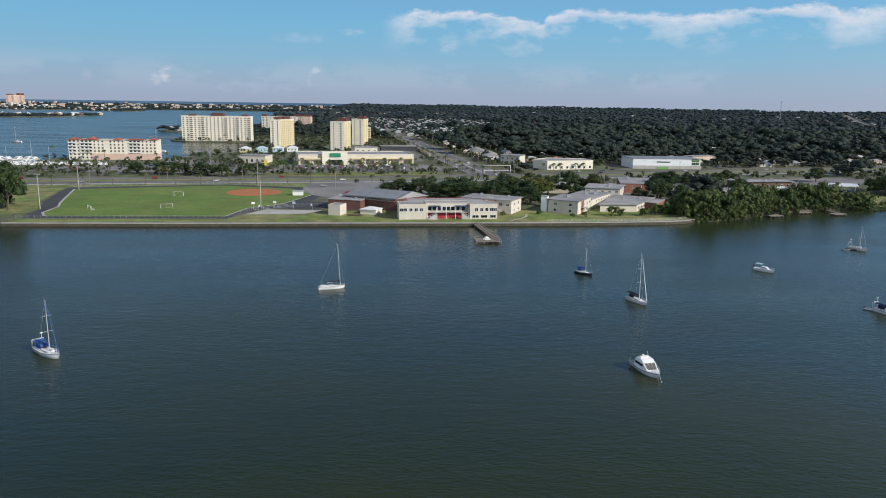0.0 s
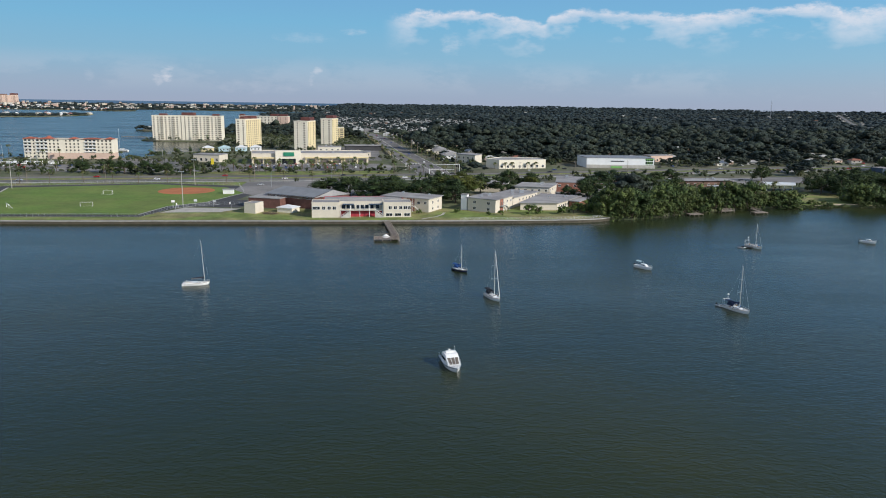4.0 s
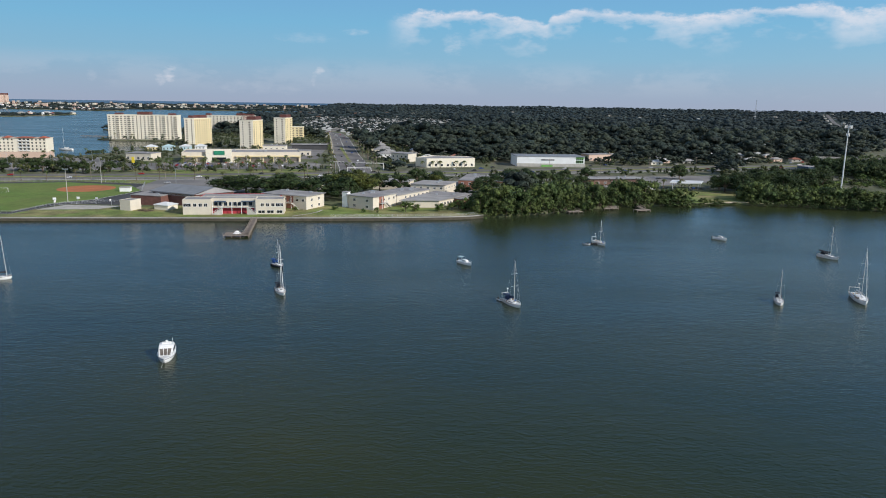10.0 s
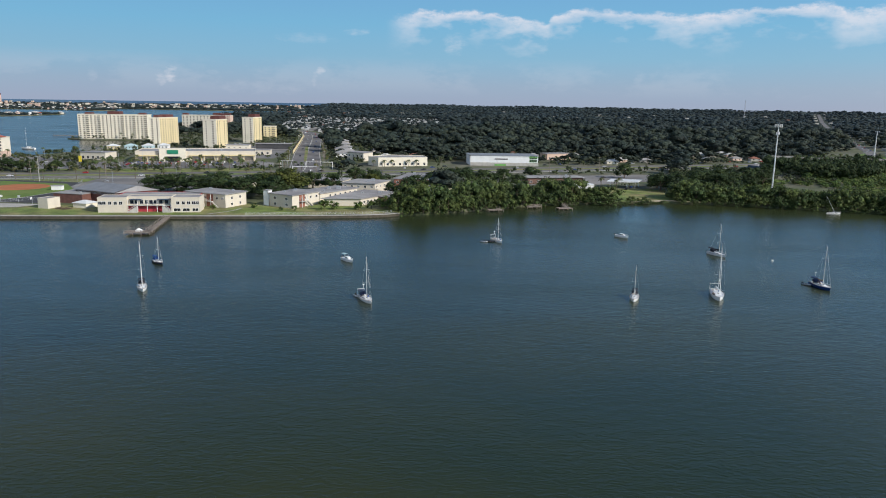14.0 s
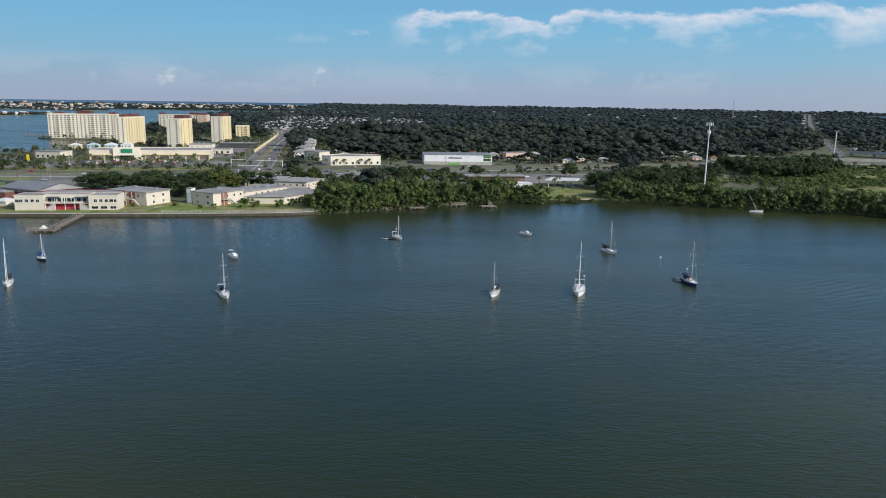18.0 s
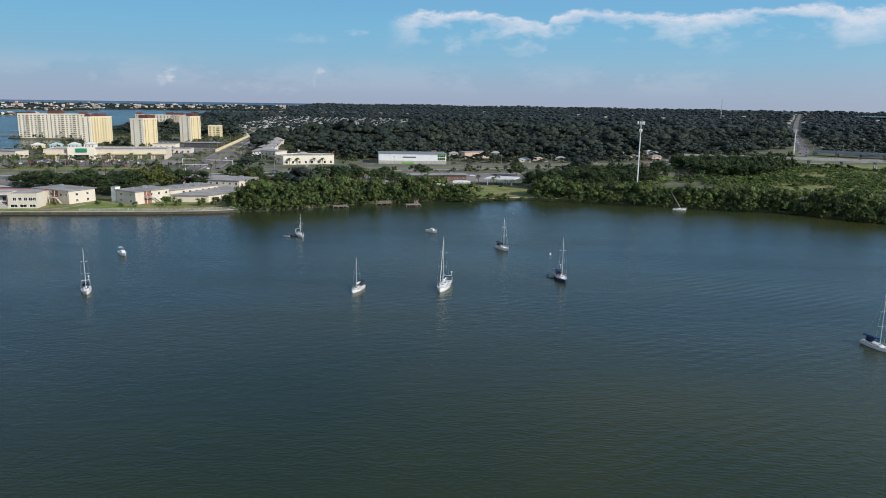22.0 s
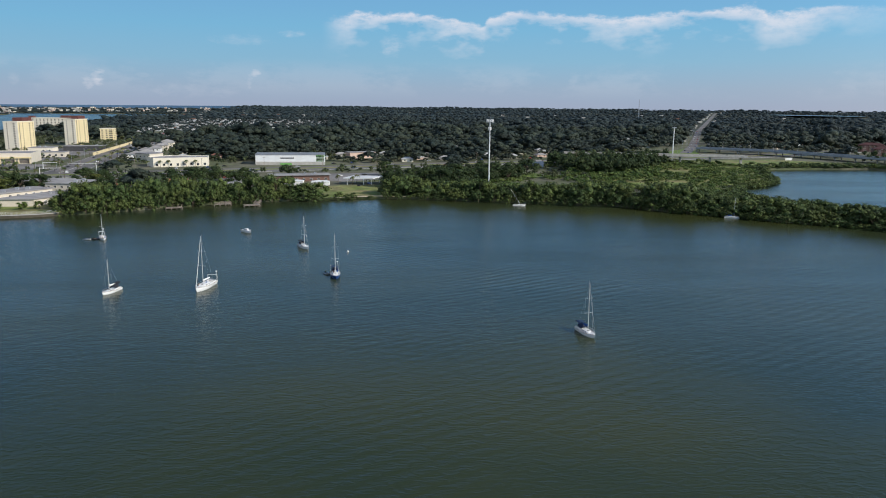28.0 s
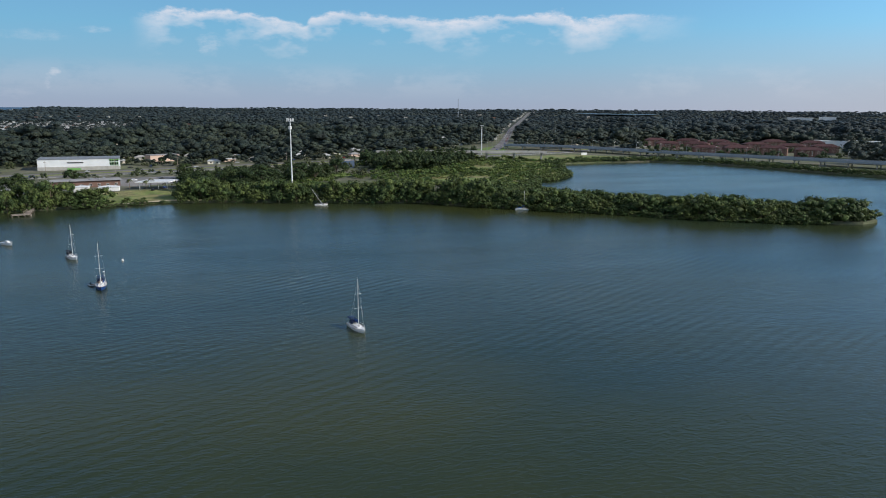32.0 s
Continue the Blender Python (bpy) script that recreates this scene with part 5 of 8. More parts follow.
for i, x in enumerate((-297, -280, -263, -248)):
    lh = thing("cottage", "pastel two storey cottage with a pale hip roof", "house", "pastel cottages by the bay")
    p = rect(x, 838 + i * 9, 12, 10, 5)
    part("wall", Geo().prism(ccw(p), LAND - 0.3, 6.2), (M_YELLOW, M_SKYPAINT, M_SKYPAINT, M_WHITE)[i], lh)
    part("roof", hip_roof(p, 6.2, 8.6, 0.6), (M_SHEETS, M_SKYPAINT, M_SHEETS, M_SHEETS)[i], lh, "pale metal hip roof")
    for k in range(3):
        window(lh, on_edge(ccw(p), 0, (k + 0.5) / 3, LAND + 1.8), 1.3, 1.5)
# carport: the shade under its roof is drawn as solid black walls
flat_building("carport", "long low covered parking, shade under its roof built as dark walls", rect(-138, 896, 44, 20, 10), 7.6, M_ASPHALT, M_ROOF, over=1.2, units=2)
flat_building("shop", "low cream block with a pale flat roof behind the supermarket", rect(-168, 872, 27, 20, 6), 7.2, M_PALE, over=0.5, rows=((0, 4, 1.0, 2.0, 2.0),), units=2, seed=31)
flat_building("shop", "low pale store with a grey roof beside the avenue", rect(-128, 800, 30, 18, 8), 6.6, M_CREAM, over=0.5, rows=((0, 5, 0.8, 2.2, 2.2),), units=2, seed=32)
flat_building("bank", "white single storey store with palm trees along its wall", [(23, 692), (34, 675), (80, 690), (76, 712), (40, 716)], 9.4, M_PALE, parapet=0.6, over=0, units=2, rows=((1, 8, 1.0, 2.0, 2.2),), category="shop")
flat_building("office", "two storey cream office with arcade", [(-4, 742), (14, 730), (22, 748), (4, 760)], 10.0, M_CREAM, over=0.8, rows=((0, 4, 1.0, 1.6, 1.8), (0, 4, 4.6, 1.6, 1.8)), category="office")
ws_ob = flat_building("storage_warehouse", "large white storage warehouse with a green corner", [(122, 704), (189, 707), (186, 740), (119, 737)], 11.2, M_SHEETS, M_METALROOF, over=0.5, category="warehouse")
part("plinth", Geo().box(122, 703.4, LAND - 0.2, 189, 704.6, 4.6), M_CONC, ws_ob, "grey lower wall band", place=None)
WP = ccw([(122, 704), (189, 707), (186, 740), (119, 737)])
for k in range(4):
    for f in range(3):
        window(ws_ob, on_edge(WP, 0, 0.885 + k * 0.028, LAND + 0.9 + f * 3.1), 1.5, 2.3, M_GREEN)
part("green_band", Geo().prism(ccw(rect(180, 706.3, 9.2, 0.2, 2.6)), 9.9, 10.5), M_GREEN, ws_ob, "thin green band over the corner windows")
part("green_band", Geo().prism(ccw(rect(146, 702.9, 24, 0.5, 2.6)), LAND, 3.4), M_GREEN, ws_ob, "green shutter doors")
part("sign", Geo().prism(ccw(rect(146, 704.8, 13, 0.25, 2.6)), 7.6, 8.6), M_ASPHALT, ws_ob, "dark sign strip")
flat_building("shop", "pink roadside shop with a pale roof", [(210, 790), (238, 803), (232, 816), (204, 803)], 8.0, M_PINK, over=0.5, rows=((0, 5, 1.0, 2.0, 1.8),), units=1)
flat_building("pump_house", "blue painted utility block by the tower", [(386, 660), (399, 666), (394, 676), (381, 670)], 8.6, M_BLUEPAINT, over=0.3, parapet=0.0, units=1)
for x, y, w, d, h, lab in ((1140, 838, 60, 30, 12, "white industrial shed behind palms"), (1190, 800, 70, 30, 12, "white industrial shed with a pale roof")):
    flat_building("warehouse", lab, rect(x, y, w, d, -30), h, M_SHEETS, M_SHEETS, over=0.4, category="warehouse")
# brown apartment complex across the lagoon
M_APTWALL = mat("rose_stucco", (0.24, 0.14, 0.12), 0.9, 0.12, 0.2)
M_DARKROOF = mat("dark_maroon_shingles", (0.072, 0.030, 0.030), 0.9, 0.25, 0.2)
APTS = [(258 + d * math.sin(radians(a)), -14 + d * math.cos(radians(a))) for d, a in ((r * 1.32 - 250, a) for r, a in ((930, 37.6), (925, 39.9), (945, 42.2), (930, 44.6), (985, 35.0), (1000, 37.0), (995, 39.2), (1005, 41.2), (1000, 43.4), (1010, 45.6), (1065, 34.2), (1075, 36.4), (1070, 38.6), (1080, 42.4), (1085, 44.8)))]
for i, (x, y) in enumerate(APTS):
    p = rect(x, y, 32, 15, -38 + (0, 12, -10)[i % 3])
    ap = thing("apartment_block", "dark red roofed apartment block across the lagoon", "apartment building", "apartments across the lagoon")
    turn = -38 + (0, 12, -10)[i % 3]
    cx_, sx_ = math.cos(radians(turn)), math.sin(radians(turn))
    h = (10.2, 11.0, 10.6)[i % 3]
    part("wall", Geo().prism(ccw(p), LAND - 0.3, h), M_BROWNWALL, ap)
    part("roof", hip_roof(p, h + 0.01, h + 3.2, 0.7), M_DARKROOF, ap, "dark red hip roof")
    for k, u in enumerate((3, 21)):
        bay = rect(x + u * cx_ + 1.8 * sx_, y + u * sx_ - 1.8 * cx_, 7, 4, turn)
        part("bay", Geo().prism(ccw(bay), LAND - 0.3, h - 0.4), M_APTWALL, ap, "rose stucco bay")
        part("bay_roof", hip_roof(bay, h - 0.39, h + 1.4, 0.5), M_DARKROOF, ap, "small red hip roof")
    q = ccw(p)
    for f in (0, 1, 2):
        for fr_, out in ((0.2, 1.82), (0.42, 0.0), (0.56, 0.0), (0.77, 1.82), (0.94, 0.0)):
            window(ap, on_edge(q, 0, fr_, LAND + 0.9 + f * 3.1, out), 2.2, 1.7, M_PALE, deep=False)

# ---- trees ----


def leaf_crown(name, seed, lumps, leaves, leaf, material, wide=1.0, low=0.12):
    """A crown of about unit width and height: leafy boughs with gaps between them."""
    r = np.random.default_rng(seed)
    bv, bf = ico(1)
    vs, fs, n = [], [], 0
    for k in range(lumps):
        a = k * 2.399 + r.uniform(-0.4, 0.4)
        lift = r.uniform(0, 1) ** 0.8
        d = 0.40 * wide * math.sqrt(max(0.04, 1 - (lift * 0.95) ** 2)) * r.uniform(0.75, 1.1)
        c = np.array([d * math.cos(a), d * math.sin(a), low + 0.12 + (0.80 - low) * lift])
        s = r.uniform(0.45, 1.25) * 0.62 / lumps ** 0.45
        v = bv * s * 0.74 * r.uniform(0.7, 1.2, (len(bv), 1)) + c
        vs.append(v), fs.append(bf + n)
        n += len(v)
        q = r.normal(size=(leaves, 3))
        q /= np.linalg.norm(q, axis=1)[:, None]
        q[:, 2] = np.where(q[:, 2] < -0.5, -q[:, 2], q[:, 2])
        p = c + q * s * r.uniform(0.70, 1.30, (leaves, 1)) * np.array([1.2, 1.2, 0.85])
        w = q + r.normal(size=(leaves, 3)) * 0.55 + np.array([0, 0, 0.35])
        u = np.cross(w, r.normal(size=(leaves, 3)))
        u /= np.linalg.norm(u, axis=1)[:, None]
        t = np.cross(w, u)
        t /= np.linalg.norm(t, axis=1)[:, None]
        k2 = leaf * r.uniform(0.6, 1.3, (leaves, 1))
        quad = np.stack([p - u * k2, p + t * k2 * 1.2, p + u * k2], 1)
        vs.append(quad.reshape(-1, 3))
        fs.append(n + 3 * np.arange(leaves)[:, None] + [[0, 1, 2]])
        n += 3 * leaves
    v, f = np.concatenate(vs), np.concatenate(fs)
    me = bpy.data.meshes.new(name)
    me.vertices.add(len(v)), me.loops.add(3 * len(f)), me.polygons.add(len(f))
    me.vertices.foreach_set("co", v.astype(np.float32).ravel())
    me.loops.foreach_set("vertex_index", f.astype(np.int32).ravel())
    me.polygons.foreach_set("loop_start", np.arange(0, 3 * len(f), 3, dtype=np.int32))
    me.polygons.foreach_set("loop_total", np.full(len(f), 3, dtype=np.int32))
    me.materials.append(material)
    me.update(calc_edges=True)
    return me


def trunk_mesh(seed, thick, fork):
    """A tapered trunk with limbs, for a crown of unit height."""
    r = np.random.default_rng(seed)
    g = Geo()
    g.tube([(0, 0, -0.08), (r.uniform(-0.02, 0.02), r.uniform(-0.02, 0.02), fork), (r.uniform(-0.04, 0.04), r.uniform(-0.04, 0.04), 0.75)], thick, thick * 0.35, 7)
    for k in range(5):
        a = k * 1.26 + r.uniform(-0.4, 0.4)
        d = r.uniform(0.2, 0.34)
        g.tube([(0, 0, fork * r.uniform(0.7, 1.1)), (d * 0.5 * math.cos(a), d * 0.5 * math.sin(a), fork + 0.18), (d * math.cos(a), d * math.sin(a), fork + r.uniform(0.3, 0.45))], thick * 0.5, thick * 0.15, 5)
    return g.mesh("trunk", M_BARK)


def tree_kind(name, label, category, group, crowns, trunks):
    """Prototype trees far below the ground are never kept: the first use of each is itself placed."""
    made = []

    def plant(k, x, y, z, width, height, turn):
        i = k % len(crowns)
        m = pose(x, y, z, 0, 0, turn) @ Matrix.Diagonal((width, width, height, 1))
        ob = thing(name, label, category, group)
        ob.matrix_basis = m
        part("trunk", trunks[k % len(trunks)], None, ob)
        part("crown", crowns[i], None, ob)
        made.append(ob)
        return ob
    return plant


mang_crowns = [leaf_crown("crown", 200 + i, 16, 62, 0.032, M_MANG, 1.15, 0.0) for i in range(8)]
mang_trunks = [trunk_mesh(210 + i, 0.02, 0.25) for i in range(3)]
oak_crowns = [leaf_crown("crown", 230 + i, 24, 130, 0.030, M_OAK, 1.2, 0.04) for i in range(5)]
oaky_crowns = [leaf_crown("crown", 240 + i, 24, 130, 0.030, M_OAKY, 1.15, 0.06) for i in range(2)]
oak_trunks = [trunk_mesh(250 + i, 0.04, 0.3) for i in range(3)]
shrub_crowns = [leaf_crown("crown", 260 + i, 12, 70, 0.045, M_SHRUB, 1.0, 0.0) for i in range(4)]
plant_mang = tree_kind("mangrove", "bushy green mangrove tree hanging over the water's edge", "tree", "mangroves along the shore", mang_crowns, mang_trunks)
plant_oak = tree_kind("oak_tree", "broad dark green oak with a rounded uneven crown", "tree", "oaks on the campus", oak_crowns, oak_trunks)
plant_yellow = tree_kind("tree", "large tree with yellowing olive leaves", "tree", "", oaky_crowns, oak_trunks)
plant_small = tree_kind("young_tree", "small bright green lawn tree", "tree", "young trees on the lawn", shrub_crowns, oak_trunks)

tr = np.random.default_rng(77)
# mangroves: the first row along the water, one by one
shore = [(72, 389)] + SHORE_EAST
back_rows, count = [], 0


def along(line, step):
    """Points and landward normals along a line."""
    out, carry = [], 0.0
    for (x0, y0), (x1, y1) in zip(line, line[1:]):
        d = math.hypot(x1 - x0, y1 - y0)
        s = carry
        while s < d:
            out.append((x0 + (x1 - x0) * s / d, y0 + (y1 - y0) * s / d, -(y1 - y0) / d, (x1 - x0) / d))
            s += step
        carry = s - d
    return out


def belt_size(x):
    """Height and depth of the belt along the shore."""
    if x < 185:
        return 9.5, 30
    if x < 206:
        return 6.0, 12
    if x < 226:
        return 3.6, 5
    if x < 246:
        return 2.2, 3
    if x < 300:
        return 8.0, 34
    if x < 420:
        return 8.2, 30
    return 6.8, 34


k = 0
for x, y, nx, ny in along(shore, 3.6):
    h, depth = belt_size(x)
    if h < 3:
        if tr.uniform() < 0.35:
            continue
    for row, d in enumerate(np.arange(0.5, depth, 4.2)):
        px, py = x + nx * (d + tr.uniform(-1.2, 1.2)) + tr.uniform(-1.5, 1.5), y + ny * (d + tr.uniform(-1.2, 1.2)) + tr.uniform(-1.5, 1.5)
        if x > 425 and not inside(px, py, MAINLAND):
            continue
        s = (0.55 + 0.9 * tr.uniform() ** 1.7) * (1.15 if 1 <= row <= 5 else 0.8) * (1.0 + 0.35 * noise.noise((px * 0.03, py * 0.03, 2.0)))
        if row < 2 and k < 290:
            plant_mang(k, px - nx * 2.4 * (row == 0), py - ny * 2.4 * (row == 0), -0.3 if row == 0 else LAND - 0.8, 8.2 * s * min(1, h / 6), h * s, tr.uniform(0, 360))
            k += 1
        else:
            back_rows.append((px, py, LAND - 0.8, 8.2 * s * min(1, h / 6), h * s))


def crowns_joined(name, rows, crowns, material, label):
    temps = []
    for me in crowns:
        v = np.zeros(len(me.vertices) * 3, np.float32)
        me.vertices.foreach_get("co", v)
        f = np.zeros(len(me.loops), np.int32)
        me.loops.foreach_get("vertex_index", f)
        temps.append((v.reshape(-1, 3), f.reshape(-1, 3)))
    return tagged(new(name, scatter_mesh(name, np.array(rows), temps, material)), label, "trees", "", "stuff")


# the spit's inner side and the lagoon's edge
SPIT = SHORE_EAST[12:] + SPIT_BACK + [(430, 440)]
q = jitter_grid(410, 262, 615, 462, 4.6, 29)
q = q[inside_many(q, SPIT) & ~near_line(q, SHORE_EAST[12:], 12)]
back_rows += [(x, y, LAND - 0.8, tr.uniform(5.5, 9.5), tr.uniform(4.2, 7.6)) for x, y in q]
for x, y, nx, ny in along([SHORE_EAST[-1]] + SPIT_BACK + LAGOON[:13], 2.8):
    for d in (-1.6, 1.6) if x < 575 else (4.0,):
        back_rows.append((x + nx * d + tr.uniform(-1, 1), y + ny * d + tr.uniform(-1, 1), -0.6, tr.uniform(4.5, 7.5), tr.uniform(3.0, 5.6) + (LAND if d > 0 else 0)))
for x, y, nx, ny in along(SHORE_EAST[12:-2], 3.0):
    back_rows.append((x - nx * 1.2, y - ny * 1.2, -0.6, tr.uniform(4, 6.5), tr.uniform(2.6, 4.6)))


light_mang = [leaf_crown("crown_light", 300 + i, 8, 28, 0.052, M_MANG, 1.1, 0.0) for i in range(5)]
crowns_joined("mangrove_thicket", back_rows, light_mang, M_MANG, "thick mangrove belt behind the waterline")

# rough scrub behind the belt and round the lagoon
WILD = [(255, 480), (300, 470), (360, 452), (420, 420), (470, 425), (482, 470), (510, 520), (566, 565), (600, 640), (612, 690), (560, 770), (470, 760), (400, 720), (420, 640), (390, 585), (300, 560), (265, 530)]
q = jitter_grid(240, 400, 640, 790, 6.5, 31)
q = q[inside_many(q, WILD) & ~near_line(q, shore, 30) & ~near_line(q, LAGOON[:8], 4) & ~near_line(q, HIGHWAY, 34)]
for poly in ([(300, 575), (385, 582), (385, 640), (310, 630)],):
    q = q[~inside_many(q, poly)]
dens = np.array([noise.noise((x * 0.02, y * 0.02, 4.0)) for x, y in q])
q, dens = q[dens > -0.27], dens[dens > -0.27]
rows = [(x, y, LAND - 0.3, tr.uniform(5, 9) * (0.8 + 0.5 * max(0, d)), tr.uniform(2.0, 4.6) * (0.8 + 1.2 * max(0, d))) for (x, y), d in zip(q, dens)]
light_shrub = [leaf_crown("scrub", 320 + i, 6, 22, 0.07, M_SHRUB, 1.0, 0.0) for i in range(5)]
crowns_joined("scrub", rows, light_shrub, M_SHRUB, "rough green scrub and saplings behind the mangroves")
q = jitter_grid(600, 380, 1100, 760, 7.5, 33)
q = q[inside_many(q, MAINLAND) & near_line(q, LAGOON[5:15], 34) & ~near_line(q, VIADUCT, 14)]
rows = [(x, y, LAND - 0.4, tr.uniform(5, 8), tr.uniform(2.4, 4.4)) for x, y in q]
crowns_joined("scrub", rows, light_shrub, M_MANG, "mangroves along the far shore of the lagoon")
rows = []
for d, a0 in ((925, 34.0), (950, 35.0), (1025, 34.0), (1125, 34.5), (1210, 34.0)):
    for a in np.arange(a0, 47.5, 0.42):
        if tr.uniform() < 0.72:
            dd, aa = d + tr.uniform(-9, 9), radians(a + tr.uniform(-0.3, 0.3))
            rows.append((258 + dd * math.sin(aa), -14 + dd * math.cos(aa), LAND - 0.3, tr.uniform(6, 11), tr.uniform(5, 10)))
crowns_joined("garden_trees", rows, light_shrub, M_OAK, "dark garden trees between the apartment blocks")
# darker grove behind the scrub near the blue block
q = jitter_grid(330, 560, 620, 800, 9.0, 35)
q = q[inside_many(q, [(412, 610), (455, 600), (520, 680), (560, 760), (500, 772), (420, 735), (412, 680)]) & ~near_line(q, HIGHWAY, 24)]
q = q[~inside_many(q, [(372, 640), (412, 650), (408, 690), (372, 684)])]
rows = [(x, y, LAND - 0.3, tr.uniform(9, 14), tr.uniform(9, 14)) for x, y in q]
light_oak = [leaf_crown("grove", 340 + i, 14, 44, 0.045, M_OAK, 1.0, 0.1) for i in range(5)]
crowns_joined("grove", rows, light_oak, M_OAK, "dark grove of oaks beside the meadow")
street_oak = [leaf_crown("street_tree", 350 + i, 6, 13, 0.075, M_STREET, 1.0, 0.1) for i in range(6)]
# scattered trees between shops, highway and campus
town = []
q = jitter_grid(-470, 545, 420, 1250, 13.0, 41)
q = q[inside_many(q, MAINLAND) & in_view(q) & ~near_line(q, HIGHWAY, 25) & ~near_line(q, AVENUE, 22)]
for poly in ([(-215, 630), (-60, 655), (-75, 760), (-215, 745)], [(-440, 700), (-335, 700), (-335, 740), (-440, 740)], [(20, 668), (90, 680), (85, 725), (20, 725)], [(95, 640), (210, 680), (205, 750), (95, 745)], [(15, 640), (90, 660), (90, 690), (15, 690)], [(-445, 1055), (-285, 1060), (-285, 1105), (-445, 1105)], [(-262, 690), (-215, 690), (-215, 735), (-262, 735)], [(-335, 1050), (-285, 1050), (-285, 1120), (-335, 1120)], [(-210, 895), (-170, 895), (-170, 1095), (-210, 1095)], [(-300, 830), (-220, 830), (-220, 890), (-300, 890)], [(-175, 790), (-80, 790), (-88, 945), (-175, 945)], [(195, 780), (250, 790), (240, 825), (195, 815)], [(55, 480), (160, 470), (215, 540), (300, 600), (300, 640), (180, 620), (60, 560)], [(165, 455), (262, 455), (262, 525), (180, 525)]):
    q = q[~inside_many(q, poly)]
dens = np.array([noise.noise((x * 0.012, y * 0.012, 9.0)) for x, y in q])
q = q[dens > -0.28]
rows = [(x, y, LAND - 0.3, 3.0 + 6.0 * tr.uniform() ** 1.8, 2.5 + 5.0 * tr.uniform() ** 1.6) for x, y in q]
crowns_joined("street_trees", rows, street_oak, M_STREET, "scattered dark street and yard trees of the town")
# named trees of the campus
for k, (x, y, w, h) in enumerate(((-48, 450, 24, 12), (-64, 456, 24, 12), (-33, 445, 20, 12), (-80, 466, 22, 12), (-28, 470, 24, 13), (-14, 452, 18, 13), (-95, 474, 20, 11), (-56, 470, 24, 13), (-12, 436, 15, 11), (92, 512, 22, 13), (78, 478, 18, 12), (112, 560, 18, 11), (6, 484, 15, 13), (20, 480, 14, 12), (72, 452, 13, 13), (62, 462, 10, 9), (-20, 515, 14, 12), (30, 530, 16, 12), (44, 524, 14, 11), (110, 520, 18, 13), (126, 528, 17, 12), (140, 540, 16, 12), (150, 520, 13, 10), (100, 545, 15, 11), (92, 470, 12, 10), (168, 585, 13, 10), (262, 505, 17, 14), (276, 512, 18, 15), (288, 500, 17, 14), (255, 530, 14, 12), (270, 540, 15, 12), (300, 505, 15, 12), (310, 530, 16, 12), (248, 600, 14, 12), (-300, 388, 17, 23), (-307, 398, 18, 25), (-316, 388, 17, 24), (-313, 410, 16, 22), (-322, 402, 17, 24), (-240, 575, 14, 10), (-256, 580, 15, 11), (-276, 582, 16, 11), (-292, 588, 14, 10), (-312, 586, 13, 9), (-225, 590, 12, 9), (300, 545, 13, 11), (328, 540, 14, 11), (345, 555, 13, 11), (285, 520, 24, 15), (303, 536, 24, 14), (332, 562, 22, 14), (352, 578, 20, 13), (252, 512, 18, 12), (372, 612, 20, 13), (332, 602, 18, 12), (302, 577, 18, 12))):
    plant_oak(k, x, y, LAND - 0.2, w, h, tr.uniform(0, 360))
plant_yellow(0, -11, 470, LAND - 0.2, 31, 17, 40)
plant_yellow(1, 44, 512, LAND - 0.2, 11, 10, 10)
for k, (x, y, s) in enumerate(((28, 395, 6), (-33, 390, 3), (33, 398, 5), (47, 398, 5.5), (54, 402, 5), (62, 405, 7), (66, 412, 7.5), (58, 411, 6), (12, 391, 3), (5, 389, 2.5), (-12, 398, 3), (75, 408, 8), (78, 418, 8))):
    plant_small(k, x, y, LAND - 0.1, s * 1.1, s, tr.uniform(0, 360))


def palm_mesh(seed, fronds=16):
    r = np.random.default_rng(seed)
    g = Geo()
    for k in range(fronds):
        a, up = k * 2.399, r.uniform(0.15, 1.2)
        d = Vector((math.cos(a), math.sin(a), 0))
        side = Vector((-d.y, d.x, 0))
        length = r.uniform(2.0, 2.8)
        pts = []
        for i in range(6):
            s = i / 5
            pts.append(d * length * s * math.cos(up * 0.6) + Vector((0, 0, length * (s * up * 0.75 - s * s * 1.05))))
        for i in range(5):
            w0, w1 = 0.34 * math.sin(math.pi * (0.15 + 0.8 * i / 5)), 0.34 * math.sin(math.pi * (0.15 + 0.8 * (i + 1) / 5))
            dr = Vector((0, 0, -0.18))
            g.add([pts[i] - side * w0 + dr * w0 * 2, pts[i], pts[i] + side * w0 + dr * w0 * 2, pts[i + 1] - side * w1 + dr * w1 * 2, pts[i + 1], pts[i + 1] + side * w1 + dr * w1 * 2], [(0, 1, 4, 3), (1, 2, 5, 4)])
    return g.mesh("fronds", M_PALM)


palm_heads = [palm_mesh(400 + i) for i in range(4)]
palm_stems = [Geo().tube([(0, 0, -0.3), (0.1 * i, 0.05, 3.0), (0.25 * i - 0.2, 0.1, 6.0)], 0.22, 0.14, 6).mesh("trunk", M_BARK) for i in range(3)]


def palm(k, x, y, h, z=LAND):
    ob = thing("palm_tree", "tall palm with a slim trunk and drooping fronds", "palm", "palms of the town", at=pose(x, y, z, 0, 0, k * 77 % 360))
    st = part("trunk", palm_stems[k % 3], None, ob, place=Matrix.Diagonal((1, 1, h / 6.0, 1)))
    part("fronds", palm_heads[k % 4], None, ob, place=pose(0.25 * (k % 3) - 0.2, 0.1, h) @ Matrix.Scale(1.15, 4))
    return ob


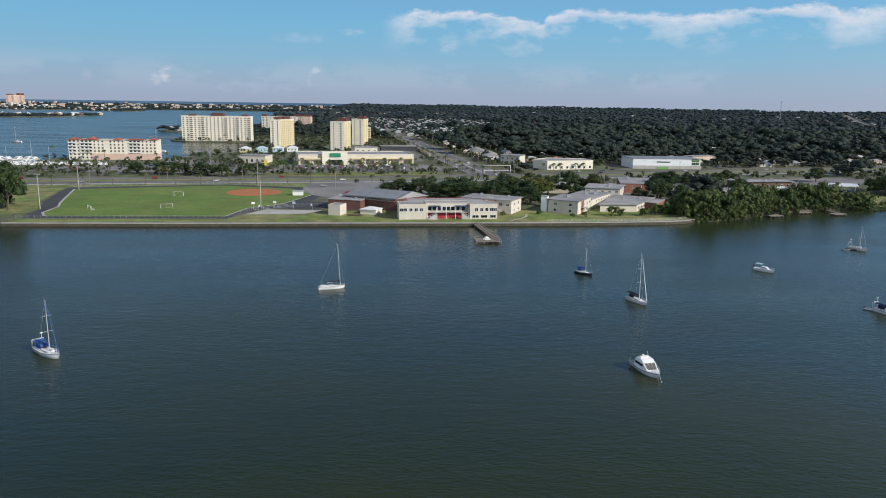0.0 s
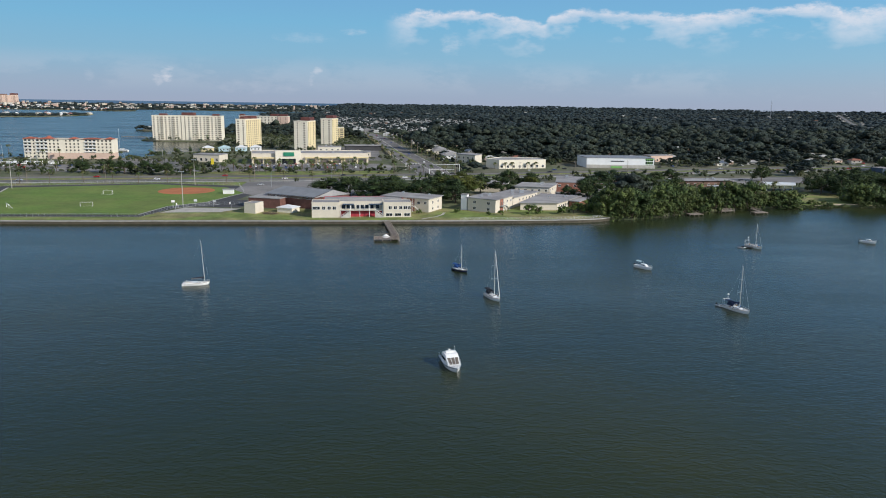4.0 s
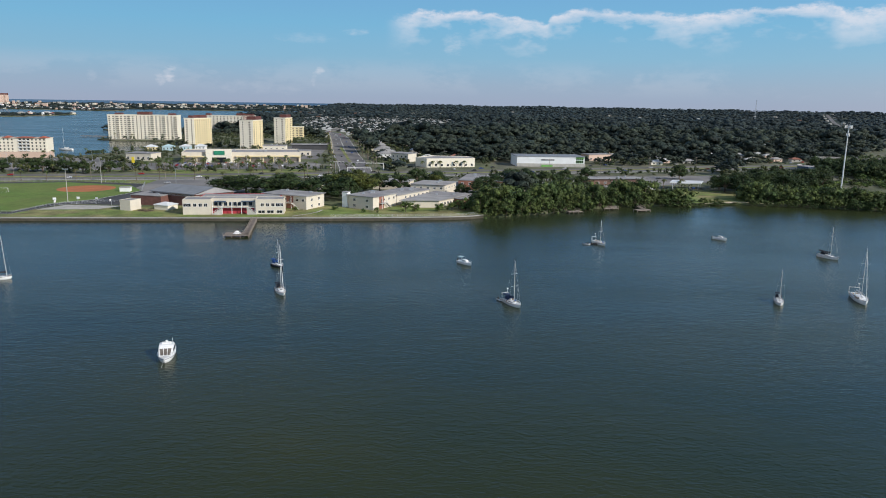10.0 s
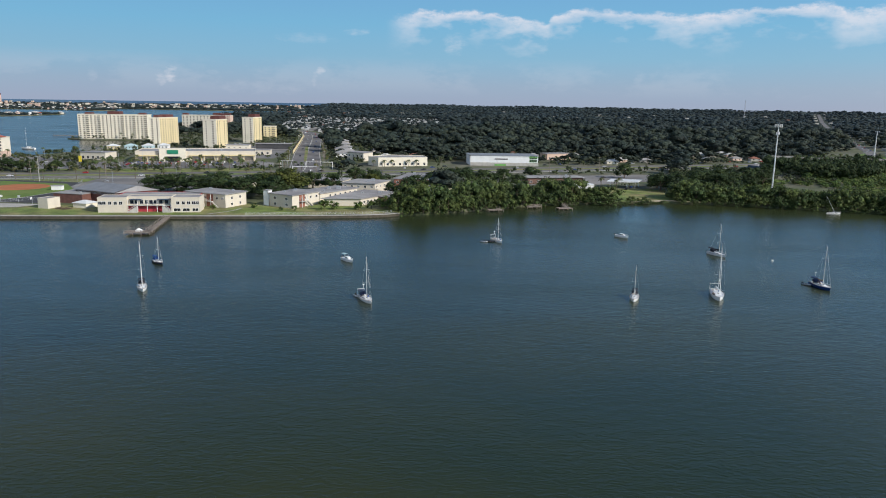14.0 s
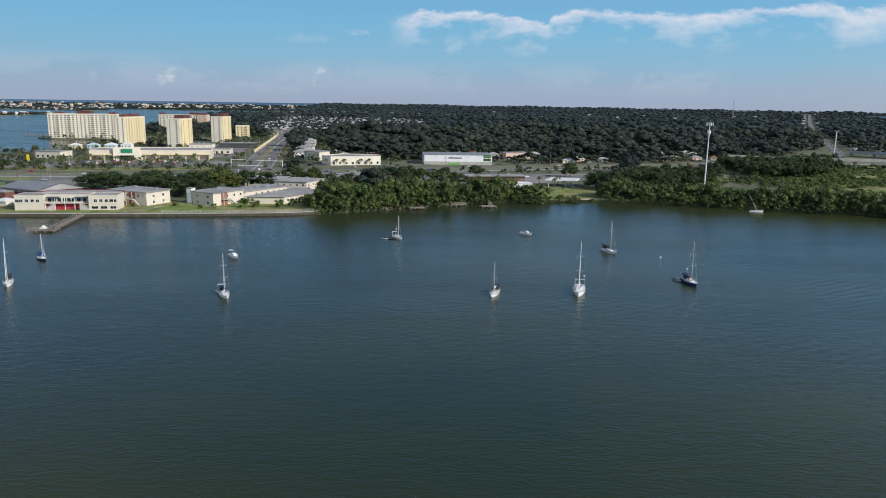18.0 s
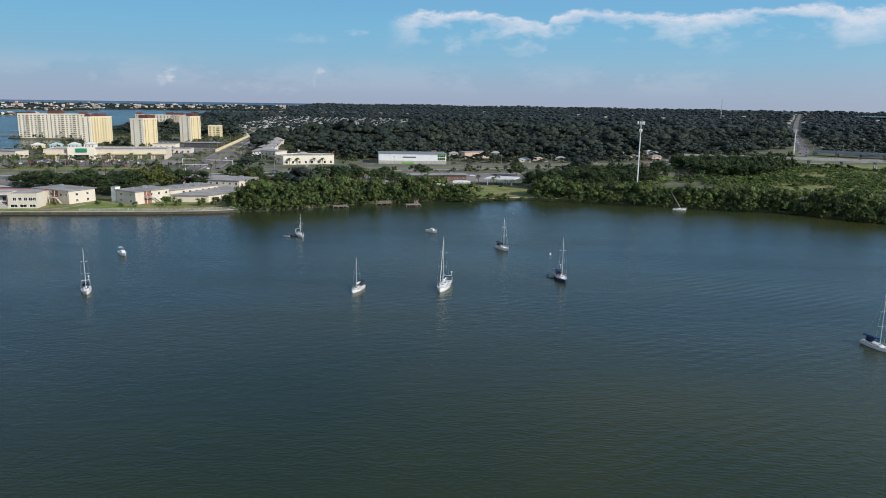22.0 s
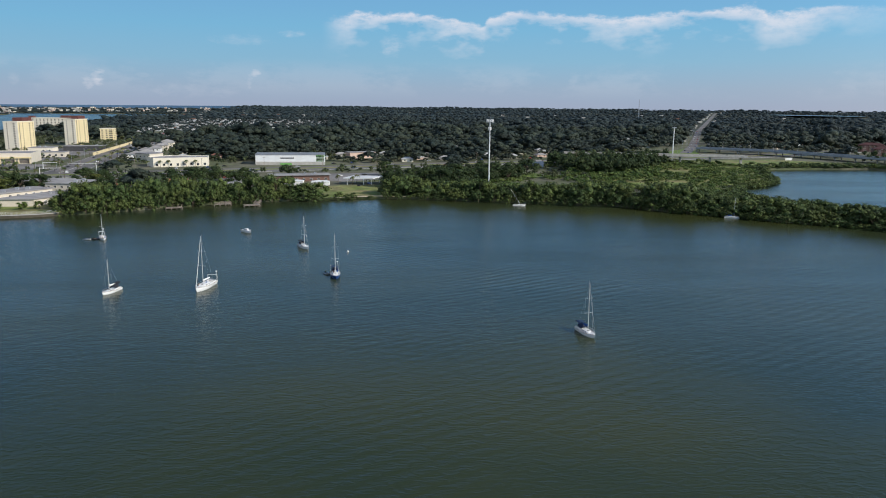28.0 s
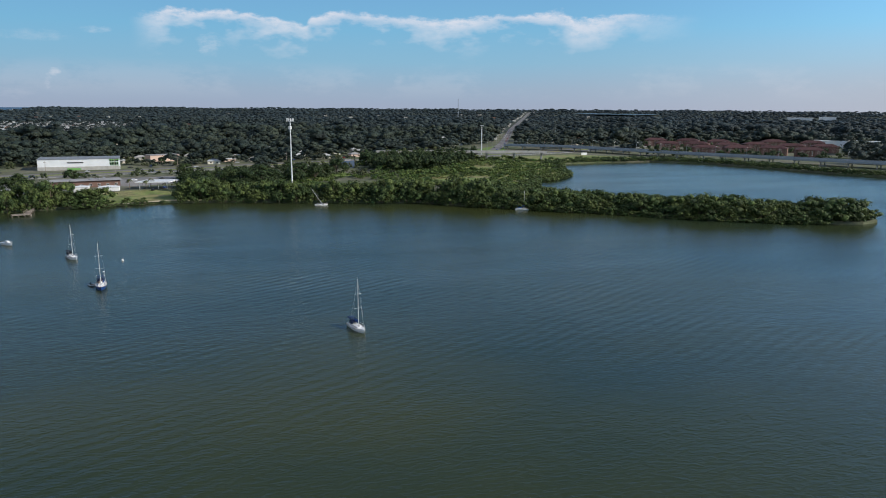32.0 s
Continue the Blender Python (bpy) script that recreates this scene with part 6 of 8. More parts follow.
pk = 0
pr = np.random.default_rng(15)
for line, step, off, jit in ((HIGHWAY[3:6], 13, 30, 5), (HIGHWAY[2:6], 20, -31, 3), (AVENUE[1:5], 26, 19, 2), (AVENUE[1:5], 24, -19, 2)):
    for x, y, nx, ny in along(line, step):
        palm(pk, x + nx * off + pr.uniform(-jit, jit), y + ny * off + pr.uniform(-jit, jit), pr.uniform(5, 9.5))
        pk += 1
for k in range(56):
    u, v = 4 + (k % 14) * 9.5 + pr.uniform(-2, 2), -6 + (k // 14) * 11.5 + pr.uniform(-1.5, 1.5)
    palm(pk, -212 + u * 0.97 - v * 0.24, 620 + u * 0.24 + v * 0.97, pr.uniform(4.5, 8.5))
    pk += 1
for x, y, h in ((-330, 700, 9), (-342, 706, 8), (-392, 706, 10), (-408, 706, 9), (-445, 712, 13), (-320, 745, 8), (-300, 770, 7), (-310, 790, 7), (-285, 800, 7), (-430, 1060, 9), (-405, 1062, 8), (-380, 1066, 9), (-362, 1066, 8), (-196, 680, 7), (-140, 694, 7), (-120, 698, 7), (-104, 703, 7), (30, 672, 6), (40, 675, 6), (47, 678, 6), (62, 681, 6), (70, 684, 6), (226, 528, 7), (223, 524, 6), (212, 526, 7), (450, 690, 15), (458, 700, 16), (465, 690, 14), (440, 700, 15), (476, 715, 16), (488, 722, 15), (500, 730, 15), (478, 700, 13), (512, 740, 14), (590, 283, 6), (582, 288, 7), (574, 290, 6), (596, 281, 5), (-372, 612, 9), (-385, 604, 8), (-352, 600, 9), (-338, 596, 8)):
    palm(pk, x, y, h)
    pk += 1

# ---- houses among the trees ----
M_SHINGLE = mat("grey_shingles", (0.26, 0.25, 0.24), 0.9, 0.15, 0.4, per_object=0.35)
M_SHINGLE_W = mat("white_roofing", (0.46, 0.46, 0.45), 0.8, 0.08, 0.4, per_object=0.2)
HP_ = rect(-6, -4, 12, 8, 0)
house_walls = [Geo().prism(HP_, -0.3, 3.0).mesh("wall", m) for m in (M_CONC, M_CREAM, M_PINK, M_PALE)]
house_roofs = [hip_roof(HP_, 3.0, 5.0).mesh("roof", m) for m in (M_SHINGLE, M_SHINGLE_W, M_SHINGLE, M_SHINGLE_W, M_BRICK)]
hw_frame = Geo().box(-0.7, -4.08, 1.0, 0.7, -3.98, 2.2).mesh("window", M_GLASS)
for k, (x, y, a) in enumerate(HOUSES):
    hb = thing("house", "small single storey suburban house half hidden by trees", "house", "suburban houses", at=pose(x, y, rise(x, y), 0, 0, a * 0.15 - 8))
    part("wall", house_walls[k % 4], None, hb)
    part("roof", house_roofs[k * 7 % 5], None, hb)
    for i in (-3.0, 3.0)[:1 + (y < 1000)]:
        part("window", hw_frame, None, hb, place=pose(i, 0, 0))
# grey roofed townhouses along the avenue
for k in range(9):
    y = 770 + k * 32
    x = -62 - (y - 830) * 0.158 + 40 + 6 * (k % 2)
    tb = thing("townhouse", "two storey pale townhouse with a grey roof beside the avenue", "house", "townhouses by the avenue", at=pose(x, y, LAND, 0, 0, 8))
    part("wall", Geo().box(-7, -9, -0.3, 7, 9, 6.4), (M_WHITE, M_PALE, M_CREAM)[k % 3], tb)
    part("roof", hip_roof(rect(-7, -9, 14, 18, 0), 6.41, 9.2, 0.8), M_SHINGLE, tb, "grey shingled hip roof")
    for i in (-4, 0, 4):
        for z in (1.0, 4.0):
            part("window", hw_frame, None, tb, place=pose(i, -5.0, z - 1.0))
# mobile home park, far off
g1, g2 = Geo(), Geo()
mr = np.random.default_rng(19)
for _ in range(620):
    f, d = mr.uniform(0, 1), mr.uniform(1750, 2420)
    x, y = -0.165 * d + (0.205 * d) * f, 1750 + round((d - 1750) / 24) * 24
    z = rise(x, y)
    w, h = mr.uniform(7, 14), mr.uniform(3.5, 5.5)
    (g1 if mr.uniform() < 0.75 else g2).box(x - w / 2, y - 3, z, x + w / 2, y + 3, z + h)
for _ in range(260):
    x, y = mr.uniform(-290, 40), 1200 + round(mr.uniform(0, 490) / 26) * 26
    if not inside(x, y, NEAR_HOMES) or near_line(np.array([[x, y]]), AVENUE, 24)[0]:
        continue
    w, h = mr.uniform(8, 13), mr.uniform(3.2, 4.6)
    r_ = hip_roof([(x - w / 2, y - 4), (x + w / 2, y - 4), (x + w / 2, y + 4), (x - w / 2, y + 4)], LAND + h, LAND + h + 1.6, 0.5)
    (g2 if mr.uniform() < 0.35 else g1).add(r_.v, r_.f).box(x - w / 2, y - 4, LAND, x + w / 2, y + 4, LAND + h - 0.3)
q = jitter_grid(-400, 1190, 120, 2450, 22, 51)
q = q[~near_line(q, AVENUE, 22)]
rows = [(x, y, rise(x, y) - 0.3, mr.uniform(7, 14), mr.uniform(5, 10)) for x, y in q if inside(x, y, HOMES) or inside(x, y, NEAR_HOMES)]
tagged(new("yard_trees", scatter_mesh("yard_trees", np.array(rows), MID, M_FARWOODS)), "dark yard trees among the mobile homes", "trees", "", "stuff")
tagged(new("mobile_homes", g1.mesh("mobile_homes", M_SHINGLE_W)), "rows of white mobile home roofs far inland", "homes", "", "stuff")
tagged(new("mobile_homes", g2.mesh("mobile_homes", M_SHINGLE)), "rows of grey mobile home roofs far inland", "homes", "", "stuff")

# ---- boats ----




def hull_geo(length, beam, free, rake=0.9, transom=0.72, z_keel=-0.5):
    """A lofted hull, bow to +x, afloat at z = 0. Returns the shell and the deck outline function."""
    g = Geo()
    rings, n = [], 15
    half = []
    for i in range(n):
        s = i / (n - 1)
        x = -length / 2 + length * s
        b = beam / 2 * (transom + (1 - transom) * min(1, s / 0.45)) if s < 0.45 else beam / 2 * math.cos((s - 0.45) / 0.55 * math.pi / 2) ** 0.75
        b = max(b, 0.03)
        sheer = free * (1.0 + 0.28 * max(0, (s - 0.4) / 0.6) ** 2)
        xs = x
        half.append((x, b, sheer))
        keel = z_keel * (1 - max(0, (s - 0.75) / 0.25) ** 2)
        back = rake * max(0, (s - 0.8) / 0.2)
        ring = [(xs, b, sheer), (xs - 0.1 * back, b * 0.93, sheer * 0.5), (xs - back * 0.5, b * 0.78, 0.0), (xs - back * 0.8, b * 0.35, keel), (xs - back * 0.8, -b * 0.35, keel), (xs - back * 0.5, -b * 0.78, 0.0), (xs - 0.1 * back, -b * 0.93, sheer * 0.5), (xs, -b, sheer)]
        rings.append(ring)
    g.loft(rings, closed=False, cap=False)
    m = len(rings[0])
    g.f.append(tuple(range(m)))
    return g, half


def deck_geo(half, drop=0.03):
    g = Geo()
    rings = [[(x, b - 0.02, z - drop), (x, 0, z - drop + 0.06), (x, -b + 0.02, z - drop)] for x, b, z in half]
    g.loft(rings, closed=False, cap=False)
    return g


def rail_geo(half, i0, i1, h=0.6):
    g = Geo()
    for s in (1, -1):
        pts = [(x, s * max(0.02, b - 0.08), z + h) for x, b, z in half[i0:i1]]
        g.tube(pts, 0.025, sides=4)
        for x, b, z in half[i0:i1]:
            g.tube([(x, s * max(0.02, b - 0.08), z), (x, s * max(0.02, b - 0.08), z + h)], 0.025, sides=4)
    return g


def sailboat(label, x, y, heading, length=9.5, mast=12.5, hull=None, cover=None, canvas=None, lean=0.0, pitch=0.0, furl=None, arch=False, solar=False, tender=False, stripe=None, sink=0.0, boom=True, step=0.10, aft=0.38, tilt=0.01):
    hull, cover = hull or M_GEL, cover or M_DARK
    ob = thing("sailboat", label, "sailboat", "boats at anchor", at=pose(x, y, -sink, lean, pitch, heading))
    L, beam, free = length, length * 0.35, 0.092 * length
    g, half = hull_geo(L, beam, free, transom=0.7)
    hb = part("hull", g, hull, ob, smooth=True)
    tg = Geo()
    for s in (1, -1):
        tg.tube([(a, s * b, z + 0.02) for a, b, z in half], 0.05, sides=5)
    part("toe_rail", tg, stripe or M_TEAK, hb, "rubbing strake along the sheer")
    part("deck", deck_geo(half), M_GEL, ob, "white deck")
    # cabin trunk with sloped front and rounded sides
    dz = free
    c0, c1, w = -L * 0.14, L * 0.26, beam * 0.30
    ch = 0.05 * L
    rings = []
    for a, ww, h in ((c0, w, ch), (c0 + (c1 - c0) * 0.5, w, ch), (c1 - 0.9, w * 0.82, ch * 0.8), (c1, w * 0.6, 0.05)):
        rings.append([(a, ww, dz - 0.05), (a, ww * 0.92, dz + h * 0.8), (a, ww * 0.6, dz + h), (a, -ww * 0.6, dz + h), (a, -ww * 0.92, dz + h * 0.8), (a, -ww, dz - 0.05)])
    cab = part("cabin", Geo().loft(rings, True, True), M_GEL, ob, "white cabin trunk")
    for s in (1, -1):
        for k in range(3):
            a = c0 + 0.5 + k * (c1 - c0) * 0.24
            part("window", Geo().box(a, s * w * 0.99 - 0.04, dz + ch * 0.3, a + (c1 - c0) * 0.16, s * w * 0.99 + 0.04, dz + ch * 0.62), M_GLASS, cab)
    part("hatch", Geo().box(c1 - 1.6, -0.3, dz + ch * 0.85, c1 - 1.0, 0.3, dz + ch * 1.02), M_SHADOWGLASS, cab)
    # cockpit: coamings round a sunk well
    k0, k1 = -L * 0.44, c0 - 0.05
    cg = Geo()
    for s in (1, -1):
        cg.box(k0, s * w * 0.95 - 0.09, dz - 0.02, k1, s * w * 0.95 + 0.09, dz + 0.32)
    cg.box(k0 - 0.12, -w * 0.95, dz - 0.02, k0 + 0.06, w * 0.95, dz + 0.28)
    part("coaming", cg, M_GEL, ob)
    part("cockpit_sole", Geo().box(k0 + 0.06, -w * 0.85, dz - 0.05, k1, w * 0.85, dz + 0.02), M_TEAK, ob, "brown cockpit floor")
    wheel = Geo()
    wheel.tube([(k0 + 0.9, 0.38 * math.cos(a), dz + 0.85 + 0.38 * math.sin(a)) for a in np.linspace(0, math.tau, 13)], 0.03, sides=4)
    wheel.box(k0 + 0.95, -0.1, dz, k0 + 1.1, 0.1, dz + 0.95)
    part("helm", wheel, M_STEEL, ob, "steel wheel on a pedestal")
    # rig
    mx = L * step
    top = dz + mast
    ms = part("mast", Geo().tube([(mx, 0, dz), (mx - tilt * mast * 0.6, 0, dz + mast * 0.6), (mx - tilt * mast, 0, top)], 0.105, 0.07, 8), M_ALU, ob, "tall bare aluminium mast")
    for f in (0.52,) if mast < 12 else (0.4, 0.7):
        part("spreader", Geo().tube([(mx - 0.15 - tilt * mast * f, -beam * 0.33, dz + mast * f), (mx - tilt * mast * f, 0, dz + mast * f + 0.05), (mx - 0.15 - tilt * mast * f, beam * 0.33, dz + mast * f)], 0.035, sides=4), M_ALU, ms)
    part("masthead", Geo().box(mx - 0.35 - tilt * mast, -0.06, top, mx + 0.15 - tilt * mast, 0.06, top + 0.12).tube([(mx - 0.3 - tilt * mast, 0, top), (mx - 0.3 - tilt * mast, 0, top + 0.7)], 0.02, sides=4), M_STEEL, ms)
    if boom:
        part("boom", Geo().tube([(mx - 0.1, 0, dz + 1.45), (mx - L * aft, 0, dz + 1.35)], 0.08, sides=6), M_ALU, ob)
        sg = Geo()
        rings = []
        for s in np.linspace(0, 1, 7):
            rr = 0.26 * (1 - 0.45 * s)
            rings.append([(mx - 0.15 - (L * (aft - 0.01)) * s, rr * math.cos(a), dz + 1.68 - 0.1 * s + (rr + 0.1 * (s < 0.1)) * 1.2 * math.sin(a)) for a in np.linspace(0, math.tau, 9)[:-1]])
        part("sail_cover", sg.loft(rings), cover, ob, "furled mainsail under its canvas cover")
    bow = half[-1]
    fs = part("forestay", Geo().tube([(bow[0] - 0.1, 0, bow[2]), (mx - tilt * mast, 0, top - 0.1)], 0.012, sides=4), M_STEEL, ob)
    if furl:
        part("furled_jib", Geo().tube([(bow[0] - 0.15, 0, bow[2] + 0.4), (mx + (bow[0] - mx) * 0.45, 0, bow[2] + (top - bow[2]) * 0.54), (mx + 0.3, 0, top - 0.9)], 0.10, 0.05, 6), furl, fs, "rolled headsail")
    part("backstay", Geo().tube([(-L / 2 + 0.1, 0, dz), (mx - tilt * mast, 0, top - 0.05)], 0.010, sides=4), M_STEEL, ob)
    for s in (1, -1):
        part("shroud", Geo().tube([(mx - 0.1, s * beam * 0.47, dz), (mx - 0.12 - tilt * mast * 0.55, s * beam * 0.33, dz + mast * 0.55), (mx - tilt * mast, 0, top - 0.4)], 0.009, sides=4), M_STEEL, ob)
    part("pulpit", rail_geo(half, 12, 15), M_STEEL, ob, "steel bow rail")
    part("guard_rail", rail_geo(half, 1, 12), M_STEEL, ob, "thin steel guard rails")
    part("rudder", Geo().box(-L / 2 - 0.25, -0.04, -0.6, -L / 2 + 0.02, 0.04, free * 0.6), M_GEL, ob)
    if canvas:
        rings = []
        for a, h in ((c0 - L * 0.17, 1.55), (c0 - L * 0.08, 1.7), (c0, 1.6), (c0 + 0.6, 1.0)):
            rings.append([(a, w * 1.05, dz + 0.5), (a, w * 1.0, dz + h * 0.85), (a, w * 0.5, dz + h), (a, -w * 0.5, dz + h), (a, -w * 1.0, dz + h * 0.85), (a, -w * 1.05, dz + 0.5)])
        part("dodger", Geo().loft(rings, False, False), canvas, ob, "canvas spray hood over the companionway")
        part("bimini", Geo().loft([[(a, w * 1.15, dz + 1.75), (a, w * 0.6, dz + 1.95), (a, -w * 0.6, dz + 1.95), (a, -w * 1.15, dz + 1.75)] for a in (k0, (k0 + k1) / 2, k1 - 0.6)], False, False), canvas, ob, "canvas sun awning over the cockpit")
    if arch:
        ag = Geo()
        for a in (k0 - 0.2, k0 + 0.3):
            ag.tube([(a, w * 1.25, dz), (a - 0.2, w * 1.2, dz + 2.0), (a - 0.2, -w * 1.2, dz + 2.0), (a, -w * 1.25, dz)], 0.05, sides=5)
        part("stern_arch", ag, M_WHITE, ob, "white stern arch with aerials")
        part("aerial", Geo().tube([(k0 - 0.4, w, dz + 2.0), (k0 - 0.4, w, dz + 3.2)], 0.04, sides=5).box(k0 - 0.6, w - 0.25, dz + 3.1, k0 - 0.2, w + 0.25, dz + 3.35), M_WHITE, ob)
    if solar:
        part("solar_panel", Geo().box(k0 - 0.4, -w, dz + 2.0, k0 + 0.7, w, dz + 2.06), M_GLASS, ob)
    if arch:
        gr = np.random.default_rng(int(abs(x) * 10))
        for k in range(8):
            a, b_ = gr.uniform(-L * 0.40, L * 0.30), gr.uniform(-beam * 0.34, beam * 0.34)
            q = gr.uniform(0.18, 0.42)
            zz = dz + (ch if abs(b_) < w * 0.8 and c0 < a < c1 - 0.8 else 0.02)
            part("deck_gear", Geo().loft([[(a + q * e * math.cos(t), b_ + q * e * math.sin(t) * 0.7, zz + hh) for t in np.linspace(0, math.tau, 7)[:-1]] for e, hh in ((1, 0), (1, q * 0.9), (0.6, q * 1.3))]), (M_TEAK, M_WHITE, M_BLUE, M_DARK, M_BRICK, M_CREAM)[k % 6], ob, "loose gear stowed on deck")
    if tender:
        part("outboard", Geo().box(-L / 2 - 0.45, 0.35, 0.1, -L / 2 - 0.1, 0.7, free + 0.5), M_RUBBER, ob)
    return ob


def motor_cruiser(label, x, y, heading, length=10.5):
    L, beam, free = length, length * 0.42, 1.05
    ob = thing("motor_cruiser", label, "motorboat", "boats at anchor", at=pose(x, y, 0, 0, 0, heading))
    g, half = hull_geo(L, beam, free, rake=1.4, transom=0.86)
    hb = part("hull", g, M_GEL, ob, smooth=True)
    sg = Geo()
    for s in (1, -1):
        sg.tube([(a, s * (b + 0.01), z * 0.82) for a, b, z in half], 0.06, sides=5)
    part("rubbing_strake", sg, M_NAVY, hb, "dark rubbing strake")
    part("deck", deck_geo(half), M_GEL, ob, "white foredeck")

    def house(name, a0, a1, a2, w0, w1, z0, z1, mt, lab):
        rings = []
        for a, w, h in ((a0, w0, z1), (a1, w0 * 0.96, z1), (a2, w1, z0 + 0.1)):
            rings.append([(a, w, z0 - 0.05), (a, w * 0.9, h), (a, -w * 0.9, h), (a, -w, z0 - 0.05)])
        return part(name, Geo().loft(rings), mt, ob, lab)

    cab = house("cabin", -L * 0.28, L * 0.06, L * 0.24, beam * 0.44, beam * 0.36, free, free + 1.45, M_GEL, "white saloon with raked windscreen")
    for s in (1, -1):
        for k in range(3):
            a = -L * 0.25 + k * 1.15
            part("window", Geo().box(a, s * beam * 0.415 - 0.06, free + 0.6, a + 0.95, s * beam * 0.415 + 0.06, free + 1.15), M_GLASS, cab)
    for s in (-0.66, 0.0, 0.66):
        part("windscreen", Geo().add([(L * 0.235, s * beam * 0.28 - 0.32, free + 0.28), (L * 0.235, s * beam * 0.28 + 0.32, free + 0.28), (L * 0.085, s * beam * 0.34 + 0.36, free + 1.42), (L * 0.085, s * beam * 0.34 - 0.36, free + 1.42), (L * 0.215, s * beam * 0.28 - 0.32, free + 0.26), (L * 0.215, s * beam * 0.28 + 0.32, free + 0.26), (L * 0.065, s * beam * 0.34 + 0.36, free + 1.40), (L * 0.065, s * beam * 0.34 - 0.36, free + 1.40)], [(0, 1, 2, 3), (7, 6, 5, 4), (0, 3, 7, 4), (1, 5, 6, 2)]), M_SHADOWGLASS, cab, "dark raked windscreen pane")
    fly = house("flybridge", -L * 0.24, -L * 0.02, L * 0.05, beam * 0.42, beam * 0.36, free + 1.46, free + 1.95, M_GEL, "white flybridge coaming")
    part("seat", Geo().box(-L * 0.2, -beam * 0.25, free + 1.9, -L * 0.12, beam * 0.25, free + 2.25), M_WHITE, fly)
    part("cockpit", Geo().box(-L * 0.48, -beam * 0.36, free - 0.02, -L * 0.285, beam * 0.36, free + 0.03), M_TEAK, ob, "brown aft cockpit floor")
    part("transom_rail", rail_geo(half, 0, 5, 0.7), M_STEEL, ob)
    part("bow_rail", rail_geo(half, 8, 15, 0.75), M_STEEL, ob, "steel bow rail")
    part("aerial", Geo().tube([(-L * 0.2, beam * 0.3, free + 1.9), (-L * 0.26, beam * 0.32, free + 3.0)], 0.02, sides=4), M_WHITE, ob)
    part("radar", Geo().tube([(-L * 0.21, 0, free + 2.25), (-L * 0.21, 0, free + 2.5)], 0.28, sides=10), M_WHITE, ob)
    part("anchor_rode", Geo().tube([(L * 0.49, 0, free + 0.2), (L * 0.75, -0.6, -0.3)], 0.03, sides=4), M_WHITE, ob)
    return ob


def cabin_boat(label, x, y, heading, length=9.0, hull=None, top=None, mast=0.0):
    L, beam, free = length, length * 0.30, 0.95
    ob = thing("cabin_boat", label, "motorboat", "boats at anchor", at=pose(x, y, 0, 0, 0, heading))
    g, half = hull_geo(L, beam, free, rake=0.8, transom=0.75)
    part("hull", g, hull or M_GEL, ob, smooth=True)
    part("deck", deck_geo(half), M_GEL, ob)
    rings = [[(a, w, free - 0.05), (a, w * 0.9, free + h), (a, -w * 0.9, free + h), (a, -w, free - 0.05)] for a, w, h in ((-L * 0.10, beam * 0.33, 0.9), (L * 0.12, beam * 0.32, 0.85), (L * 0.24, beam * 0.24, 0.1))]
    cab = part("cabin", Geo().loft(rings), M_GEL, ob, "low white cabin")
    for s in (1, -1):
        for k in range(2):
            part("window", Geo().box(-L * 0.07 + k * 1.0, s * beam * 0.31 - 0.04, free + 0.4, -L * 0.07 + k * 1.0 + 0.75, s * beam * 0.31 + 0.04, free + 0.72), M_GLASS, cab)
    if top:
        part("awning", Geo().loft([[(a, beam * 0.36, free + 1.65), (a, beam * 0.2, free + 1.85), (a, -beam * 0.2, free + 1.85), (a, -beam * 0.36, free + 1.65)] for a in (-L * 0.40, -L * 0.24, -L * 0.08)], False, False), top, ob, "canvas awning over the cockpit")
        fg = Geo()
        for a in (-L * 0.39, -L * 0.09):
            for s in (1, -1):
                fg.tube([(a, s * beam * 0.35, free), (a, s * beam * 0.36, free + 1.66)], 0.03, sides=4)
        part("awning_frame", fg, M_STEEL, ob)
    part("bow_rail", rail_geo(half, 9, 15, 0.6), M_STEEL, ob)
    part("outboard", Geo().box(-L / 2 - 0.4, -0.22, -0.2, -L / 2, 0.22, free + 0.55), M_RUBBER, ob, "black outboard engine")
    if mast:
        part("mast", Geo().tube([(L * 0.05, 0, free), (L * 0.05, 0, free + mast)], 0.06, 0.04, 6), M_ALU, ob)
    return ob


def dinghy(label, x, y, heading, color, length=3.2, motor=True):
    ob = thing("dinghy", label, "dinghy", "tenders", at=pose(x, y, 0, 0, 0, heading))
    g = Geo()
    b = length * 0.24
    pts = [(-length / 2, b, 0.22), (length * 0.2, b, 0.24), (length * 0.42, b * 0.55, 0.32), (length * 0.5, 0, 0.36), (length * 0.42, -b * 0.55, 0.32), (length * 0.2, -b, 0.24), (-length / 2, -b, 0.22)]
    part("tube", g.tube(pts, 0.22, sides=8), color, ob, "inflated side tube", smooth=True)
    part("floor", Geo().box(-length / 2, -b, 0.02, length * 0.36, b, 0.1), M_DARK, ob)
    part("seat", Geo().box(-0.15, -b, 0.3, 0.15, b, 0.36), M_TEAK, ob)
    if motor:
        part("outboard", Geo().box(-length / 2 - 0.35, -0.16, -0.2, -length / 2 - 0.02, 0.16, 0.85), M_RUBBER, ob)
    return ob


def hdg(dx, dy):
    return math.degrees(math.atan2(dy, dx))


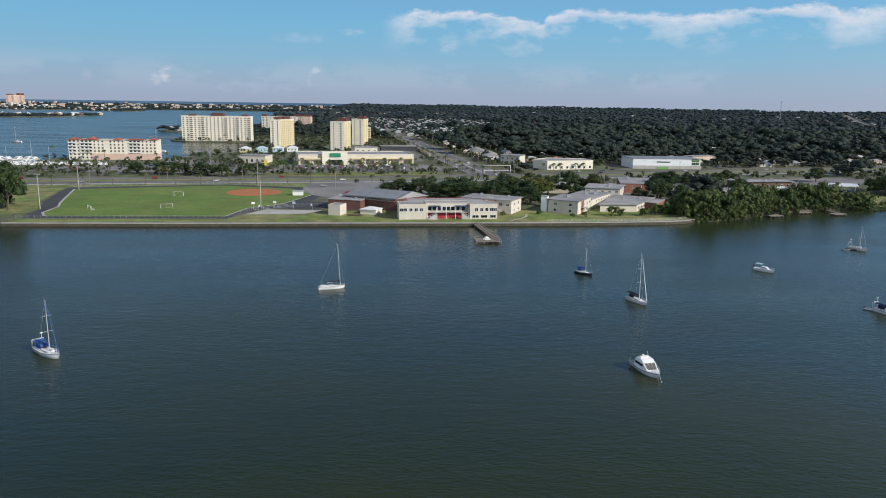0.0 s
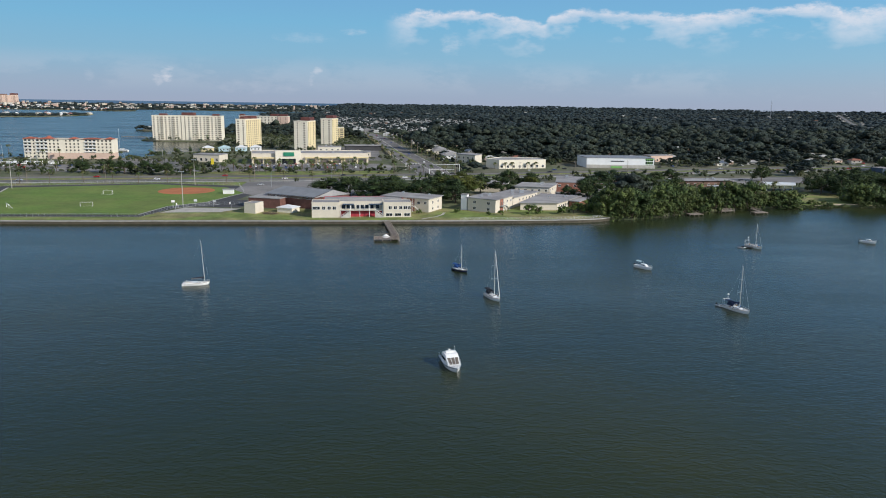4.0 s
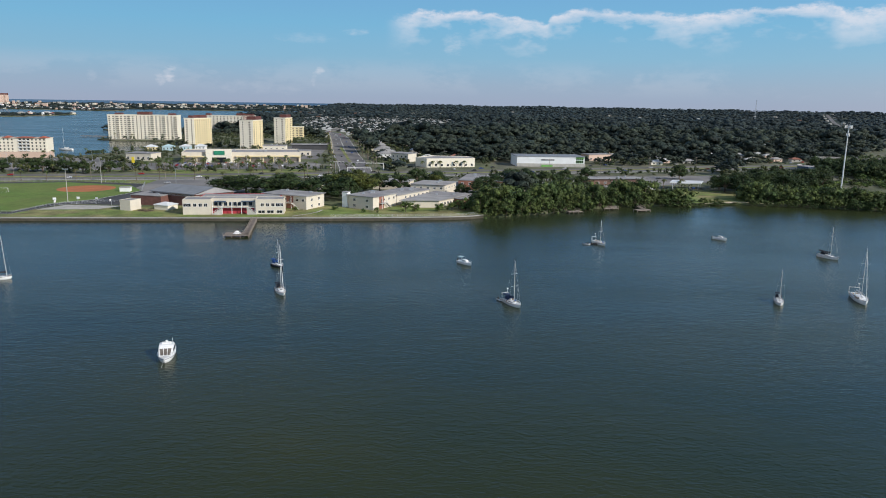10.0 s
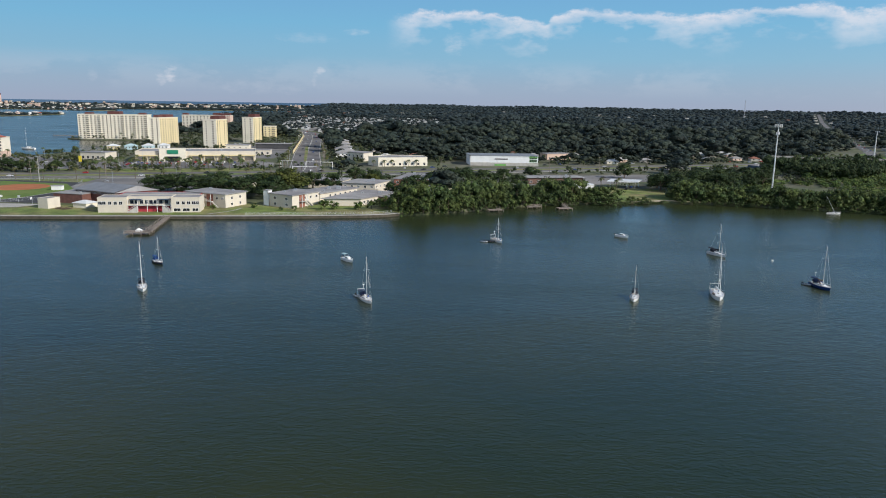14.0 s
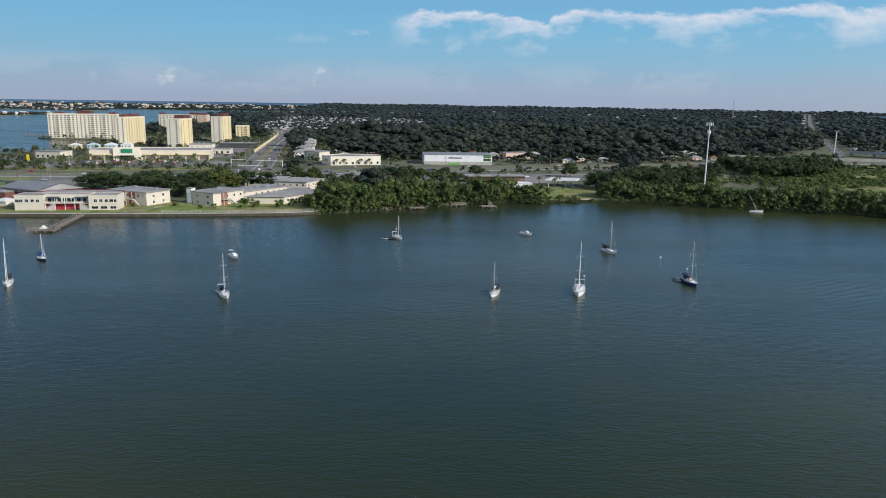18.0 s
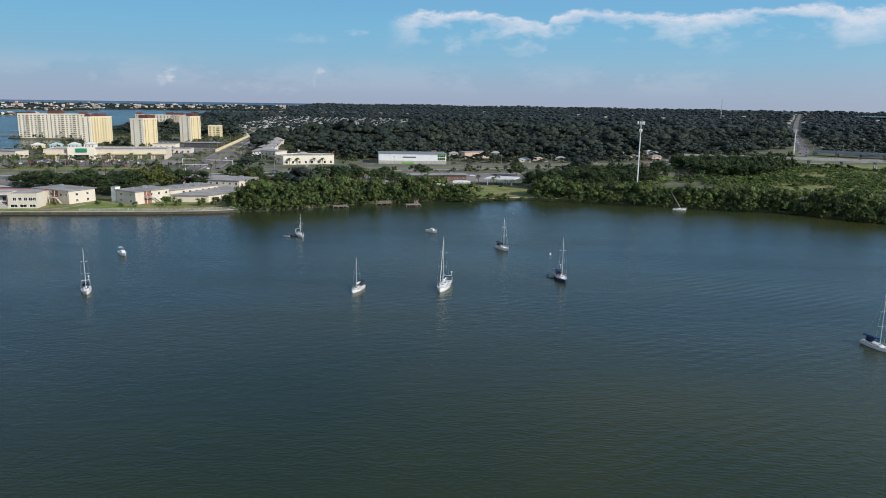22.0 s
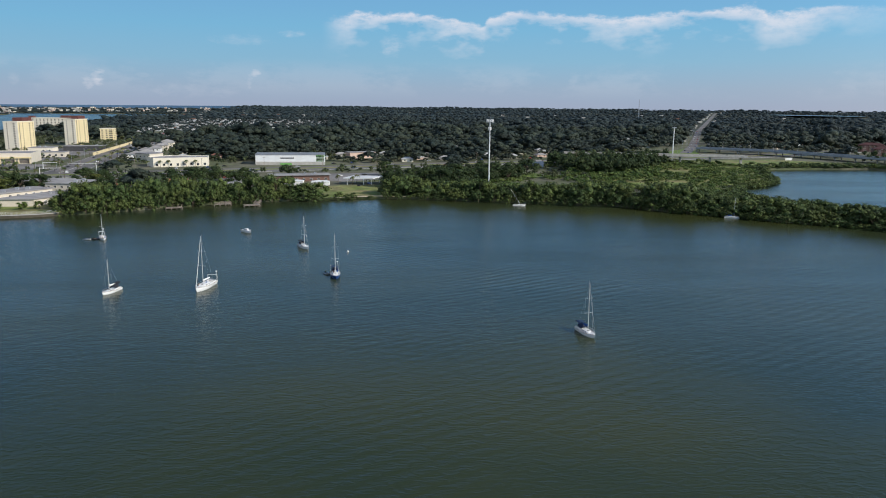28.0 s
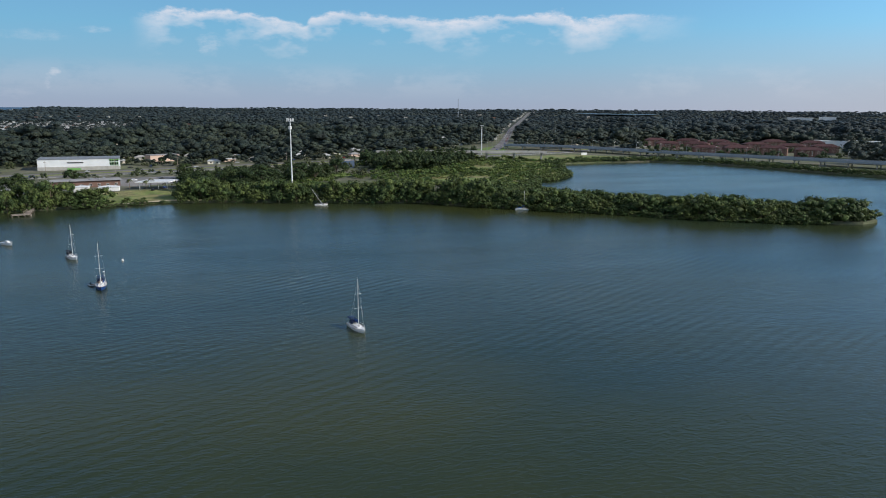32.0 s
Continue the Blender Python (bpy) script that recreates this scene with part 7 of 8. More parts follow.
sailboat("white sailboat with black sail cover and bare mast at anchor", -104, 236.5, hdg(0.94, 0.30), 8.8, 14.2, cover=M_DARK, step=0.33, aft=0.5, tilt=0.05)
sailboat("white cruising sailboat with blue canvas and a stern arch", -163.5, 170, hdg(0.80, -0.60), 10.8, 12.8, cover=M_BLUE, canvas=M_BLUE, furl=M_BLUE, arch=True, stripe=M_NAVY)
motor_cruiser("white flybridge motor cruiser at anchor", -18.8, 163.4, hdg(0.26, -0.966), 10.2)
sailboat("white sloop with rolled headsail and dark canvas", -4.5, 224.5, hdg(0.42, -0.91), 9.2, 14.8, cover=M_DARK, canvas=M_DARK, furl=M_WHITE)
sailboat("small sailboat with dark hull and blue canvas", -14, 262.5, hdg(0.72, -0.69), 7.4, 9.2, hull=M_NAVY, cover=M_BLUE, canvas=M_BLUE)
cabin_boat("white cabin boat with a pale blue awning", 57.2, 271, hdg(0.62, -0.78), 8.0, top=M_SKYPAINT)
sailboat("weathered sailboat with grey deck and short mast", 119.5, 316, hdg(0.42, -0.91), 8.8, 9.8, cover=M_DARK, hull=M_GEL, boom=False, arch=True)
dinghy("dark dinghy tied behind a sailboat", 116.2, 315.4, hdg(0.9, -0.3), M_DARK, 4.2)
dinghy("grey dinghy rafted with another dinghy", 113.4, 314.6, hdg(0.95, -0.2), M_STEEL, 3.4, False)
sailboat("white sailboat with dark canvas and a tender astern", 70.3, 214.2, hdg(0.45, -0.89), 9.4, 13.2, cover=M_NAVY, canvas=M_NAVY, arch=True)
dinghy("white dinghy trailing a sailboat", 67.2, 219.0, hdg(0.5, -0.86), M_WHITE, 3.0)
cabin_boat("small grey and white motorboat without mast", 180, 331.4, hdg(0.72, -0.69), 7.0, hull=M_SHEETS)
sailboat("white sailboat with a cream hull and dark canvas aft", 157, 220.6, hdg(-0.30, -0.95), 8.6, 10.0, cover=M_WHITE, canvas=M_DARK, hull=M_GEL)
sailboat("large white ketch rigged cruiser with rolled headsail", 185.6, 225, hdg(-0.22, -0.97), 12.6, 16.4, cover=M_WHITE, furl=M_WHITE, arch=True)
sailboat("white sailboat with dark sail cover at anchor", 211, 292.5, hdg(0.45, -0.89), 9.6, 12.4, cover=M_DARK, canvas=M_DARK, stripe=M_NAVY)
sailboat("navy blue hulled sailboat with tan gear on deck", 227.6, 239.5, hdg(0.12, -0.99), 10.6, 14.0, hull=M_BLUEHULL, cover=M_TEAK, canvas=M_NAVY, arch=True, solar=True)
dinghy("grey dinghy tied astern of the navy sailboat", 224.4, 243.0, hdg(0.4, -0.9), M_STEEL, 3.2)
sailboat("white sailboat with blue bimini and tall bare mast", 299.0, 169.2, hdg(0.24, -0.97), 9.2, 13.2, cover=M_BLUE, canvas=M_NAVY)
sailboat("abandoned white sailboat aground with leaning mast", 328.6, 419.5, hdg(0.93, -0.1), 8.0, 10.5, lean=10, pitch=-4, sink=0.2, boom=False, tilt=0.55)
sailboat("white sailboat moored close to the mangroves", 438.5, 367, hdg(0.97, -0.25), 8.4, 10.4, cover=M_BLUE, canvas=M_BLUE)
buoy = thing("buoy", "small white round mooring buoy", "buoy", at=pose(230.1, 282.7, 0))
part("float", Geo().loft([[(0.45 * s * math.cos(a), 0.45 * s * math.sin(a), z) for a in np.linspace(0, math.tau, 11)[:-1]] for s, z in ((0.5, -0.3), (1.0, 0.0), (0.9, 0.35), (0.4, 0.6))]), M_WHITE, buoy, smooth=True)
part("ring", Geo().tube([(0, 0.12 * math.cos(a), 0.7 + 0.12 * math.sin(a)) for a in np.linspace(0, math.tau, 9)], 0.03, sides=4), M_STEEL, buoy)
# marina and bay craft
sailboat("white sailboat under bare poles out on the bay", -640, 991, hdg(-1, 0.1), 13, 20, cover=M_WHITE)
sailboat("white sailboat berthed beside the hotel", -395, 850, hdg(-1, 0.1), 17, 24, cover=M_WHITE)
mr = np.random.default_rng(3)
proto = cabin_boat("white motorboat berthed in the marina", -452, 672, 80, 10, top=M_WHITE)
proto["group"] = "boats in the marina"
for k in range(45):
    x = -505 + (k % 22) * 6.0 + mr.uniform(-1, 1)
    y = 664 + (k // 22) * 17 + mr.uniform(-2, 2)
    if x > -376:
        continue
    copy_thing(proto, pose(x, y, 0, 0, 0, 90 + mr.uniform(-12, 12) + 180 * (k % 2)))
for x, y, h in ((-464, 707, 19), (-490, 672, 17), (-478, 690, 14), (-416, 690, 12), (-448, 680, 13), (-430, 676, 15), (-402, 672, 12)):
    sailboat("white sailboat berthed in the marina", x, y, 88, h * 0.7, h, cover=M_BLUE)
for k in range(5):
    motor_cruiser("white motor yacht berthed in the marina", -500 + k * 8.5, 716 + mr.uniform(-4, 4), 262 + mr.uniform(-8, 8), mr.uniform(13, 17))["group"] = "boats in the marina"
for y in (660, 682):
    dk = thing("marina_dock", "narrow floating marina dock", "dock", "marina docks")
    part("deck", Geo().box(-510, y - 1, 0.3, -374, y + 1, 0.7), M_CONC, dk)
    for k in range(14):
        part("pile", Geo().tube([(-478 + k * 8, y + 1.2, -1), (-478 + k * 8, y + 1.2, 2.6)], 0.18, sides=6), M_WOOD, dk)

# ---- pier and docks ----


def boardwalk(name, label, p0, p1, width, z=1.25, step=3.0, rail=True, boards=True):
    """A timber walk on piles from p0 to p1, with boards, rails and posts."""
    a, b = Vector((*p0, 0)), Vector((*p1, 0))
    L = (b - a).length
    ob = thing(name, label, "pier", at=pose(a.x, a.y, 0, 0, 0, math.degrees(math.atan2(b.y - a.y, b.x - a.x))))
    n = max(1, int(L / step))
    for s in (-1, 1):
        part("stringer", Geo().box(0, s * (width / 2 - 0.15) - 0.1, z - 0.36, L, s * (width / 2 - 0.15) + 0.1, z - 0.08), M_WOOD, ob)
        if rail:
            part("rail", Geo().box(0, s * width / 2 - 0.06, z + 0.95, L, s * width / 2 + 0.06, z + 1.08).box(0, s * width / 2 - 0.04, z + 0.45, L, s * width / 2 + 0.04, z + 0.55), M_WOOD, ob)
    bm_ = Geo().box(0.02, -width / 2, -0.07, 0.58, width / 2, 0).mesh("board", M_WOOD)
    if boards:
        for k in range(int(L / 0.6)):
            part("board", bm_, None, ob, place=pose(k * 0.6, 0, z))
    else:
        part("deck", Geo().box(0, -width / 2, z - 0.07, L, width / 2, z), M_WOOD, ob)
    pile = Geo().tube([(0, 0, -1.6), (0, 0, z - 0.05)], 0.16, sides=7).mesh("pile", M_WOOD)
    post = Geo().box(-0.07, -0.07, 0, 0.07, 0.07, 1.1).mesh("post", M_WOOD)
    for k in range(n + 1):
        for s in (-1, 1):
            part("pile", pile, None, ob, place=pose(L * k / n, s * (width / 2 - 0.2), 0))
            if rail:
                part("post", post, None, ob, place=pose(L * k / n, s * width / 2, z))
    return ob


boardwalk("pier", "weathered timber fishing pier running out from the sea wall", (-49, 366), (-41.5, 322), 2.6)
boardwalk("fishing_platform", "wide timber platform at the end of the pier", (-51.5, 321.5), (-40.2, 322.6), 7.0)
heap = thing("tarpaulin", "crumpled white tarpaulin heap on the pier platform", "tarpaulin", at=pose(-46.2, 323, 1.26))
hr = np.random.default_rng(4)
part("cloth", Geo().loft([[((1.9 - 1.6 * s) * math.cos(a) * hr.uniform(0.7, 1.15), (1.6 - 1.3 * s) * math.sin(a) * hr.uniform(0.7, 1.15), 1.2 * s ** 0.8) for a in np.linspace(0, math.tau, 13)[:-1]] for s in (0, 0.35, 0.7, 1)]), M_WHITE, heap)
for p0, p1, w in (((121, 407.5), (129.5, 410), 4.0), ((127, 420), (127.5, 411.5), 2.0), ((145, 422), (154, 425.3), 2.6), ((151, 434), (151.5, 426.2), 1.8), ((163, 418), (171.5, 421), 4.5), ((169, 440), (169, 422.6), 2.2)):
    boardwalk("dock", "small grey timber dock at the mangrove edge", p0, p1, w, 1.3, 2.5, rail=w < 4)
boardwalk("condo_pier", "long thin pier on the bay side of the condominiums", (-448, 1130), (-520, 1142), 3.0, 1.5, 8, boards=False)

# fences, goals, hoops, floodlights


def fence(label, line, h=1.2, gap=3.0, material=None):
    ob = thing("fence", label, "fence")
    material = material or M_STEEL
    post = Geo().tube([(0, 0, -0.1), (0, 0, h)], 0.05, sides=5).mesh("post", material)
    for (x0, y0), (x1, y1) in zip(line, line[1:]):
        d = math.hypot(x1 - x0, y1 - y0)
        n = max(1, round(d / gap))
        g = Geo()
        for z in (h, h * 0.55, 0.15):
            g.tube([(x0, y0, LAND + z), (x1, y1, LAND + z)], 0.035, sides=4)
        part("rail", g, material, ob)
        for k in range(n):
            part("post", post, None, ob, place=pose(x0 + (x1 - x0) * k / n, y0 + (y1 - y0) * k / n, LAND))
    return ob


fence("grey chain link fence along the sports field", [(-280, 360), (-176, 368.4), (-171, 400), (-150, 416), (-118, 418)], 1.6)
fence("white promenade railing along the sea wall", offset_line(SEAWALL[4:], 4.6), 1.1, 2.5, M_SHEETS)
fence("grey fence behind the ball field", [(-150, 470), (-164, 510), (-222, 521), (-320, 491)], 2.2, 4.0)
for x, y, a in ((-257.9, 391, -50), (-219.8, 401, 15), (-232, 455, 170)):
    gl = thing("soccer_goal", "white tubular soccer goal on the field", "goal", "goals on the field", at=pose(x, y, LAND + 0.07, 0, 0, a))
    part("crossbar", Geo().tube([(-3.2, 0, 0), (-3.2, 0, 2.4), (3.2, 0, 2.4), (3.2, 0, 0)], 0.09, sides=6), M_WHITE, gl)
    part("back_frame", Geo().tube([(-3.2, 0, 2.4), (-3.2, 1.8, 0), (3.2, 1.8, 0), (3.2, 0, 2.4)], 0.06, sides=5), M_WHITE, gl)
for x, y, a in ((-172, 403, 200), (-161, 408, 180), (-150, 407, 160), (-166, 392, 90), (-139, 400, 270), (-128, 441, 180)):
    hp = thing("basketball_hoop", "basketball hoop with a white backboard", "hoop", "hoops on the courts", at=pose(x, y, LAND + 0.06, 0, 0, a))
    part("pole", Geo().tube([(0, 0.6, 0), (0, 0.6, 2.8), (0, 0, 3.1)], 0.09, sides=6), M_STEEL, hp)
    part("backboard", Geo().box(-0.9, -0.05, 2.7, 0.9, 0.05, 3.9), M_WHITE, hp)
    part("rim", Geo().tube([(0.25 * math.cos(t), -0.35 + 0.25 * math.sin(t), 3.05) for t in np.linspace(0, math.tau, 11)], 0.03, sides=4), M_REDPAINT, hp)


def floodlight(x, y, h, lamps=4):
    ob = thing("floodlight_pole", "tall pale pole with sports floodlights", "light pole", "floodlights round the field", at=pose(x, y, LAND))
    part("pole", Geo().tube([(0, 0, -0.2), (0, 0, h)], 0.24, 0.14, 8), M_CONC, ob)
    if lamps:
        part("crossarm", Geo().box(-1.4, -0.08, h - 0.5, 1.4, 0.08, h - 0.3), M_STEEL, ob)
        for k in range(lamps):
            part("lamp", Geo().box(-1.4 + k * 2.8 / (lamps - 1) - 0.25, -0.45, h - 0.3, -1.4 + k * 2.8 / (lamps - 1) + 0.25, 0.1, h + 0.2), M_STEEL, ob)


for x, y, h in ((-305, 476, 17), (-285.3, 392.3, 19), (-170.5, 414.5, 19.2), (-196, 512, 18)):
    floodlight(x, y, h)


def utility_pole(x, y, h, turn=0.0):
    ob = thing("utility_pole", "wooden utility pole with a crossarm", "utility pole", "poles along the highway", at=pose(x, y, LAND, 0, 0, turn))
    part("pole", Geo().tube([(0, 0, -0.3), (0, 0, h)], 0.2, 0.13, 7), M_WOOD, ob)
    part("crossarm", Geo().box(-1.2, -0.07, h - 0.9, 1.2, 0.07, h - 0.72), M_WOOD, ob)
    for s in (-1, 1):
        part("insulator", Geo().tube([(s, 0, h - 0.72), (s, 0, h - 0.45)], 0.06, sides=5), M_SHEETS, ob)


def street_lamp(x, y, h, turn, reach=2.6):
    ob = thing("street_lamp", "grey street lamp with a curved arm", "street lamp", "street lamps", at=pose(x, y, LAND, 0, 0, turn))
    part("pole", Geo().tube([(0, 0, -0.2), (0, 0, h)], 0.14, 0.09, 7), M_STEEL, ob)
    part("arm", Geo().tube([(0, 0, h), (reach * 0.5, 0, h + 0.6), (reach, 0, h + 0.5)], 0.06, sides=5), M_STEEL, ob)
    part("lamp_head", Geo().box(reach - 0.2, -0.18, h + 0.38, reach + 0.6, 0.18, h + 0.55), M_STEEL, ob)


for x, y, nx, ny in along(HIGHWAY[2:9], 52):
    utility_pole(x - nx * 27, y - ny * 27, 13.5, math.degrees(math.atan2(-nx, ny)))
for x, y, nx, ny in along(AVENUE, 60):
    street_lamp(x + nx * 17, y + ny * 17, 10, math.degrees(math.atan2(-ny, -nx)))
    utility_pole(x - nx * 18, y - ny * 18, 14)
for k, (x, y) in enumerate(((-195, 640), (-165, 650), (-130, 655), (-105, 668), (-185, 668), (-300, 640), (-330, 625), (-280, 675), (-140, 505), (-100, 520))):
    street_lamp(x, y, 11, 40 * k)
# traffic signal gantries at the junction
for x, y, dx, lab in ((-4, 640, -24, "white signal gantry over the junction"), (-30, 592, 20, "white signal gantry beside the highway"), (-52, 648, 12, "white signal gantry at the lot")):
    sg_ = thing("signal_gantry", lab, "traffic signal", "signals at the junction")
    part("post", Geo().tube([(x, y, LAND), (x, y, 8.4)], 0.3, 0.22, 8), M_WHITE, sg_)
    part("arm", Geo().tube([(x, y, 7.8), (x + dx, y, 7.9)], 0.24, 0.18, 6), M_WHITE, sg_)
    for k in (0.4, 0.65, 0.9):
        part("signal_head", Geo().box(x + dx * k - 0.25, y - 0.25, 6.6, x + dx * k + 0.25, y + 0.2, 7.8), M_ASPHALT, sg_)
pylon = thing("pylon_sign", "tall yellow roadside pylon sign", "sign")
part("post", Geo().box(-212.2, 604.9, LAND, -211.8, 605.1, 8), M_STEEL, pylon)
part("panel", Geo().box(-213.1, 604.7, 8, -210.9, 605.3, 13), mat("yellow_sign", (0.72, 0.55, 0.04), 0.5, 0.05), pylon, "plain yellow sign panel")
# bay side wall along the avenue
gw = Geo()
side_line = offset_line(AVENUE, 16.2)[2:]
for (x0, y0), (x1, y1) in zip(side_line, side_line[1:]):
    gw.prism(ccw([(x0, y0), (x1, y1), (x1 + 0.8, y1), (x0 + 0.8, y0)]), LAND - 0.2, LAND + 3.2)
setting("wall_avenue", gw, M_YELLOW, "long low cream wall beside the avenue", "wall")

# ---- mast, towers, bridge ----
ct = thing("cell_tower", "tall grey cellular monopole with antenna platforms", "cell tower", at=pose(318.6, 481, LAND))
part("pole", Geo().tube([(0, 0, -0.5), (0, 0, 49)], 0.52, 0.32, 12), M_SHEETS, ct)
for z, rr, n in ((48.2, 2.3, 9), (43.0, 0.95, 6)):
    pl = part("platform", Geo().tube([(rr * 0.85 * math.cos(t), rr * 0.85 * math.sin(t), z) for t in np.linspace(0, math.tau, 13)], 0.1, sides=5).box(-rr * 0.85, -0.08, z - 0.1, rr * 0.85, 0.08, z + 0.08).box(-0.08, -rr * 0.85, z - 0.1, 0.08, rr * 0.85, z + 0.08), M_STEEL, ct, "steel ring platform")
    for k in range(n):
        t = k * math.tau / n
        part("antenna", Geo().box(-0.22, -0.12, -1.0, 0.22, 0.12, 1.1), M_WHITE, pl, "white panel antenna", place=pose(rr * math.cos(t), rr * math.sin(t), z + 0.3, 0, 0, math.degrees(t) + 90))
for x, y in ((0.6, 0), (-0.7, 0.4), (0.1, -0.7)):
    part("whip", Geo().tube([(x, y, 48.5), (x, y, 51.6)], 0.05, sides=4), M_STEEL, ct)
hm = thing("light_mast", "high mast lighting pole with a ring of lamps at the interchange", "light pole", at=pose(592, 826, LAND))
part("pole", Geo().tube([(0, 0, -0.4), (0, 0, 35.5)], 0.75, 0.4, 10), M_SHEETS, hm)
part("lamp_ring", Geo().tube([(1.5 * math.cos(t), 1.5 * math.sin(t), 35.1) for t in np.linspace(0, math.tau, 13)], 0.16, sides=5), M_STEEL, hm)
for k in range(6):
    t = k * math.tau / 6
    part("lamp", Geo().box(-0.5, -0.4, -0.5, 0.5, 0.4, 0.3), M_STEEL, hm, place=pose(1.9 * math.cos(t), 1.9 * math.sin(t), 35.1))
rm = thing("radio_mast", "thin lattice radio mast far inland", "radio mast", at=pose(1300, 2908, rise(1300, 2908)))
for s in (0, 1, 2):
    t = s * math.tau / 3
    part("leg", Geo().tube([(2.2 * math.cos(t), 2.2 * math.sin(t), 0), (1.2 * math.cos(t), 1.2 * math.sin(t), 78)], 0.35, 0.25, 5), M_STEEL, rm)
bg_ = Geo()
for k in range(20):
    z = 4 + k * 3.7
    bg_.tube([(1.8 * math.cos(t), 1.8 * math.sin(t), z + 1.8 * (i % 2)) for i, t in enumerate(np.linspace(0, math.tau, 7))], 0.15, sides=4)
part("bracing", bg_, M_STEEL, rm)


M_BARRIER = mat("pale_blue_barrier", (0.24, 0.28, 0.31), 0.7, 0.08, 0.3)


def viaduct(label, line, width, z, gap, lamps=0, ramp=0.0, barrier=None):
    """A concrete road bridge: deck, barriers, piers with crossheads."""
    ob = thing("bridge", label, "bridge")
    n = len(line)
    zs = [z * min(1.0, 0.25 + i * 0.5, 0.25 + (n - 1 - i) * 0.5) if ramp else z for i in range(n)]
    a, b = offset_line(line, width / 2), offset_line(line, -width / 2)
    dg = Geo()
    rings = [[(*a[i], zs[i]), (*b[i], zs[i]), (*b[i], zs[i] - 1.1), (*a[i], zs[i] - 1.1)] for i in range(n)]
    part("deck", dg.loft(rings), M_CONC, ob)
    part("road_surface", Geo().loft([[(*offset_line(line, width / 2 - 0.7)[i], zs[i] + 0.02), (*offset_line(line, -width / 2 + 0.7)[i], zs[i] + 0.02)] for i in range(n)], False, False), M_ROAD, ob)
    for off in (width / 2 + 0.21, -width / 2 - 0.21):
        c = offset_line(line, off)
        o, i_ = offset_line(line, off + 0.2), offset_line(line, off - 0.2)
        part("barrier", Geo().loft([[(*o[i], zs[i] - 0.9), (*o[i], zs[i] + 1.3), (*i_[i], zs[i] + 1.3), (*i_[i], zs[i] - 0.9)] for i in range(n)]), barrier, ob)
    for x, y, nx, ny in along(line, gap):
        k = min(range(n), key=lambda i: math.hypot(line[i][0] - x, line[i][1] - y))
        part("crosshead", Geo().box(-0.7, -width * 0.42, zs[k] - 2.2, 0.7, width * 0.42, zs[k] - 1.1), M_CONC, ob, place=pose(x, y, 0, 0, 0, math.degrees(math.atan2(-nx, ny))))
        for s in (-1, 1):
            part("pier", Geo().tube([(x + nx * s * width * 0.28, y + ny * s * width * 0.28, 0), (x + nx * s * width * 0.28, y + ny * s * width * 0.28, zs[k] - 2.1)], 0.7, sides=10), M_CONC, ob)
    return ob


viaduct("long low concrete causeway behind the lagoon", VIADUCT[1:], 22, 7.0, 26, barrier=M_BARRIER)
viaduct("concrete flyover ramp with barriers", [(440, 750), (478, 740), (515, 729), (548, 720), (582, 711), (618, 700)], 12, 11.0, 30, barrier=M_CONC)
for x, y, nx, ny in along(VIADUCT[1:8], 34):
    ob = thing("street_lamp", "tall grey lamp post with two curved arms on the causeway", "street lamp", "lamps of the causeway", at=pose(x - nx * 9.5, y - ny * 9.5, 7.0, 0, 0, math.degrees(math.atan2(ny, nx))))
    part("pole", Geo().tube([(0, 0, -0.2), (0, 0, 9)], 0.16, 0.1, 7), M_STEEL, ob)
    part("arm", Geo().tube([(0, 0, 9), (1.8, 0, 10.2), (3.4, 0, 10.2)], 0.07, sides=5), M_STEEL, ob)
    part("lamp_head", Geo().box(3.2, -0.2, 10.05, 4.1, 0.2, 10.2), M_STEEL, ob)
bill = thing("road_sign", "large white road sign back on posts", "sign", at=pose(702.8, 766, LAND))
part("panel", Geo().box(-4, -0.1, 1.0, 4, 0.1, 3.8), M_WHITE, bill)
for s in (-3, 3):
    part("post", Geo().box(s - 0.1, 0.1, -0.2, s + 0.1, 0.3, 3.6), M_STEEL, bill)

# ---- vehicles ----


def car_meshes(paint):
    body = Geo()
    prof = [(-2.2, 0.35), (-2.2, 0.85), (-1.9, 0.95), (-1.2, 1.42), (0.4, 1.45), (1.1, 1.0), (2.0, 0.88), (2.2, 0.7), (2.2, 0.35)]
    body.loft([[(x, s, z) for x, z in prof] for s in (-0.88, 0.88)])
    glass = Geo()
    for s in (-0.90, 0.86):
        glass.add([(x, s + d, z) for d in (0, 0.04) for x, z in ((-1.55, 0.98), (0.75, 0.98), (0.3, 1.36), (-1.15, 1.36))], [(0, 1, 2, 3), (7, 6, 5, 4), (0, 4, 5, 1), (1, 5, 6, 2), (2, 6, 7, 3), (3, 7, 4, 0)])
    glass.add([(1.08, -0.75, 1.04), (1.08, 0.75, 1.04), (0.45, 0.7, 1.44), (0.45, -0.7, 1.44)], [(0, 1, 2, 3)])
    return body.mesh("body", paint), glass.mesh("window_glass", M_GLASS)


wheel_me = Geo().tube([(0, -0.1, 0), (0, 0.1, 0)], 0.33, sides=10).mesh("wheel", M_RUBBER)
car_kinds = [car_meshes(p) for p in CAR_PAINTS]
CAR_WORDS = ("white", "silver grey", "black", "red", "dark blue")


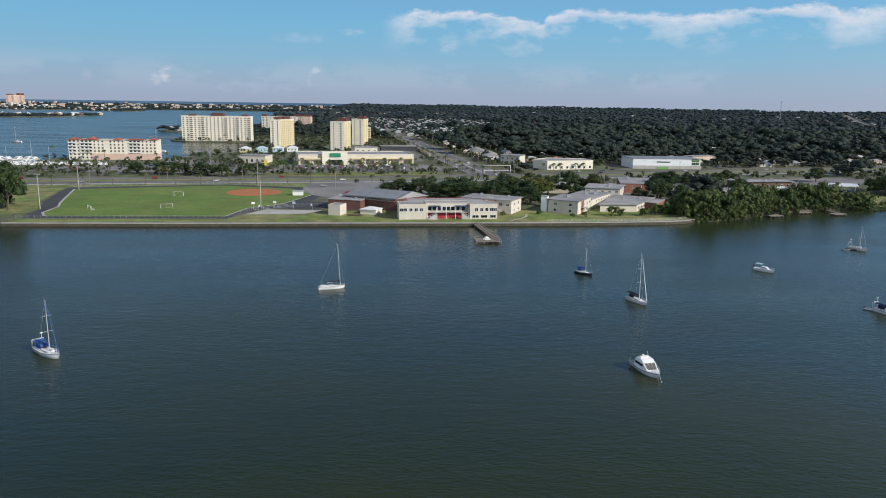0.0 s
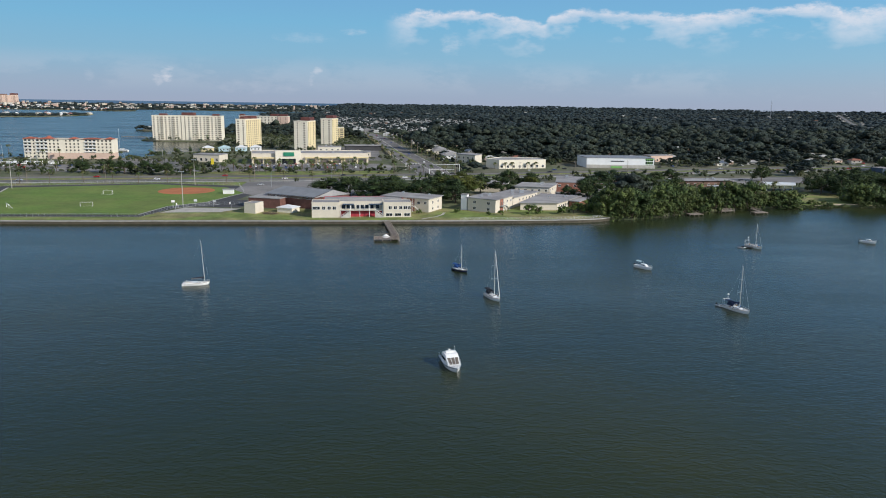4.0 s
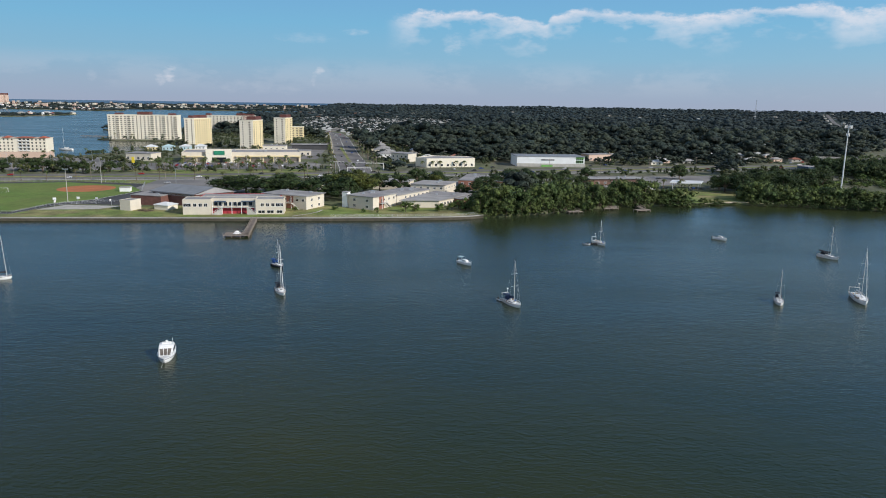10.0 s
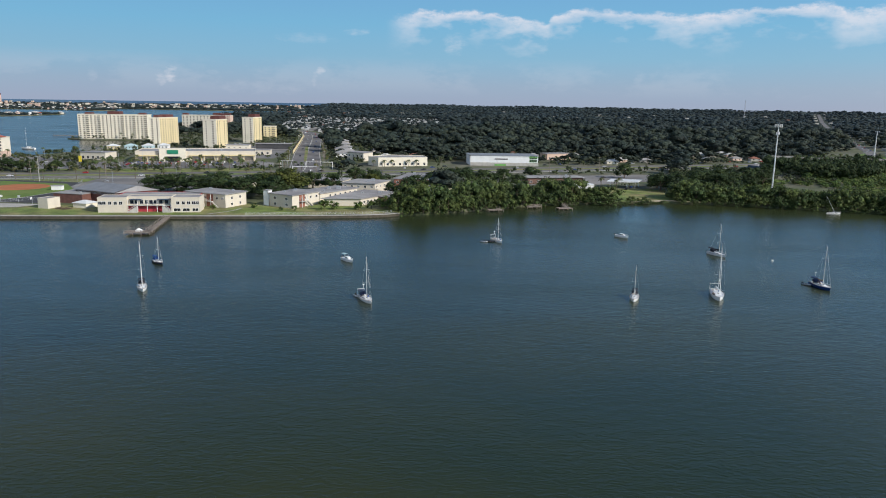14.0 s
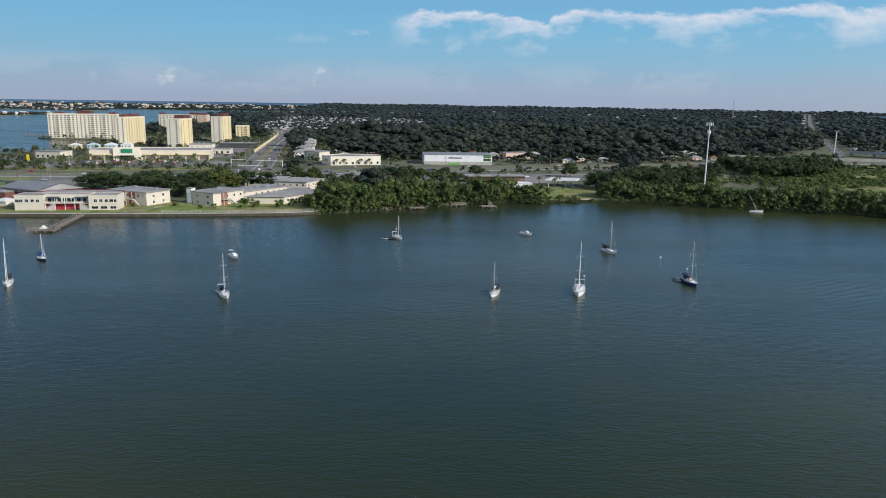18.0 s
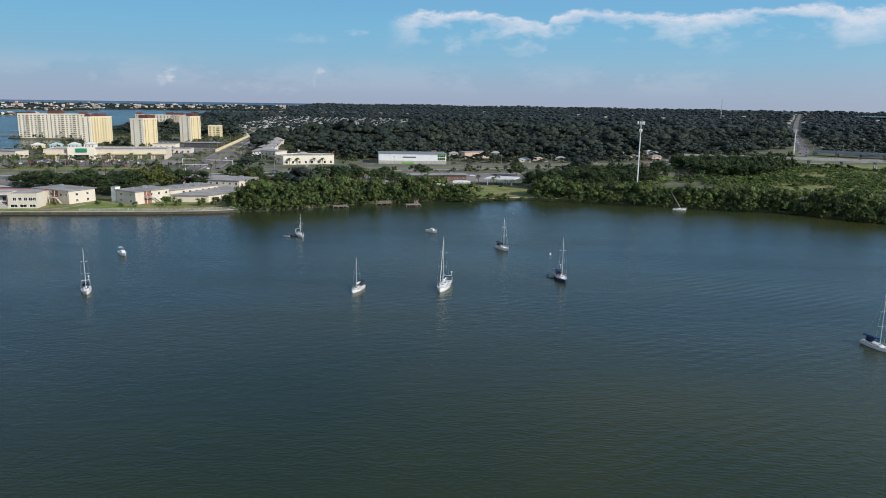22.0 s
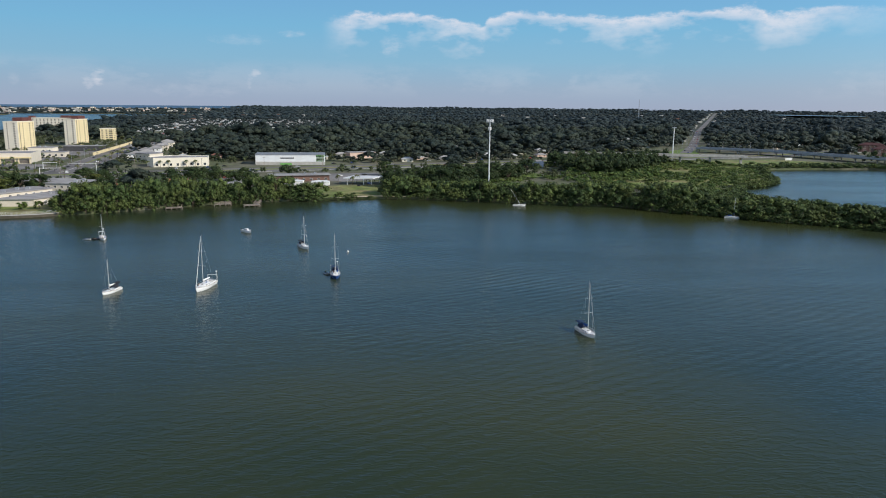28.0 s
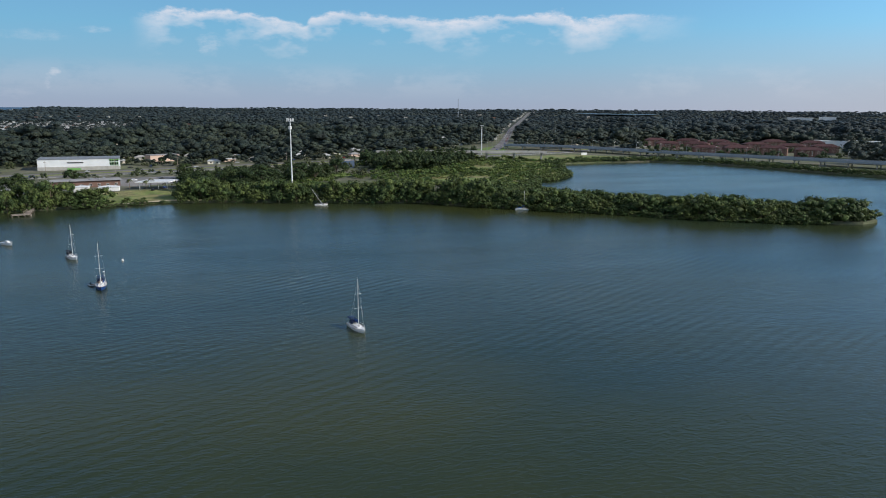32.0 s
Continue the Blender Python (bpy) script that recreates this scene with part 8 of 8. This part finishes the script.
def car(k, x, y, turn, z=LAND + 0.1):
    i = (k * 7 + k // 3) % 5
    ob = thing("car", f"parked {CAR_WORDS[i]} car on grey paving", "car", "cars", at=pose(x, y, z, 0, 0, turn))
    part("body", car_kinds[i][0], None, ob)
    part("window_glass", car_kinds[i][1], None, ob)
    for wx in (-1.35, 1.35) if y < 560 else ():
        for wy in (-0.8, 0.8):
            part("wheel", wheel_me, None, ob, place=pose(wx, wy, 0.33))


cr = np.random.default_rng(9)
ck = 0
for row in range(5):
    for k in range(20):
        if cr.uniform() < 0.5:
            continue
        u, v = 14 + k * 5.2, 10 + row * 9
        x, y = -206 + u * 0.97 - v * 0.24, 626 + u * 0.24 + v * 0.97
        if inside(x, y, [(-215, 625), (-60, 655), (-85, 708), (-205, 682)]):
            car(ck, x, y, 104)
            ck += 1
for k in range(34):
    x, y = cr.uniform(-400, -250), cr.uniform(605, 700)
    if inside(x, y, [(-400, 605), (-300, 597), (-235, 615), (-262, 685), (-300, 720), (-325, 715), (-330, 655), (-405, 635)]):
        car(ck, x, y, 12 + 90 * (k % 2))
        ck += 1
for x, y, a in ((-118, 470, 20), (-108, 505, 100), (-90, 500, 95), (-150, 515, 10), (-128, 478, 15), (80, 560, 20), (120, 575, 30), (95, 462, 20), (185, 575, 20), (210, 590, 30), (230, 598, 25), (200, 565, 10), (228, 515, 80), (235, 528, 80), (60, 655, 90), (85, 668, 20)):
    car(ck, x, y, a)
    ck += 1
for x, y, nx, ny in along(HIGHWAY[2:10], 47):
    s = -1 if ck % 2 else 1
    off = s * (12 + cr.uniform(-3, 3))
    car(ck, x + nx * off, y + ny * off, math.degrees(math.atan2(-nx, ny)) + (180 if s > 0 else 0))
    ck += 1
for x, y, nx, ny in along(AVENUE, 58):
    s = 1 if ck % 2 else -1
    car(ck, x + nx * s * 7, y + ny * s * 7, math.degrees(math.atan2(-nx, ny)), LAND + 0.12)
    ck += 1
for x, y, nx, ny in along(HIGHWAY[6:10], 21):
    if cr.uniform() < 0.75:
        off = 38 + cr.uniform(-4, 9)
        car(ck, x + nx * off, y + ny * off, math.degrees(math.atan2(-nx, ny)) + 90 * (ck % 2), LAND + 0.05)
        ck += 1
# traffic and lamps at the interchange
for k, (x, y) in enumerate(((500, 733), (540, 722), (575, 713), (600, 705))):
    car(ck, x, y, -16, 11.05)
    ck += 1
for x, y, nx, ny in along(NORTH_ROAD[:3], 42):
    s = 1 if ck % 2 else -1
    car(ck, x + nx * s * 3.4, y + ny * s * 3.4, math.degrees(math.atan2(-nx, ny)), LAND + 0.4)
    ck += 1
    if ck % 2:
        street_lamp(x + nx * 10, y + ny * 10, 12, math.degrees(math.atan2(-ny, -nx)))
# avenue and highway markings
for line, off, z in ((AVENUE, 0.4, 0.11), (AVENUE, -0.4, 0.11), (AVENUE, 14, 0.11), (AVENUE, -14, 0.11)):
    setting("lane_line", strip(offset_line(line, off), 0.3, LAND + z), M_LINE, "faded painted lane line", "marking")
slab("median", [(-45, 720), (-42, 720), (-84, 960), (-88, 960)], M_GRASS, "narrow planted avenue median", "median", LAND + 0.2)

# brush pile on the lawn
bp_ = thing("brush_pile", "pile of dry brown brush beside the storage block", "brush pile", at=pose(-113, 384, LAND))
gb = Geo()
hr = np.random.default_rng(6)
for k in range(150):
    a, d = hr.uniform(0, math.tau), hr.uniform(0, 1) ** 0.6
    x, y, z = 4.2 * d * math.cos(a), 2.4 * d * math.sin(a), hr.uniform(0.05, 1.3 * (1 - d * 0.8) + 0.1)
    e = Vector(hr.normal(size=3)) * 0.55
    gb.tube([(x - e.x, y - e.y, max(0, z - abs(e.z) * 0.4)), (x + e.x, y + e.y, z + abs(e.z) * 0.5)], 0.06, sides=3)
part("branches", gb, M_BARK, bp_)

# ---- far coast buildings ----
fr = np.random.default_rng(12)
for k in range(64):
    f = fr.uniform()
    x, y = -2750 + 2000 * f + fr.uniform(-60, 60), 3420 + 1000 * f ** 0.8 + fr.uniform(-60, 160)
    if not inside(x, y, WEST_LAND):
        continue
    w, h = fr.uniform(10, 24), fr.uniform(12, 26) * (1.2 - 0.4 * f)
    m = (M_WHITE, M_PALE, M_PINK, M_CREAM)[k % 4]
    ob = thing("far_building", "distant pale beach building", "building", "buildings of the far coast", at=pose(x, y, LAND, 0, 0, fr.uniform(-20, 20)))
    part("wall", Geo().box(-w / 2, -6, 0, w / 2, 6, h), m, ob)
    part("roof", Geo().box(-w / 2 - 0.5, -6.5, h + 0.01, w / 2 + 0.5, 6.5, h + 1.2), M_REDROOF if k % 3 == 0 else M_SHEETS, ob)
bigp = condo("beach_hotel", "large pink beach hotel on the far coast", [(-2345, 3882), (-2270, 3924), (-2286, 3952), (-2361, 3910)], 15, M_PINK, "bwb.wbw", storey=4.2, penthouse=((0.0, 0.42, 0.1, 0.9, 5.0), (0.55, 1.0, 0.1, 0.9, 9.0)))
for k in range(22):
    f = fr.uniform() ** 0.7
    x, y = -1240 - 560 * (1 - f), 2150 + 420 * f + fr.uniform(-40, 60)
    if inside(x, y, SPIT_WEST):
        ob = thing("far_house", "pale waterfront house on the low spit", "house", "houses on the spit", at=pose(x, y, LAND, 0, 0, fr.uniform(-30, 30)))
        part("wall", house_walls[k % 4], None, ob, place=Matrix.Scale(1.7, 4))
        part("roof", house_roofs[k % 5], None, ob, place=Matrix.Scale(1.7, 4))

# dense low housing on the far shores
GEOS = {m: Geo() for m in (M_WHITE, M_PALE, M_PINK, M_REDROOF, M_SHINGLE)}
for poly, n in ((FAR_SHORE, 620), (SPIT_WEST, 110), (WEST_LAND, 260)):
    for _ in range(n):
        x, y = fr.uniform(max(-2750, min(p[0] for p in poly)), max(p[0] for p in poly)), fr.uniform(min(p[1] for p in poly), max(p[1] for p in poly))
        if not inside(x, y, poly):
            continue
        w, h, d = fr.uniform(5, 10), fr.uniform(3.5, 6.5) * (2.3 * fr.uniform(0.7, 1.4) if poly is WEST_LAND else 1.2), fr.uniform(8, 12)
        wall = (M_WHITE, M_PALE, M_PINK, M_WHITE)[int(fr.uniform() * 4)]
        roof = (M_REDROOF, M_SHINGLE, M_PINK, M_WHITE)[int(fr.uniform() * 4)]
        z = 1.7
        GEOS[wall].box(x - w / 2, y - d / 2, z, x + w / 2, y + d / 2, z + h)
        r = hip_roof([(x - w / 2, y - d / 2), (x + w / 2, y - d / 2), (x + w / 2, y + d / 2), (x - w / 2, y + d / 2)], z + h + 0.01, z + h + 3.0, 0.8)
        GEOS[roof].add(r.v, r.f)
for m, word in ((M_WHITE, "white"), (M_PALE, "cream"), (M_PINK, "pinkish"), (M_REDROOF, "red roofed"), (M_SHINGLE, "grey roofed")):
    tagged(new("coast_houses", GEOS[m].mesh("coast_houses", m)), f"{word} small houses crowding the far shores of the bay", "houses", "", "stuff")
for k, (x, y, a) in enumerate(((-556, 1396, 8), (-548, 1408, -12), (-584, 1408, 15))):
    ob = thing("far_house", "white waterfront house on a small wooded islet", "house", "houses on the islet", at=pose(x, y, LAND, 0, 0, a))
    part("wall", house_walls[0], None, ob, place=Matrix.Scale(1.5, 4))
    part("roof", house_roofs[1], None, ob, place=Matrix.Scale(1.5, 4))
